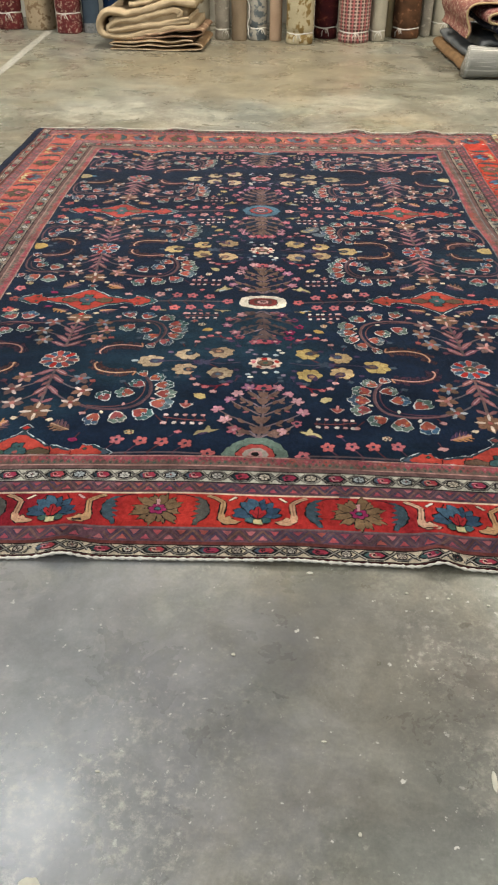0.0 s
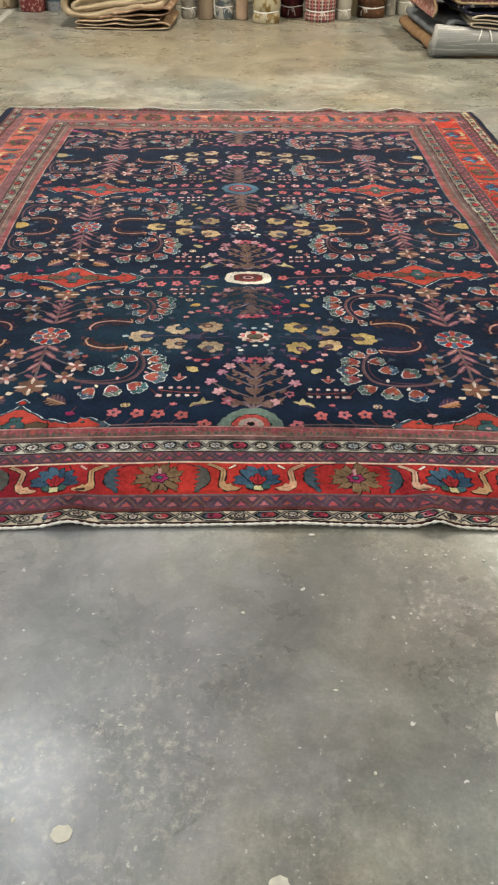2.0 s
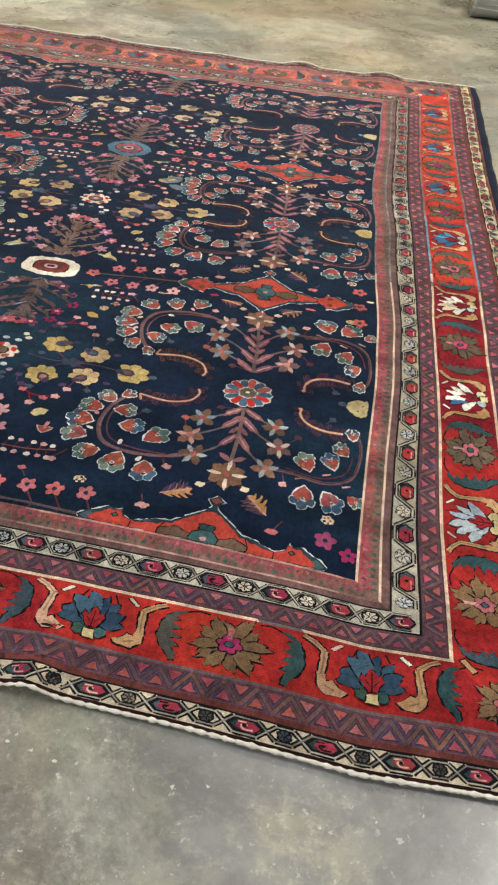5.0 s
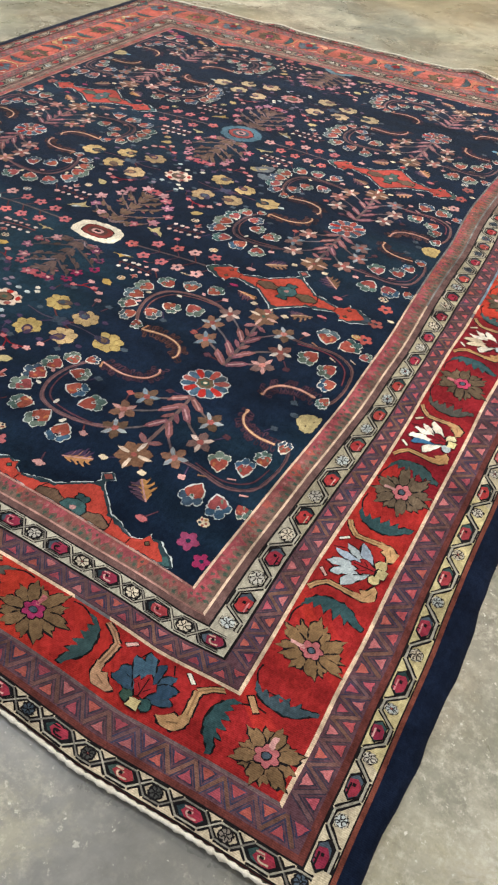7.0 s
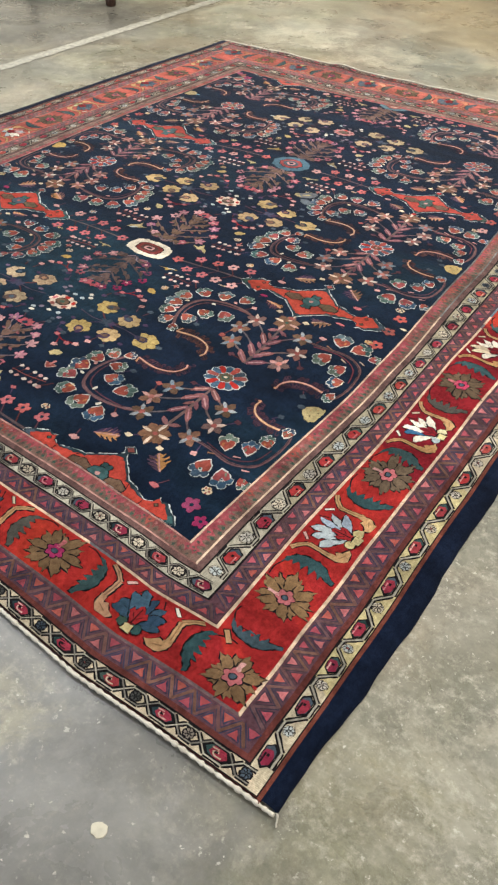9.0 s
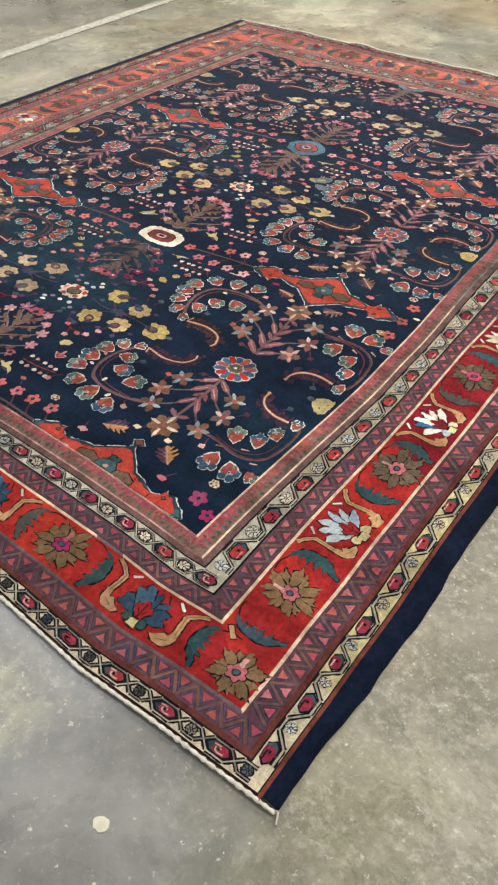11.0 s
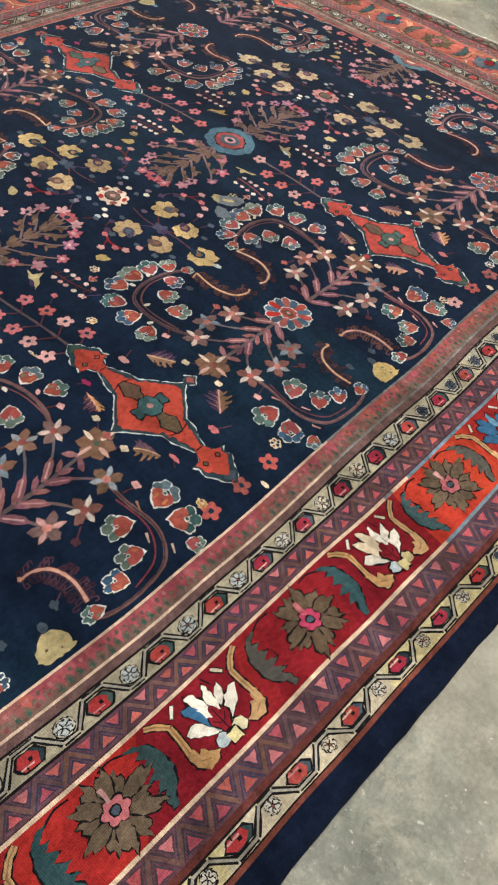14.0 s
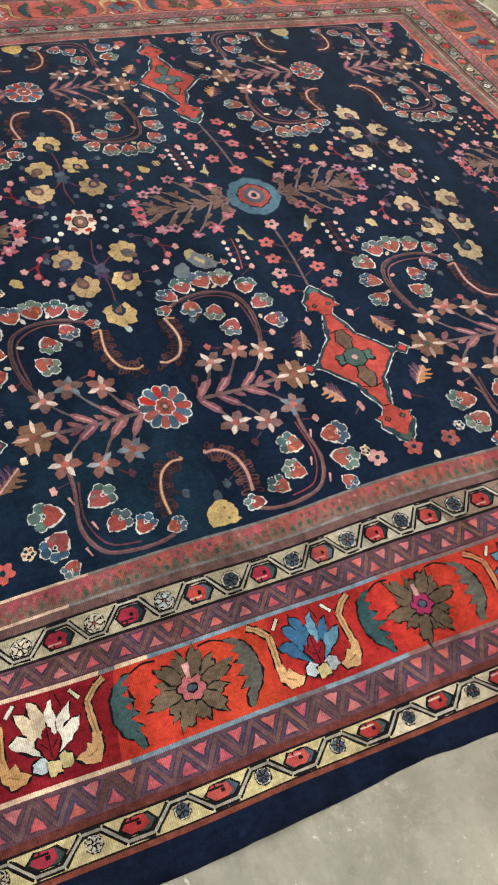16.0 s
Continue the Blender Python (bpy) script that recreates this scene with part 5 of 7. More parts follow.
def yellow_group(v, su, dye, gray=False):
    w = Weave(lambda a, b: (su * a, v + b), True)
    vine = pick(PURPLE, (0.060, 0.045, 0.065), PLUM)
    w.stem([(0.085, 0.006), (0.15, -0.006), (0.21, 0.0), (0.29, 0.006), (0.36, 0.0)], 0.0042, vine, 1)
    w.petals(0.215, 0.0, 0.034, 0.024, 5, pick((0.030, 0.055, 0.090), (0.035, 0.050, 0.070), (0.045, 0.045, 0.075)), 2, dye_rng.uniform(0, 1), 0.5, 1.3)
    w.petals(0.236, 0.0, 0.014, 0.016, 4, pick(SLATE, PURPLE), 3, 0.4, 0.4)
    for sg in (-1, 1):
        for a, b, r, t in ((0.154, 0.076, 0.044, 0.6), (0.270, 0.054, 0.042, 2.6)):
            w.stem([(0.21, 0.0), (a + 0.01, sg * b * 0.5), (a, sg * b)], 0.0045, pick(PURPLE, MAROON), 1)
            yellow_blossom(w.piece("blossom"), a, sg * b, r, t * sg + dye_rng.uniform(-0.4, 0.4), tone(dye_rng.choice((dye, dye, tuple(0.5 * x + 0.5 * y for x, y in zip(dye, (0.44, 0.30, 0.18))))), 0.18))
    yellow_blossom(w.piece("blossom"), 0.390, 0.0, 0.046, 3.14, tone(dye, 0.1))
    w.oval(0.447, 0.0, 0.014, 0.009, pick(SLATE, MIST), 2, n=6)
    for a, b in ((0.205, 0.100), (0.225, -0.105), (0.12, 0.02), (0.10, -0.05), (0.33, 0.07), (0.335, -0.065)):
        w.oval(a, b, 0.011, 0.008, pick(SLATE, PURPLE, (0.13, 0.09, 0.14)), 1, n=7)
    w.link("yellow_blossoms", "group of open yellow blossoms on a purple vine")
    w = Weave(lambda a, b: (su * (a - 0.006), v + 0.030 + b), True)
    moth_dye = pick(STRAW, YELLOW, GOLD)
    w.shape([(1.056, -0.034), (1.044, -0.040), (1.024, -0.036), (1.006, -0.024), (0.996, -0.008), (0.998, 0.008), (1.012, 0.022), (1.030, 0.030), (1.048, 0.026), (1.054, 0.034), (1.060, 0.018), (1.058, -0.016)], moth_dye, 2)
    for a, b in ((1.030, -0.018), (1.044, 0.006), (1.018, 0.004), (1.036, 0.016)):
        w.oval(a, b, 0.0032, 0.0028, pick(UMBER, AMBER), 3, n=5)
    w.oval(0.985, 0.0, 0.014, 0.010, pick(SLATE, SKY), 2, n=7)
    w.link("bell_flower", "yellow bell flower against the border")


# the weaver set some quarters of the repeat closer to their medallion
SLIP = {(-1, 1): 0.012, (0, -1): 0.052, (0, 1): 0.0, (1, -1): 0.036, (1, 1): 0.012, (2, -1): 0.030}


def quarter(k, su, sv):
    """All that stands in one quarter of a repeat."""
    slip = SLIP[k, sv]

    def W():
        return Weave(lambda a, b: (su * a, axis(k) + sv * (b - slip * smooth(0.05, 0.16, b) * (1 - 0.3 * smooth(0.35, 0.52, b)))), True)
    cool = dye_rng.random()
    # wreath near the middle
    w = W()
    bark = pick((0.110, 0.062, 0.066), (0.105, 0.058, 0.060), (0.120, 0.064, 0.058))
    arc = [(0.400, 0.436), (0.374, 0.385), (0.368, 0.315), (0.398, 0.253), (0.465, 0.230), (0.545, 0.236), (0.612, 0.262)]
    w.stem(arc, 0.0115, bark, 1)
    w.stem([(x + 0.003, y - 0.001) for x, y in arc], 0.0030, pick((0.055, 0.030, 0.036), (0.17, 0.085, 0.085), (0.065, 0.035, 0.040)), 2)
    w.stem([(x + 0.017 + dye_rng.uniform(-0.004, 0.004), y + 0.011 + dye_rng.uniform(-0.004, 0.004)) for x, y in arc[1:6]], 0.0045, pick((0.14, 0.060, 0.055), PLUM, (0.12, 0.068, 0.068)), 2)
    for a, b, t, size in ((0.522, 0.176, -1.2, 0.029), (0.446, 0.188, -1.9, 0.030), (0.372, 0.207, -2.5, 0.030), (0.322, 0.262, -2.9, 0.031), (0.316, 0.318, 3.14, 0.031), (0.326, 0.374, 2.9, 0.028), (0.356, 0.421, 2.4, 0.024), (0.406, 0.446, 1.0, 0.018),
                          (0.416, 0.380, 0.3, 0.025), (0.448, 0.325, 0.2, 0.027), (0.514, 0.302, 0.9, 0.029)):
        wreath_flower(w.piece("flower"), a, b, t + dye_rng.uniform(-0.25, 0.25), size * dye_rng.uniform(0.93, 1.07))
    for a, b in ((0.352, 0.290), (0.378, 0.225), (0.44, 0.258), (0.50, 0.212), (0.348, 0.350)):
        w.oval(a, b, 0.010, 0.006, pick(IVORY, ROSE, CREAM), 3, dye_rng.uniform(0, 3), 6)
    w.link("flower_wreath", "curved branch of red-hearted flowers outlined in white")
    # caterpillar-like leaves
    w = W()
    caterpillar(w, [(0.432, 0.456), (0.505, 0.445), (0.562, 0.462), (0.582, 0.496), (0.576, 0.516)])
    w.link("curled_leaf", "curled fringed amber leaf")
    w = W()
    caterpillar(w, [(0.866, 0.512), (0.866, 0.484), (0.890, 0.456), (0.938, 0.443), (0.992, 0.447)])
    w.link("curled_leaf", "curled fringed amber leaf")
    # branch of stars between rosette and diamond
    w = W()
    stalk = pick((0.125, 0.085, 0.075), (0.14, 0.088, 0.080), (0.11, 0.080, 0.078))
    w.stem([(0.712, 0.465), (0.716, 0.35), (0.713, 0.235)], 0.010, stalk, 1)
    for a, b, y in ((0.612, 0.402, 0.468), (0.592, 0.328, 0.424), (0.617, 0.262, 0.362), (0.806, 0.416, 0.468), (0.826, 0.342, 0.426), (0.803, 0.262, 0.362)):
        mx, my = 0.713 + (a - 0.713) * 0.46, y + (b - y) * 0.58
        w.piece("twig").stem([(0.713, y), (mx, my), (a, b)], 0.0065, pick((0.125, 0.090, 0.085), (0.11, 0.075, 0.080), (0.10, 0.085, 0.090)), 1)
        t = math.atan2(my - y, mx - 0.713)
        mauve = pick((0.19, 0.078, 0.090), (0.22, 0.095, 0.100), (0.16, 0.068, 0.085), (0.21, 0.090, 0.085))
        leaf = w.piece("leaf")
        leaf.shape(petal(0.713, y, t, 0.004, 0.070, 0.021), mauve, 2, 0.0014)
        leaf.stem([(0.713 + 0.012 * math.cos(t), y + 0.012 * math.sin(t)), (0.713 + 0.055 * math.cos(t), y + 0.055 * math.sin(t))], 0.0045, pick((0.44, 0.25, 0.24), (0.36, 0.17, 0.18), (0.40, 0.22, 0.19)), 3)
        if dye_rng.random() < 0.7:
            w.piece("leaf").shape(petal(0.713, y - 0.034, t - 0.12 * (1 if a > 0.713 else -1), 0.004, 0.040, 0.014), tone(mauve, 0.2), 2, 0.0012)
        star(w.piece("star_flower"), a, b, 0.038, dye_rng.uniform(0, 1), pick((0.20, 0.105, 0.068), TAUPE, (0.19, 0.085, 0.070), (0.15, 0.090, 0.080)), pick((0.56, 0.43, 0.36), (0.52, 0.45, 0.38), (0.15, 0.19, 0.22), (0.46, 0.25, 0.22), (0.26, 0.28, 0.29)))
    big = w.piece("star_flower")
    brown = pick((0.150, 0.080, 0.050), (0.135, 0.075, 0.048), (0.165, 0.085, 0.050))
    for i in range(6):
        big.shape(petal(0.714, 0.216, 0.52 + i * math.pi / 3, 0.004, 0.049, 0.034), tone(brown, 0.15), 2, 0.0012)
    for i in range(4):
        big.shape(petal(0.714, 0.216, i * math.pi / 2 + dye_rng.uniform(-0.12, 0.12), 0.014, 0.053, 0.0115), pick((0.56, 0.43, 0.32), (0.58, 0.47, 0.38), (0.50, 0.30, 0.24)), 3, 0.001)
    big.oval(0.714, 0.216, 0.008, 0.007, pick(BRICK, GREEN), 4, n=6)
    for sg in (-1, 1):
        w.piece("leaf").shape(petal(0.714, 0.262, math.pi / 2 - sg * 1.0, 0.004, 0.044, 0.016), pick((0.19, 0.080, 0.090), (0.22, 0.10, 0.10)), 2, 0.0012)
    w.link("star_branch", "branch of brown six-petalled star flowers")
    # orange moths, pink buds
    w = W()
    moth(w, 0.614, 0.134, 0.5, 0.038)
    moth(w, 0.810, 0.140, 2.4, 0.039)
    for a, b, x, y in ((0.556, 0.062, 0.53, 0.14), (0.862, 0.066, 0.90, 0.15)):
        w.stem([(a, b), ((a + x) / 2, (b + y) / 2)], 0.0035, pick(MAROON, PLUM), 1)
        w.petals(a, b, 0.017, 0.010, 4, pick(PINK, MAGENTA, ROSE), 2, 0.4, 0.2)
    w.link("moth_leaves", "pair of amber and purple leaf motifs with pink buds")
    # outer branch along the border
    w = W()
    arc = [(0.806, 0.264), (0.870, 0.268), (0.965, 0.262), (1.030, 0.296), (1.048, 0.360), (1.046, 0.420), (1.028, 0.464)]
    w.stem(arc, 0.0095, bark, 1)
    w.stem([(x - 0.002, y + 0.001) for x, y in arc], 0.0028, pick((0.055, 0.030, 0.036), (0.17, 0.085, 0.080), PLUM), 2)
    w.stem([(x - 0.016 + dye_rng.uniform(-0.004, 0.004), y + 0.012) for x, y in arc[1:5]], 0.004, pick((0.16, 0.040, 0.050), PLUM, (0.12, 0.068, 0.068)), 2)
    for a, b, t, size in ((0.904, 0.318, 2.0, 0.030), (0.914, 0.200, -1.6, 0.033), (0.986, 0.206, -0.9, 0.032), (0.972, 0.340, 2.2, 0.027), (0.996, 0.390, 2.6, 0.024), (1.020, 0.452, 1.8, 0.020), (1.046, 0.226, -0.6, 0.020)):
        wreath_flower(w.piece("flower"), a, b, t + dye_rng.uniform(-0.2, 0.2), size)
    for a, b in ((0.885, 0.252), (0.955, 0.286), (1.01, 0.262)):
        w.stem([(a, b), (a + 0.022, b + 0.009)], 0.006, pick((0.40, 0.30, 0.22), ROSE, TAN), 3, 0.5)
    w.link("border_branch", "branch of red-hearted flowers beside the border")
    for a, b, r in ((0.985, 0.150, 0.017), (0.394, 0.108, 0.016), (0.232, 0.262, 0.015)):
        if k == -1 and a < 0.3:
            continue
        w = W()
        outline_flower(w, a, b, r)
        w.link("outlined_flower", "small round flower outlined in pale knots")
    # dotted sprig
    w = W()
    w.stem([(0.170, 0.176), (0.235, 0.178), (0.305, 0.190)], 0.0035, pick(MAROON, BRICK), 1)
    for i in range(5):
        a = 0.178 + i * 0.027 + dye_rng.uniform(-0.004, 0.004)
        for sg in (-1, 1):
            w.stem([(a, 0.178), (a + 0.006, 0.180 + sg * 0.019)], 0.003, MAROON, 1)
            w.oval(a + 0.008, 0.181 + sg * 0.021, 0.0086, 0.0070, pick((0.60, 0.42, 0.38), (0.62, 0.52, 0.44), ROSE), 2, n=6)
    w.link("dotted_sprig", "sprig of small pale berries")
    # loose buds that fill the ground
    for a, b, ta, tb, c in ((0.050, 0.415, 0.03, 0.385, SLATE), (0.092, 0.440, 0.10, 0.41, PURPLE), (0.242, 0.415, 0.25, 0.45, ROSE), (0.296, 0.425, 0.285, 0.455, SLATE), (0.300, 0.160, 0.33, 0.20, ROSE), (0.462, 0.392, 0.44, 0.36, SLATE),
                            (0.565, 0.392, 0.575, 0.36, BRICK), (0.655, 0.455, 0.69, 0.46, PLUM), (0.660, 0.170, 0.69, 0.19, CREAM), (0.768, 0.180, 0.74, 0.20, CREAM), (0.872, 0.396, 0.85, 0.37, PLUM), (0.955, 0.492, 0.94, 0.47, SLATE),
                            (0.250, 0.110, 0.27, 0.08, PINK), (0.565, 0.205, 0.55, 0.23, ROSE), (0.860, 0.225, 0.85, 0.26, ROSE), (0.130, 0.385, 0.15, 0.375, PINK)):
        w = W()
        w.stem([(ta, tb), (a, b)], 0.0036, pick(PLUM, MAROON, PURPLE), 1)
        w.petals(a + dye_rng.uniform(-0.005, 0.005), b, 0.0125, 0.0092, 4, tone(c, 0.25), 2, dye_rng.uniform(0, 3), 0.25)
        w.link("bud", "small loose bud")
    # little bushes and birds between tree and yellow blossoms
    w = W()
    w.stem([(0.115, 0.398), (0.165, 0.372), (0.215, 0.378)], 0.005, pick(MAROON, CRIMSON), 1)
    w.stem([(0.150, 0.380), (0.168, 0.345)], 0.004, CRIMSON, 1)
    for a, b, c in ((0.168, 0.338, ROSE), (0.196, 0.366, PINK), (0.118, 0.404, PURPLE), (0.225, 0.380, ROSE), (0.142, 0.400, SLATE)):
        w.petals(a, b, 0.014, 0.010, 5, tone(c), 2, 0.3, 0.3)
    bird = pick(STRAW, YELLOW, GOLD)
    if k == 1 and su > 0 and sv < 0:   # a pair of grey leaves, found once only
        w.shape([(0.196, 0.322), (0.206, 0.292), (0.232, 0.262), (0.262, 0.244), (0.278, 0.254), (0.276, 0.288), (0.258, 0.312), (0.232, 0.326)], (0.15, 0.165, 0.175), 2)
        w.shape([(0.236, 0.340), (0.262, 0.330), (0.296, 0.338), (0.306, 0.364), (0.280, 0.378), (0.252, 0.366)], (0.115, 0.140, 0.155), 2)
        w.shape([(0.222, 0.300), (0.246, 0.276), (0.256, 0.282), (0.234, 0.306)], STRAW, 3)
    w.shape([(0.188, 0.300), (0.204, 0.292), (0.222, 0.304), (0.230, 0.322), (0.206, 0.326), (0.192, 0.318)], bird, 2)
    w.link("small_bush", "small crimson bush with pale buds")
    w = W()
    w.shape([(0.122, 0.128), (0.150, 0.108), (0.176, 0.106), (0.198, 0.090), (0.190, 0.114), (0.168, 0.126), (0.158, 0.152), (0.146, 0.128)], pick(STRAW, GOLD, (0.30, 0.24, 0.12)), 2)
    w.shape([(0.150, 0.110), (0.176, 0.092), (0.186, 0.098), (0.172, 0.110)], pick(SLATE, PURPLE, MIST), 3)
    w.link("bird_motif", "small straw-coloured bird motif")
    w = W()
    a, b, r = (0.245, 0.258, 0.021) if k == -1 else (0.262, 0.230, 0.014)
    arrow = ((-1.0, 0.20), (-0.45, -0.55), (0.0, -0.85), (0.45, -0.55), (1.0, 0.20), (0.42, 0.30), (-0.42, 0.30))
    w.shape([(a + r * x * 1.12, b + r * y * 1.14) for x, y in arrow], pick((0.50, 0.44, 0.38), (0.48, 0.36, 0.32)), 1, 0.001)
    w.shape([(a + r * x * 0.94, b + r * y * 0.92) for x, y in arrow], pick((0.30, 0.070, 0.055), BRICK), 2, 0.001)
    w.stem([(a, b - 0.1 * r), (a + 0.1 * r, b + 1.1 * r)], r * 0.42, pick((0.42, 0.17, 0.15), (0.36, 0.12, 0.10)), 3)
    w.link("arrow_motif", "tiny red arrow with a pink stem")


for k, (outer, ring, core) in zip((-1, 0, 1, 2), (((0.11, 0.15, 0.115), (0.34, 0.055, 0.045), (0.36, 0.30, 0.24)), ((0.62, 0.55, 0.42), (0.16, 0.030, 0.026), (0.075, 0.035, 0.030)), ((0.052, 0.125, 0.165), (0.27, 0.050, 0.045), (0.05, 0.08, 0.10)), ((0.07, 0.15, 0.18), BRICK, CREAM))):
    medallion(k, outer, ring, core, *((0.86, 0.72) if k == 0 else (0.92, 0.94)))
    for sv in (-1, 1):
        if (k, sv) not in ((-1, -1), (2, 1)):
            flower_tree(k, sv, (k, sv) == (0, -1))
            for su in (-1, 1):
                quarter(k, su, sv)
    for su in (-1, 1):
        lozenge(k, su)
        axis_motifs(k, su)
for j in range(3):
    v = (j - 0.5) * CELL
    centre_rosette(v)
    for su in (-1, 1):
        field_rosette(v, su)
        dye = ((0.36, 0.262, 0.095) if su > 0 else (0.36, 0.270, 0.165)) if j == 0 else ((0.43, 0.305, 0.135) if j == 1 else (0.43, 0.335, 0.190))
        yellow_group(v, su, dye)

# corner flowers of the field
for su in (-1, 1):
    for v, sv in ((F0, 1), (F1, -1)):
        w = Weave(lambda a, b, su=su, v=v, sv=sv: (su * a, v + sv * b), True)
        if sv > 0:
            pink_flower(w, 0.988, -0.973 - F0, 0.028, pick(MAGENTA, (0.26, 0.05, 0.11)))
        else:
            pink_flower(w, 0.955, 0.105, 0.030, pick(PINK, MAGENTA))
        w.link("corner_flower", "magenta flower in the corner of the field")
        w = Weave(w.place, True)
        pink_flower(w, 1.045, 0.060, 0.022, pick(MAGENTA, (0.26, 0.05, 0.11)))
        w.link("corner_flower", "magenta flower in the corner of the field")

# ---- side selvedges and end cords ----
def edge_drift(v):
    return 0.004 - 0.010 * smooth(0.30, 0.80, v) - 0.016 * smooth(-1.15, -1.45, v)


for su, name in ((1, "selvedge"), (-1, "selvedge")):
    us = [su * (FU + BORDER + (SELVEDGE - BORDER) * i / 4) for i in range(5)]
    if su < 0:
        us = us[::-1]
    w = Weave()
    vs_ = span(F0 - 0.49, F1 + 0.49, 0.025)
    nu = 5
    for v in vs_:
        wob = 0.006 * noise.noise((v * 5, su, 2)) + 0.003 * noise.noise((v * 17, su, 6))
        for u in us:
            f = (abs(u) - FU - BORDER) / (SELVEDGE - BORDER)
            x, y, z = drape(u, v)
            w.verts.append((x + su * wob * f + (edge_drift(v) * f if su > 0 else 0.0), y, max(0.002, z - 0.004 * f * f + (0.002 if f < 0.9 else -0.003))))
    for j in range(len(vs_) - 1):
        for i in range(nu - 1):
            w.faces.append((j * nu + i, j * nu + i + 1, (j + 1) * nu + i + 1, (j + 1) * nu + i))
            w.dyes.append(tone((0.0060, 0.0100, 0.0225), 0.1))
    edge = nu - 1 if su > 0 else 0
    base = len(w.verts)
    for j in range(len(vs_)):
        x, y, z = w.verts[j * nu + edge]
        w.verts.append((x + su * 0.001, y, 0.0006))
    for j in range(len(vs_) - 1):
        w.faces.append((j * nu + edge, base + j, base + j + 1, (j + 1) * nu + edge))
        w.dyes.append((0.006, 0.008, 0.02))
    w.link(name, "plain dark navy woven side edge").data.shade_smooth()


def cord(v, out, name, label, lift=0.0):
    """The whipped white cotton edge: a lumpy round cord along the rug's end."""
    verts, faces = [], []
    ring, us = 7, span(-FU - BORDER - 0.03, FU + BORDER + 0.045, 0.006)
    r = random.Random(8)
    for i, u in enumerate(us):
        x, y, z = drape(u, v)
        lump = 0.0026 + 0.0009 * math.sin(i * 1.7) + r.uniform(-0.0009, 0.0009)
        for k in range(ring):
            t = k * 2 * math.pi / ring
            verts.append((x, y + out * 0.004 + lump * 1.6 * math.cos(t), max(0.0008, z + lift - 0.002 + lump * math.sin(t))))
        if i:
            for k in range(ring):
                a, b = (i - 1) * ring + k, (i - 1) * ring + (k + 1) % ring
                faces.append((a, b, b + ring, a + ring))
    faces += [tuple(range(ring))[::-1], tuple(range(len(verts) - ring, len(verts)))]
    return link_mesh(name, verts, faces, CORD, rug, True, label)


cord(F0 - 0.494, -1, "end_cord", "lumpy off-white cotton end cord")
cord(F1 + 0.494, 1, "end_cord", "lumpy off-white cotton end cord", 0.004)


def tassel(u, v, du, dv):
    verts, faces = [], []
    for i in range(7):
        f = i / 6
        x, y, z = drape(u, v)
        px, py = x + du * f, y + dv * f + 0.004 * math.sin(f * 5)
        for k in range(5):
            t = k * 1.2566
            verts.append((px + 0.0022 * (1 - 0.6 * f) * math.cos(t), py + 0.0022 * math.cos(t + 1), max(0.001, z * (1 - f) + 0.003 + 0.0022 * math.sin(t))))
        if i:
            faces += [((i - 1) * 5 + k, (i - 1) * 5 + (k + 1) % 5, i * 5 + (k + 1) % 5, i * 5 + k) for k in range(5)]
    link_mesh("loose_thread", verts, faces, CORD, rug, True, "loose white cotton thread at the corner")


tassel(FU + BORDER + 0.046, F0 - 0.494, 0.012, -0.012)
tassel(FU + BORDER + 0.046, F1 + 0.494, 0.04, -0.02)


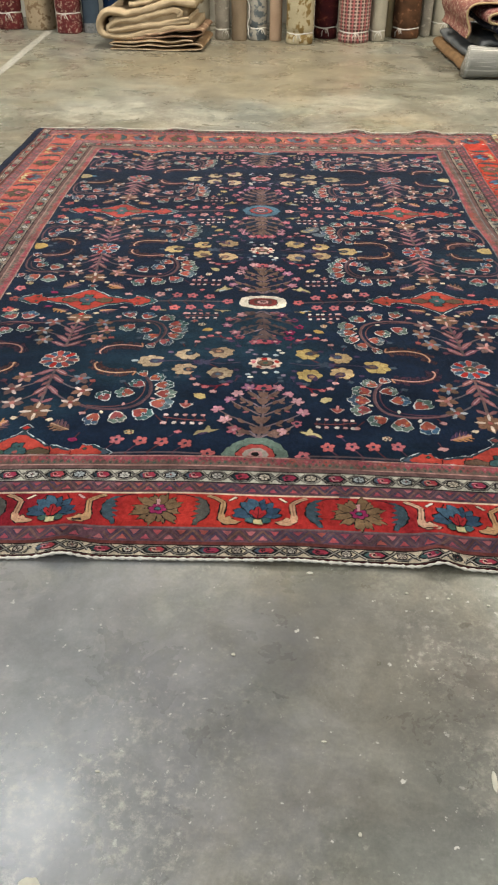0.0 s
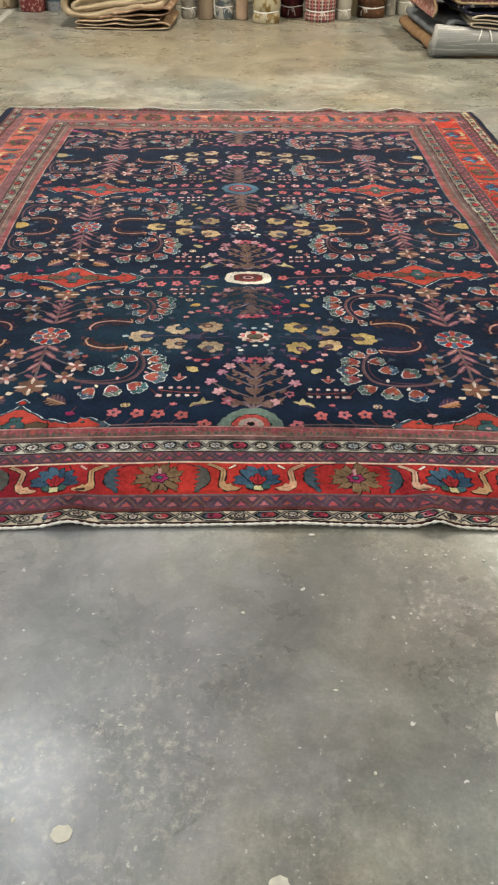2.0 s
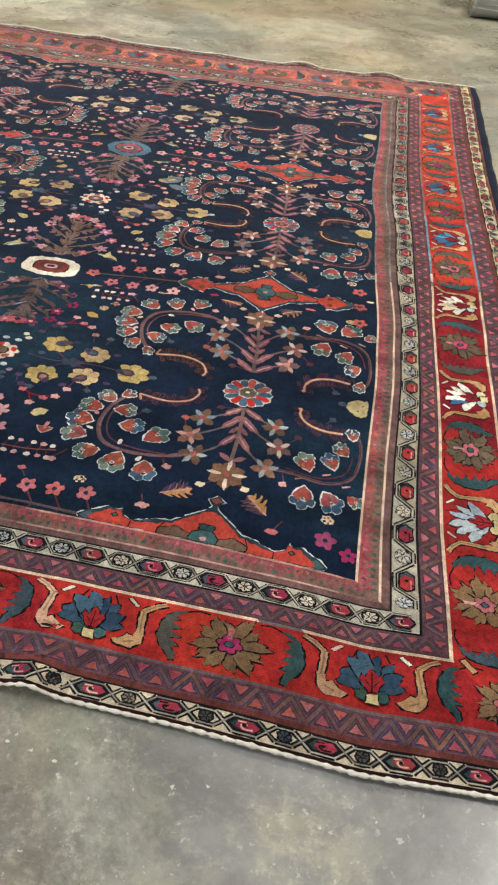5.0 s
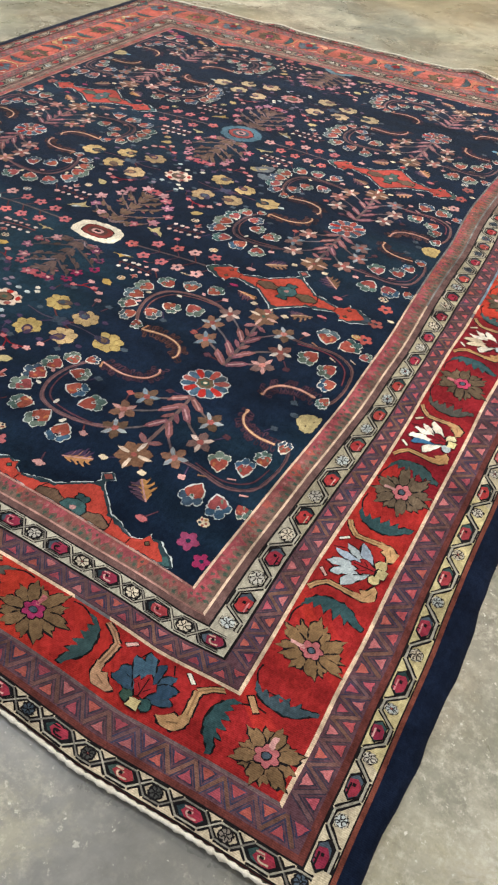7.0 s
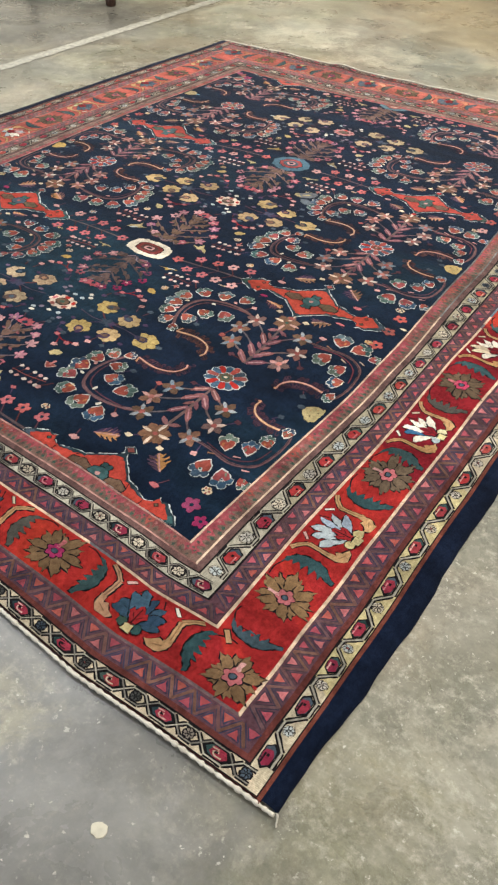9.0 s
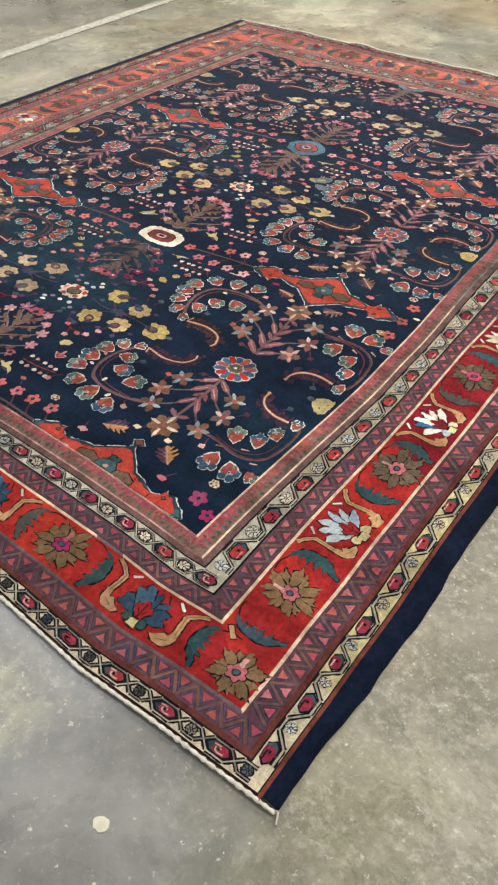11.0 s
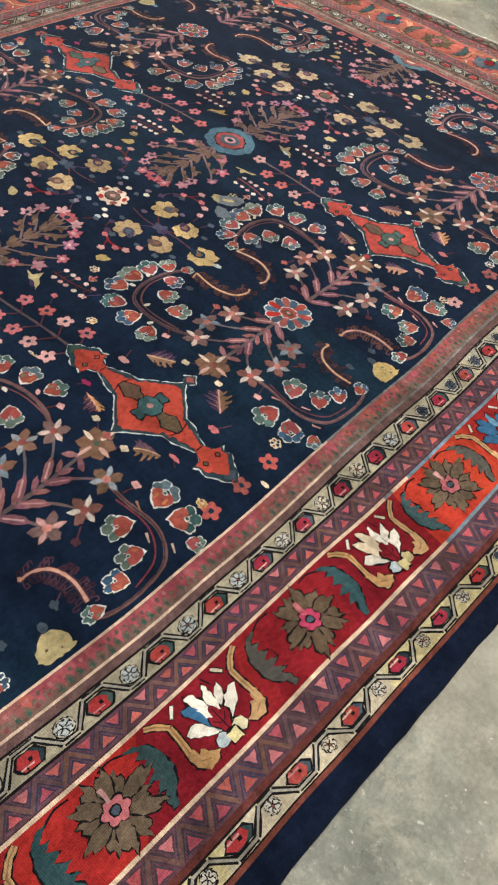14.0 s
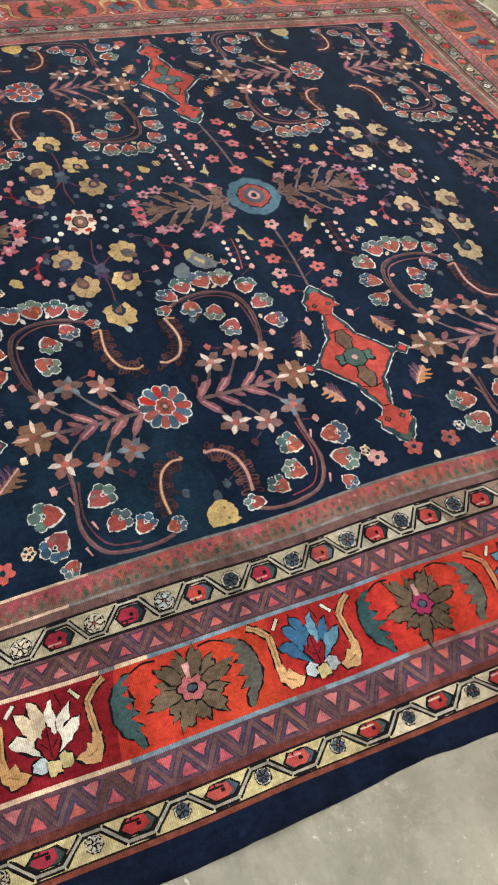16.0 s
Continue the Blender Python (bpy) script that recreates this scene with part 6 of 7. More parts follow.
# ---- carpet rolls standing along the back wall ----
def roll_cloths():
    c = {}
    c["red_fringe"] = cloth("red_patterned_wool", (0.16, 0.032, 0.032), (0.075, 0.018, 0.020), 14, 420, (0.32, 0.21, 0.16), 34, 0.56)
    c["beige_floral"] = cloth("beige_floral_wool", (0.43, 0.34, 0.23), (0.33, 0.26, 0.17), 5, 420, (0.21, 0.145, 0.085), 16, 0.55)
    c["red_box"] = cloth("red_block_pattern_wool", (0.17, 0.036, 0.036), (0.085, 0.020, 0.022), 12, 420, (0.36, 0.24, 0.19), 42, 0.55)
    c["blue_grey"] = cloth("blue_grey_felt", (0.065, 0.090, 0.120), (0.040, 0.058, 0.080), 4)
    c["navy"] = cloth("deep_blue_felt", (0.010, 0.032, 0.080), (0.006, 0.018, 0.050), 4)
    c["grey"] = cloth("mottled_grey_wool", (0.34, 0.31, 0.25), (0.20, 0.18, 0.15), 8, 420, (0.42, 0.39, 0.32), 18, 0.58)
    c["tan"] = cloth("tan_jute", (0.26, 0.20, 0.135), (0.17, 0.13, 0.088), 7, 420, None, 9, 0.56, (1, 1, 0.3))
    c["damask"] = cloth("grey_damask_wool", (0.40, 0.38, 0.32), (0.32, 0.30, 0.26), 5, 420, (0.105, 0.125, 0.135), 13, 0.50)
    c["cream"] = cloth("pinkish_cream_backing", (0.46, 0.33, 0.23), (0.36, 0.25, 0.17), 6)
    c["yellow"] = cloth("straw_patterned_wool", (0.48, 0.42, 0.28), (0.38, 0.33, 0.21), 5, 420, (0.20, 0.135, 0.050), 11, 0.51)
    c["dark_red"] = cloth("dark_red_wool", (0.085, 0.016, 0.016), (0.035, 0.009, 0.014), 10, 420, (0.16, 0.045, 0.030), 20, 0.60)
    c["light_grey"] = cloth("pale_grey_wool", (0.40, 0.37, 0.29), (0.28, 0.26, 0.20), 6, 420, None, 9, 0.56, (1, 1, 0.25))
    c["brown"] = cloth("dark_brown_floral_wool", (0.115, 0.055, 0.027), (0.055, 0.028, 0.016), 8, 420, (0.20, 0.095, 0.050), 15, 0.58)
    c["straw_back"] = cloth("straw_coloured_backing", (0.36, 0.31, 0.19), (0.27, 0.22, 0.13), 6)
    return c


CLOTHS = roll_cloths()


def checked():
    """A flat weave of black squares between pink and cream bands."""
    m, nt, bsdf = nodes_of("checked_flat_weave", 0.95, 0.1)
    v = nt.nodes.new("ShaderNodeUVMap").outputs["UV"]
    brick = node(nt, "ShaderNodeTexBrick", Scale=1.0, Mortar_Size=0.0070, Mortar_Smooth=0.15, Bias=0.0, Brick_Width=0.038, Row_Height=0.034)
    brick.offset = 0.0
    brick.inputs["Color1"].default_value, brick.inputs["Color2"].default_value, brick.inputs["Mortar"].default_value = (0.060, 0.040, 0.035, 1), (0.12, 0.06, 0.05, 1), (0.42, 0.30, 0.25, 1)
    nt.links.new(v, brick.inputs["Vector"])
    wave = node(nt, "ShaderNodeTexWave", Scale=4.2, Distortion=0.6)
    nt.links.new(v, wave.inputs["Vector"])
    pinkish = ramp(nt, wave.outputs["Fac"], [(0.35, (0.38, 0.13, 0.13)), (0.65, (0.44, 0.33, 0.28))])
    col = blend(nt, "MIX", ramp(nt, brick.outputs["Fac"], [(0.35, (0,)), (0.65, (1,))]), brick.outputs["Color"], pinkish)
    nt.links.new(col, bsdf.inputs["Base Color"])
    return m


CHECK = checked()


def ring_tube(points, radius, sides=6):
    bm = bmesh.new()
    rings = []
    for i, p in enumerate(points):
        a, b = Vector(points[max(0, i - 1)]), Vector(points[min(len(points) - 1, i + 1)])
        t = (b - a).normalized()
        n = t.cross(Vector((0, 0, 1)) if abs(t.z) < 0.9 else Vector((1, 0, 0))).normalized()
        m = t.cross(n)
        rings.append([bm.verts.new(Vector(p) + radius * (math.cos(k * 6.2832 / sides) * n + math.sin(k * 6.2832 / sides) * m)) for k in range(sides)])
        if i:
            for k in range(sides):
                bm.faces.new((rings[-2][k], rings[-2][(k + 1) % sides], rings[-1][(k + 1) % sides], rings[-1][k]))
    bm.faces.new(rings[0][::-1])
    bm.faces.new(rings[-1])
    return bm


def carpet_roll(x, y, r, height, material, label, squash=1.0, tie=0.0, square=0.0, lap=0.9, seed=1, cuff=None):
    """A carpet rolled up and stood on end: a spiral section that bulges, with its free edge lapped over the outside."""
    rr = random.Random(seed)
    thing = tagged(new("carpet_roll"), label, "carpet roll", "carpet rolls along the wall")
    thing.matrix_basis = pose(x, y, 0, 0, 0, rr.uniform(-8, 8))
    turns, per = 3, 40
    thick = min(0.014, r * 0.11)
    levels = sorted({0, 0.012, 0.04, 0.075, 0.14, 0.18, 0.26, 0.36, 0.5, 0.8, 1.2, 1.7, height} | ({tie, tie - 0.018, tie + 0.018} if tie else set()))
    def section(t, z):
        rad = r - thick * 1.25 * t
        a = lap * math.pi + t * 2 * math.pi
        c, s = math.cos(a), math.sin(a)
        if square:
            q = (abs(c) ** 5 + abs(s) ** 5) ** (-1 / 5)
            rad *= 1 + (q - 1) * square
        rad *= 1 + 0.025 * noise.noise((c * 1.3 + seed, s * 1.3, z * 2.5)) - (0.10 * math.exp(-((z - tie) / 0.02) ** 2) if tie else 0) - 0.05 * math.exp(-z / 0.012)
        return Vector((rad * c, rad * squash * s, z))
    n = turns * per
    verts, faces = [], []
    for z in levels:
        for i in range(n + 1):
            verts.append(section(i / per, z))
        for i in range(n + 1):
            p = section(i / per, z)
            d = Vector((p.x, p.y, 0)).normalized()
            verts.append(p - d * thick)
    row = 2 * (n + 1)
    for j in range(len(levels) - 1):
        a, b = j * row, (j + 1) * row
        for i in range(n):
            faces.append((a + i, a + i + 1, b + i + 1, b + i))
            faces.append((a + n + 1 + i + 1, a + n + 1 + i, b + n + 1 + i, b + n + 1 + i + 1))
        faces.append((a + n + 1, a, b, b + n + 1))
    for base, flip in ((0, True), ((len(levels) - 1) * row, False)):
        for i in range(n):
            f = (base + i, base + i + 1, base + n + 1 + i + 1, base + n + 1 + i)
            faces.append(f[::-1] if flip else f)
    body = link_mesh("body", verts, faces, material, thing, True)
    uv = body.data.uv_layers.new(name="UVMap")
    for loop in body.data.loops:
        k = loop.vertex_index % row % (n + 1)
        uv.data[loop.index].uv = (k / per * 2 * math.pi * r, verts[loop.vertex_index].z)
    if tie:
        loop_pts = [section(i / per, tie) * 1.0 for i in range(0, per + 1, 2)]
        pts = [(p.x * 1.03, p.y * 1.03, tie + 0.005 * math.sin(i * 0.9)) for i, p in enumerate(loop_pts)]
        part("string", ring_tube(pts, 0.0062), STRING, thing, "white cotton string", True)
        a0 = rr.uniform(-2.3, -1.0)
        kx, ky = r * 1.03 * math.cos(a0), r * squash * 1.03 * math.sin(a0)
        drop = rr.uniform(0.05, 0.08)
        bow = [(kx - 0.030 - 0.012 * rr.random(), ky - 0.010, tie - drop), (kx - 0.034, ky - 0.014, tie - drop * 0.45), (kx - 0.010, ky - 0.014, tie - 0.004), (kx + 0.004, ky - 0.014, tie + 0.004), (kx + 0.026, ky - 0.018, tie - 0.012),
               (kx + 0.030, ky - 0.018, tie - 0.036), (kx + 0.012, ky - 0.018, tie - 0.044), (kx + 0.002, ky - 0.016, tie - 0.020), (kx + 0.004, ky - 0.012, tie + 0.002), (kx + 0.034, ky - 0.008, tie - drop * 0.6), (kx + 0.040, ky - 0.006, tie - drop)]
        part("bow", ring_tube(bow, 0.0038), STRING, thing, "loose knotted string ends", True)
    if cuff:
        pts, rings = [], []
        bm = bmesh.new()
        for z in (0.002, 0.03, 0.06, 0.085, 0.10):
            rings.append([bm.verts.new((p.x * (1.04 + 0.02 * rr.random()), p.y * (1.04 + 0.02 * rr.random()), z)) for p in [section(i / per, max(z, 0.03)) for i in range(0, per, 2)]])
        for a, b in zip(rings, rings[1:]):
            for i in range(len(a)):
                bm.faces.new((a[i - 1], a[i], b[i], b[i - 1]))
        part("plastic_wrap", bm, cuff, thing, "crumpled grey plastic wrap round the foot")
    return thing


def hanging_cord(roll, x, y, top):
    pts = [(x + 0.010 * math.sin(i * 0.9) + 0.006 * math.sin(i * 2.3), y - 0.004, top - i * (top - 0.02) / 22) for i in range(23)]
    part("hanging_cord", ring_tube(pts, 0.0065), STRING, roll, "white cotton cord hanging down the roll", True)


WRAP = plain("crumpled_plastic_wrap", (0.24, 0.25, 0.25), 0.25, 0.5, 0.6, 45.0)
carpet_roll(-3.66, 9.72, 0.150, 2.5, CLOTHS["red_fringe"], "rolled red patterned carpet tied with string against the wall", tie=0.17, seed=1)
carpet_roll(-3.30, 9.75, 0.172, 2.3, CLOTHS["beige_floral"], "rolled beige floral carpet standing against the wall", seed=2)
carpet_roll(-2.89, 9.53, 0.135, 2.2, CLOTHS["red_box"], "folded red block-patterned carpet stood on end and tied", squash=1.0, tie=0.20, square=0.8, seed=3)
carpet_roll(-2.65, 9.58, 0.100, 2.4, CLOTHS["blue_grey"], "blue-grey felt carpet roll with plastic-wrapped foot", seed=4, cuff=WRAP)
carpet_roll(-2.44, 9.74, 0.108, 2.4, CLOTHS["navy"], "deep blue carpet roll with plastic-wrapped foot", seed=5, cuff=WRAP)
carpet_roll(-2.05, 9.74, 0.130, 2.3, CLOTHS["tan"], "tan carpet roll behind the folded stack", seed=21)
carpet_roll(-1.74, 9.74, 0.140, 2.4, CLOTHS["brown"], "brown floral carpet roll behind the folded stack", seed=22)
carpet_roll(-1.44, 9.70, 0.130, 2.3, CLOTHS["light_grey"], "pale grey carpet roll behind the folded stack", seed=23)
carpet_roll(-1.12, 9.35, 0.088, 2.3, CLOTHS["grey"], "mottled grey carpet roll tied with white string", tie=0.10, seed=6)
carpet_roll(-0.93, 9.30, 0.088, 2.5, CLOTHS["tan"], "plain tan carpet roll standing on end", seed=7)
damask = carpet_roll(-0.735, 9.36, 0.105, 2.2, CLOTHS["damask"], "grey damask-patterned carpet roll tied near the foot", tie=0.12, seed=8)
hanging_cord(damask, -0.088, -0.082, 0.9)
carpet_roll(-0.54, 9.33, 0.070, 2.6, CLOTHS["cream"], "slim pinkish cream carpet roll", seed=9)
carpet_roll(-0.27, 9.20, 0.148, 2.2, CLOTHS["yellow"], "straw-coloured patterned carpet roll tied with a white bow", tie=0.105, square=0.25, seed=10)
carpet_roll(-0.01, 9.62, 0.132, 2.4, CLOTHS["dark_red"], "dark red carpet roll tied with white string", tie=0.11, seed=11)
carpet_roll(0.30, 9.42, 0.172, 2.1, CHECK, "pink and black checked flat-weave roll tied with string", tie=0.10, seed=12)
carpet_roll(0.555, 9.49, 0.090, 2.4, CLOTHS["light_grey"], "pale grey carpet roll tied near the foot", tie=0.10, seed=13)
carpet_roll(0.69, 9.80, 0.048, 2.3, CLOTHS["straw_back"], "slim straw-coloured carpet roll", seed=14)
carpet_roll(0.87, 9.76, 0.155, 2.3, CLOTHS["brown"], "dark brown floral carpet roll tied with string", tie=0.10, seed=15)
carpet_roll(1.09, 9.90, 0.066, 2.5, CLOTHS["grey"], "slim grey carpet roll against the wall", seed=16)
carpet_roll(1.26, 10.0, 0.108, 2.4, CLOTHS["light_grey"], "pale carpet roll against the wall", tie=0.13, seed=17)
carpet_roll(1.52, 10.05, 0.130, 2.3, CLOTHS["tan"], "tan carpet roll behind the folded pile", seed=18)
carpet_roll(1.83, 10.05, 0.140, 2.3, CLOTHS["damask"], "grey damask carpet roll behind the folded pile", seed=19)
carpet_roll(2.15, 10.05, 0.140, 2.4, CLOTHS["beige_floral"], "beige floral carpet roll behind the folded pile", seed=20)


# ---- folded carpets ----
def folded(name, profile, thick, depth, m, material, label, category="folded carpet", group="", wave=0.012, skew=0.0, seed=1, edge=None, thing=None, puffy=False):
    """A carpet folded over itself: its side view (x, z) is a bent sheet of even thickness, carried back along y."""
    if thing is None:
        thing = tagged(new(name), label, category, group)
        thing.matrix_basis = m
    fine = []
    for i in range(len(profile) - 1):
        p0, p1, p2, p3 = profile[max(0, i - 1)], profile[i], profile[i + 1], profile[min(len(profile) - 1, i + 2)]
        for k in range(6):
            f = k / 6
            fine.append(tuple(0.5 * (2 * p1[j] + (p2[j] - p0[j]) * f + (2 * p0[j] - 5 * p1[j] + 4 * p2[j] - p3[j]) * f * f + (3 * p1[j] - p0[j] - 3 * p2[j] + p3[j]) * f ** 3) for j in (0, 1)))
    fine.append(profile[-1])
    across = [depth * j / 16 for j in range(17)]
    if puffy:   # folds that bulge and round off towards the front
        across = [0.0, thick * 0.07, thick * 0.22, thick * 0.5] + across[1:]
    ny = len(across) - 1
    verts, faces = [], []
    for j, y in enumerate(across):
        full = math.sqrt(max(0.04, 1 - (1 - y / (thick * 0.5)) ** 2)) if puffy and y < thick * 0.5 else 1.0
        for sgn in (1, -1):
            for i, p in enumerate(fine):
                a, b = fine[max(0, i - 1)], fine[min(len(fine) - 1, i + 1)]
                dx, dz = b[0] - a[0], b[1] - a[1]
                d = math.hypot(dx, dz) or 1
                wob = wave * noise.noise((p[0] * 5 + seed, y * 4, p[1] * 6))
                if puffy:
                    wob += 0.42 * wave * noise.noise((p[0] * 15, y * 8 + seed, p[1] * 22))
                x = p[0] + skew * y - sgn * dz / d * thick / 2 * full + wob * 0.6
                z = p[1] + sgn * dx / d * thick / 2 * full + wob * min(1.0, p[1] * 12)
                yy = y + 0.8 * wave * noise.noise((p[0] * 3, p[1] * 5, seed + (9 if j else 2))) if j in (0, ny) else y
                verts.append((x, yy, max(0.001, z)))
    n = len(fine)
    for j in range(ny):
        for i in range(n - 1):
            a, b = j * 2 * n + i, (j + 1) * 2 * n + i
            faces.append((a, a + 1, b + 1, b))
            faces.append((a + n + 1, a + n, b + n, b + n + 1))
        for i in (0, n - 1):
            a, b = j * 2 * n + i, (j + 1) * 2 * n + i
            f = (a, b, b + n, a + n)
            faces.append(f if i == 0 else f[::-1])
    for base, flip in ((0, False), (ny * 2 * n, True)):
        for i in range(n - 1):
            f = (base + i + n, base + i + n + 1, base + i + 1, base + i)
            faces.append(f[::-1] if flip else f)
    body = link_mesh("body", verts, faces, material, thing, True)
    if edge:
        pts = [(p[0], -0.003, max(0.006, p[1])) for p in fine]
        part("bound_edge", ring_tube(pts, thick * 0.30, 5), edge, thing, "pale bound edge of the fold", True)
    return thing


BEIGE = cloth("beige_wool_blanket", (0.50, 0.395, 0.26), (0.36, 0.275, 0.17), 7, 380, (0.39, 0.30, 0.19), 12.0, 0.58)
DUN = cloth("dun_wool_with_figure", (0.33, 0.22, 0.12), (0.22, 0.14, 0.075), 6, 380, (0.46, 0.33, 0.21), 7, 0.56)
BROWNFOLD = cloth("brown_figured_wool", (0.25, 0.16, 0.10), (0.15, 0.09, 0.055), 6, 380, (0.38, 0.27, 0.18), 8, 0.54)
PALE_EDGE = cloth("pale_wool_edge", (0.60, 0.50, 0.36), (0.45, 0.36, 0.25), 20)
GREYSTRIPE = cloth("grey_ribbed_wool", (0.37, 0.37, 0.34), (0.25, 0.25, 0.23), 5, 300, (0.55, 0.54, 0.49), 34, 0.55, (0.06, 1, 1.4))
STEELBLUE = cloth("steel_grey_wool", (0.17, 0.18, 0.185), (0.095, 0.102, 0.110), 5, 380)
TANBACK = cloth("tan_carpet_backing", (0.30, 0.185, 0.095), (0.20, 0.12, 0.060), 9, 380)
CREAMFOLD = cloth("cream_flat_weave", (0.56, 0.48, 0.36), (0.42, 0.35, 0.25), 7, 380)
NAVYFIG = cloth("navy_figured_wool", (0.022, 0.022, 0.036), (0.012, 0.012, 0.022), 7, 380, (0.24, 0.22, 0.20), 16, 0.60)
ROSEFIG = cloth("rose_figured_wool", (0.29, 0.125, 0.095), (0.17, 0.065, 0.060), 16, 380, (0.42, 0.29, 0.22), 32, 0.53)
REDFIG = cloth("brick_figured_wool", (0.23, 0.072, 0.060), (0.09, 0.032, 0.038), 18, 380, (0.42, 0.30, 0.23), 36, 0.53)
BUFF = cloth("buff_carpet_edge", (0.52, 0.40, 0.22), (0.40, 0.30, 0.16), 9, 380)

# stack of beige carpets; each lies on the one below
low = pose(-2.20, 8.46, 0, 0, 0, 2)
folded("folded_carpet", [(0.05, 0.012), (0.30, 0.017), (0.55, 0.011), (0.80, 0.015), (0.975, 0.028), (0.995, 0.056), (0.93, 0.076), (0.76, 0.058), (0.60, 0.047), (0.44, 0.056), (0.28, 0.041), (0.12, 0.047), (0.05, 0.060), (0.12, 0.076), (0.30, 0.078), (0.48, 0.092), (0.66, 0.086), (0.82, 0.104), (0.90, 0.100)], 0.012, 0.80, low, DUN, "dun patterned carpet folded in wavy layers on the concrete floor", group="folded beige carpets", wave=0.018, seed=3, edge=PALE_EDGE)
folded("folded_carpet", [(0.28, 0.104), (0.52, 0.116), (0.78, 0.128), (0.96, 0.150), (0.985, 0.180), (0.90, 0.196), (0.72, 0.174), (0.52, 0.146), (0.40, 0.132)], 0.013, 0.74, pose(-2.19, 8.49, 0.004, 0, 0, 2), BROWNFOLD, "brown figured carpet folded between the beige layers", group="folded beige carpets", wave=0.016, seed=17)
soft = tagged(new("folded_carpet"), "thick plain beige wool carpet folded in soft slanting layers", "folded carpet", "folded beige carpets")
soft.matrix_basis = pose(-2.27, 8.52, 0.012, 0, 0, 2)
folded("", [(1.00, 0.215), (0.72, 0.180), (0.45, 0.138), (0.20, 0.106), (0.06, 0.104), (0.008, 0.160), (0.025, 0.260), (0.10, 0.318), (0.34, 0.318), (0.60, 0.372), (0.82, 0.412), (1.00, 0.405)], 0.072, 0.74, None, BEIGE, "", wave=0.030, seed=5, thing=soft, puffy=True)
folded("", [(0.93, 0.262), (0.70, 0.240), (0.42, 0.190), (0.16, 0.160), (0.11, 0.190), (0.17, 0.222), (0.42, 0.262), (0.62, 0.318), (0.76, 0.348), (0.84, 0.325), (0.80, 0.300)], 0.066, 0.70, None, BEIGE, "", wave=0.026, skew=0.01, seed=6, thing=soft, puffy=True)
core = box_bm(-0.40, 0.40, 0.022, 0.68, -0.115, 0.115, 0.05)
bmesh.ops.transform(core, matrix=pose(0.50, 0, 0.255, 0, -9, 0), verts=core.verts)
part("inner_layers", core, BEIGE, soft, smooth=True)
folded("folded_carpet", [(0.30, 0.372), (0.46, 0.388), (0.72, 0.452), (0.93, 0.462), (0.99, 0.492), (0.90, 0.525), (0.55, 0.505), (0.22, 0.440), (0.08, 0.412)], 0.050, 0.70, pose(-2.25, 8.56, 0.030, 0, 0, 1), BEIGE, "plain beige wool carpet folded on top of the stack", group="folded beige carpets", wave=0.026, seed=8, puffy=True)

# pile of folded carpets beside it
pile_at = pose(1.30, 7.58, 0, 0, 0, 6)
folded("folded_carpet", [(1.35, 0.016), (0.70, 0.016), (0.16, 0.018), (0.025, 0.030), (0.02, 0.070), (0.10, 0.085), (0.50, 0.062), (1.30, 0.058)], 0.026, 1.62, pile_at, TANBACK, "tan-backed carpet folded flat at the bottom of the pile", group="pile of folded carpets", wave=0.014, seed=11)
folded("folded_carpet", [(1.32, 0.100), (0.60, 0.100), (0.16, 0.112), (0.06, 0.140), (0.09, 0.175), (0.30, 0.172), (0.62, 0.160), (0.66, 0.180), (0.40, 0.200), (0.17, 0.205), (0.14, 0.235), (0.22, 0.258), (0.60, 0.245), (1.30, 0.240)], 0.026, 1.45, pile_at @ pose(0.0, 0.10, 0, 0, 0, 0), STEELBLUE, "steel-grey carpet folded in soft layers in the pile", group="pile of folded carpets", wave=0.022, seed=12)
grey_bundle = tagged(new("folded_carpet"), "pale grey ribbed carpet bundle at the front of the pile", "folded carpet", "pile of folded carpets")
grey_bundle.matrix_basis = pile_at @ pose(-0.01, -0.035, 0.004, 0, 0, 0)
verts, faces = [], []
LONG, AROUND = 36, 140
for i in range(LONG + 1):
    f = i / LONG
    end = min(1.0, 0.7 + f / 0.06, (1 - f) / 0.10)
    fat = (0.62 + 0.38 * math.sqrt(max(0.0, 1 - (1 - end) ** 2))) * (1.0 - 0.14 * f + 0.05 * noise.noise((f * 4, 1, 1)))
    for k in range(AROUND):
        t = k * 2 * math.pi / AROUND
        c, n = math.cos(t), math.sin(t)
        q = (abs(c) ** 2.5 + abs(n) ** 2.5) ** (-1 / 2.5)
        rib = 1 + 0.016 * math.sin(t * 46 + 5 * f) + 0.05 * noise.noise((c * 1.5, n * 1.5, f * 3))
        verts.append((f * 0.74 + 0.02 * n * (1 - f) + 0.015 * noise.noise((c, n, 2.0)), 0.07 + 0.105 * q * c * fat * rib, max(0.004, 0.112 + 0.112 * q * n * fat * rib + 0.025 * (1 - f) * max(0, n))))
    if i:
        for k in range(AROUND):
            a, b = (i - 1) * AROUND + k, (i - 1) * AROUND + (k + 1) % AROUND
            faces.append((a, a + AROUND, b + AROUND, b))
faces += [tuple(range(AROUND)), tuple(range(len(verts) - AROUND, len(verts)))[::-1]]
link_mesh("body", verts, faces, GREYSTRIPE, grey_bundle, True)
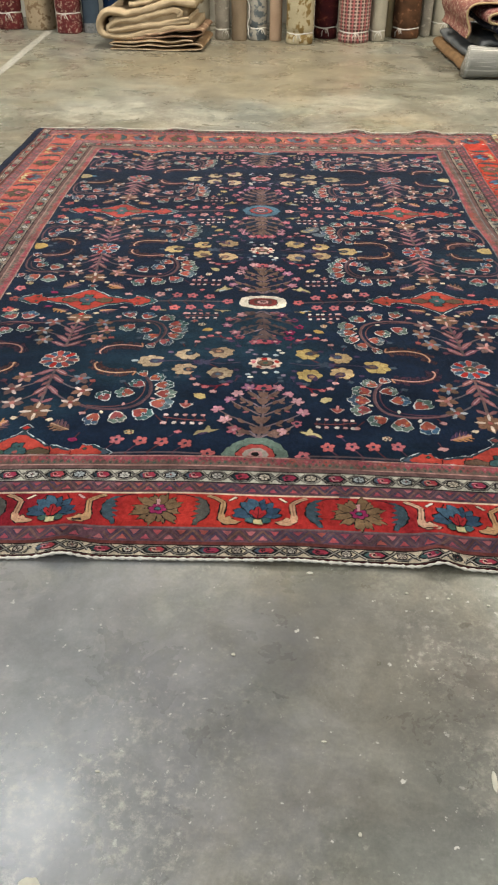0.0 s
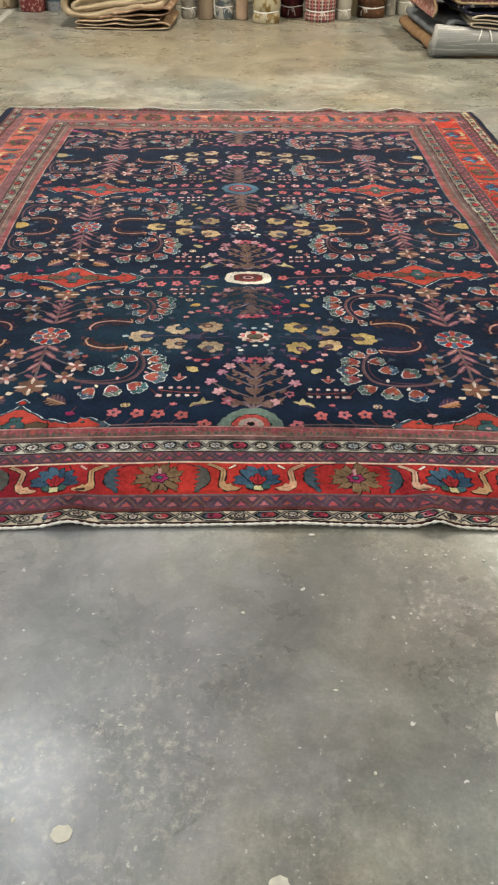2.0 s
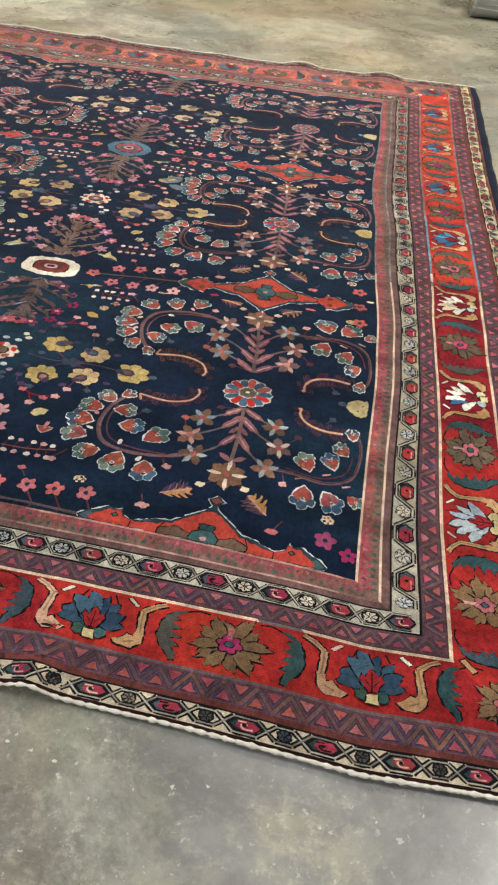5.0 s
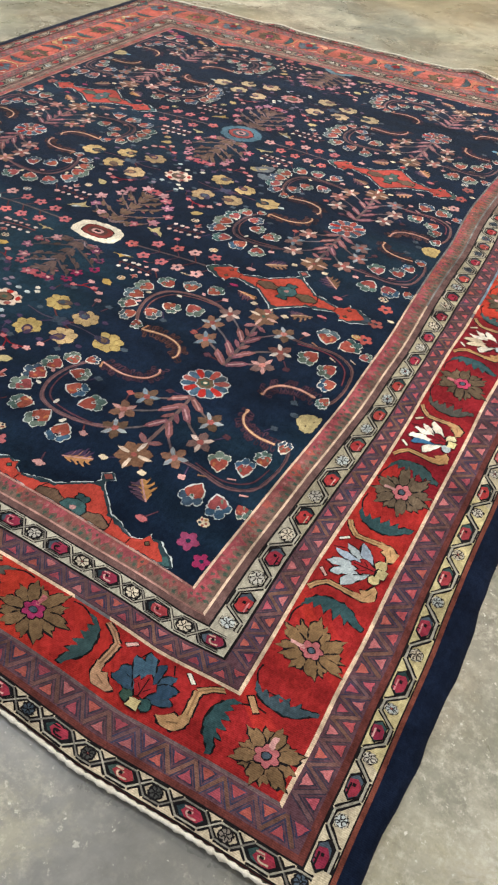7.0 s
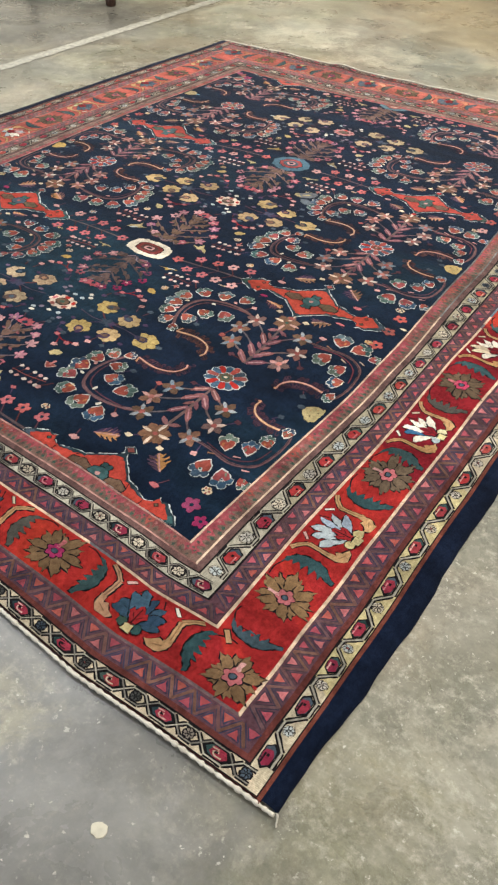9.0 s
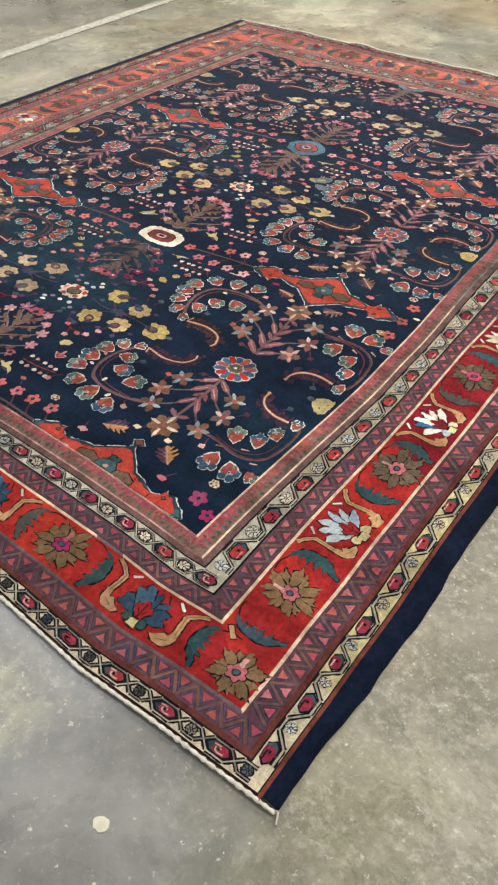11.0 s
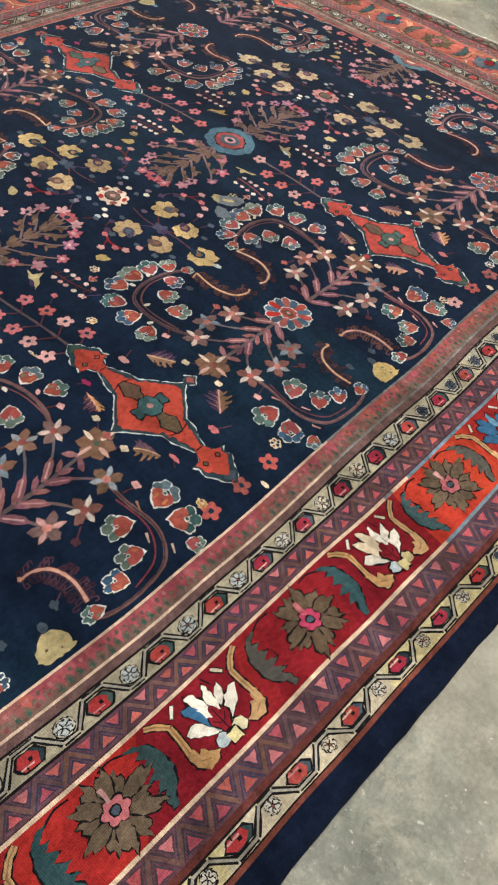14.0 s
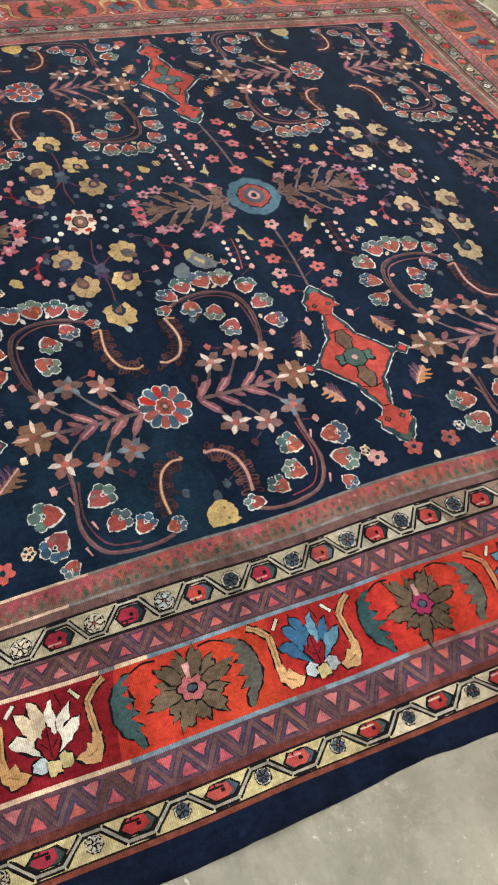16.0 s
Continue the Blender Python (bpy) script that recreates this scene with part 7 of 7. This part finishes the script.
for sx, bend in ((0.36, 0.05), (0.50, -0.03), (0.66, 0.06)):
    pts = [(sx + bend * math.sin(t), 0.07 - 0.114 * math.sin(t - 1.5708), 0.116 + 0.118 * math.cos(t - 1.5708)) for t in [1.9 + 0.12 * i for i in range(10)]]
    part("white_stitch", ring_tube(pts, 0.0050, 5), STRING, grey_bundle, "white chalk-like stitched mark", True)
folded("folded_carpet", [(1.15, 0.262), (0.85, 0.262), (0.50, 0.268), (0.40, 0.282), (0.42, 0.304), (0.60, 0.300), (0.80, 0.296), (0.82, 0.312), (0.62, 0.322), (0.44, 0.330), (0.40, 0.346), (0.50, 0.362), (0.85, 0.350), (1.15, 0.346)], 0.012, 0.90, pile_at @ pose(-0.10, -0.03, -0.030, 0, 0, 0), CREAMFOLD, "thin cream carpet folded in loose loops on the grey bundle", group="pile of folded carpets", wave=0.012, seed=21)
folded("folded_carpet", [(1.30, 0.285), (0.80, 0.283), (0.42, 0.285), (0.30, 0.300), (0.29, 0.335), (0.42, 0.352), (0.90, 0.345), (1.30, 0.342)], 0.030, 1.30, pile_at @ pose(-0.06, 0.00, 0.055, 0, 0, 1), NAVYFIG, "navy figured carpet folded in the middle of the pile", group="pile of folded carpets", wave=0.016, seed=14)
folded("folded_carpet", [(1.34, 0.385), (0.80, 0.380), (0.32, 0.372), (0.13, 0.378), (0.09, 0.415), (0.16, 0.455), (0.50, 0.462), (0.90, 0.462), (1.34, 0.462)], 0.034, 1.10, pile_at @ pose(0.04, 0.02, 0.050, 0, 0, -2), REDFIG, "brick-red figured carpet folded near the top of the pile", group="pile of folded carpets", wave=0.018, seed=15, edge=BUFF)
folded("folded_carpet", [(-0.02, 0.290), (0.00, 0.350), (-0.04, 0.460), (-0.02, 0.530), (0.10, 0.560), (0.50, 0.548), (1.00, 0.540), (1.30, 0.536)], 0.030, 1.05, pile_at @ pose(0.02, 0.20, 0, 0, 0, 0), ROSEFIG, "faded rose figured carpet draped over the pile", group="pile of folded carpets", wave=0.020, seed=16, edge=BUFF)

# ---- a dark table, of which one foot comes into view ----
table = tagged(new("side_table"), "dark stained wooden table with turned feet on concrete", "table")
table.matrix_basis = pose(-3.13, 5.54, 0)


def table_leg(x, y):
    bm = bmesh.new()
    prof = [(0.030, 0.0), (0.040, 0.012), (0.042, 0.05), (0.034, 0.075), (0.040, 0.09), (0.036, 0.20), (0.030, 0.45), (0.040, 0.62), (0.040, 0.68)]
    rings = [[bm.verts.new((x + r * math.cos(k * 0.3927), y + r * math.sin(k * 0.3927), z)) for k in range(16)] for r, z in prof]
    for a, b in zip(rings, rings[1:]):
        for k in range(16):
            bm.faces.new((a[k - 1], a[k], b[k], b[k - 1]))
    bm.faces.new(rings[0][::-1])
    bm.faces.new(rings[-1])
    part("leg", bm, DARK_WOOD, table, smooth=True)


for lx, ly in ((0, 0), (-1.0, 0), (0, 0.9), (-1.0, 0.9)):
    table_leg(lx, ly)
part("apron", box_bm(-0.98, -0.02, 0.0, 0.9, 0.60, 0.68, 0.004), DARK_WOOD, table)
part("tabletop", box_bm(-1.10, 0.10, -0.10, 1.0, 0.682, 0.715, 0.006), DARK_WOOD, table)
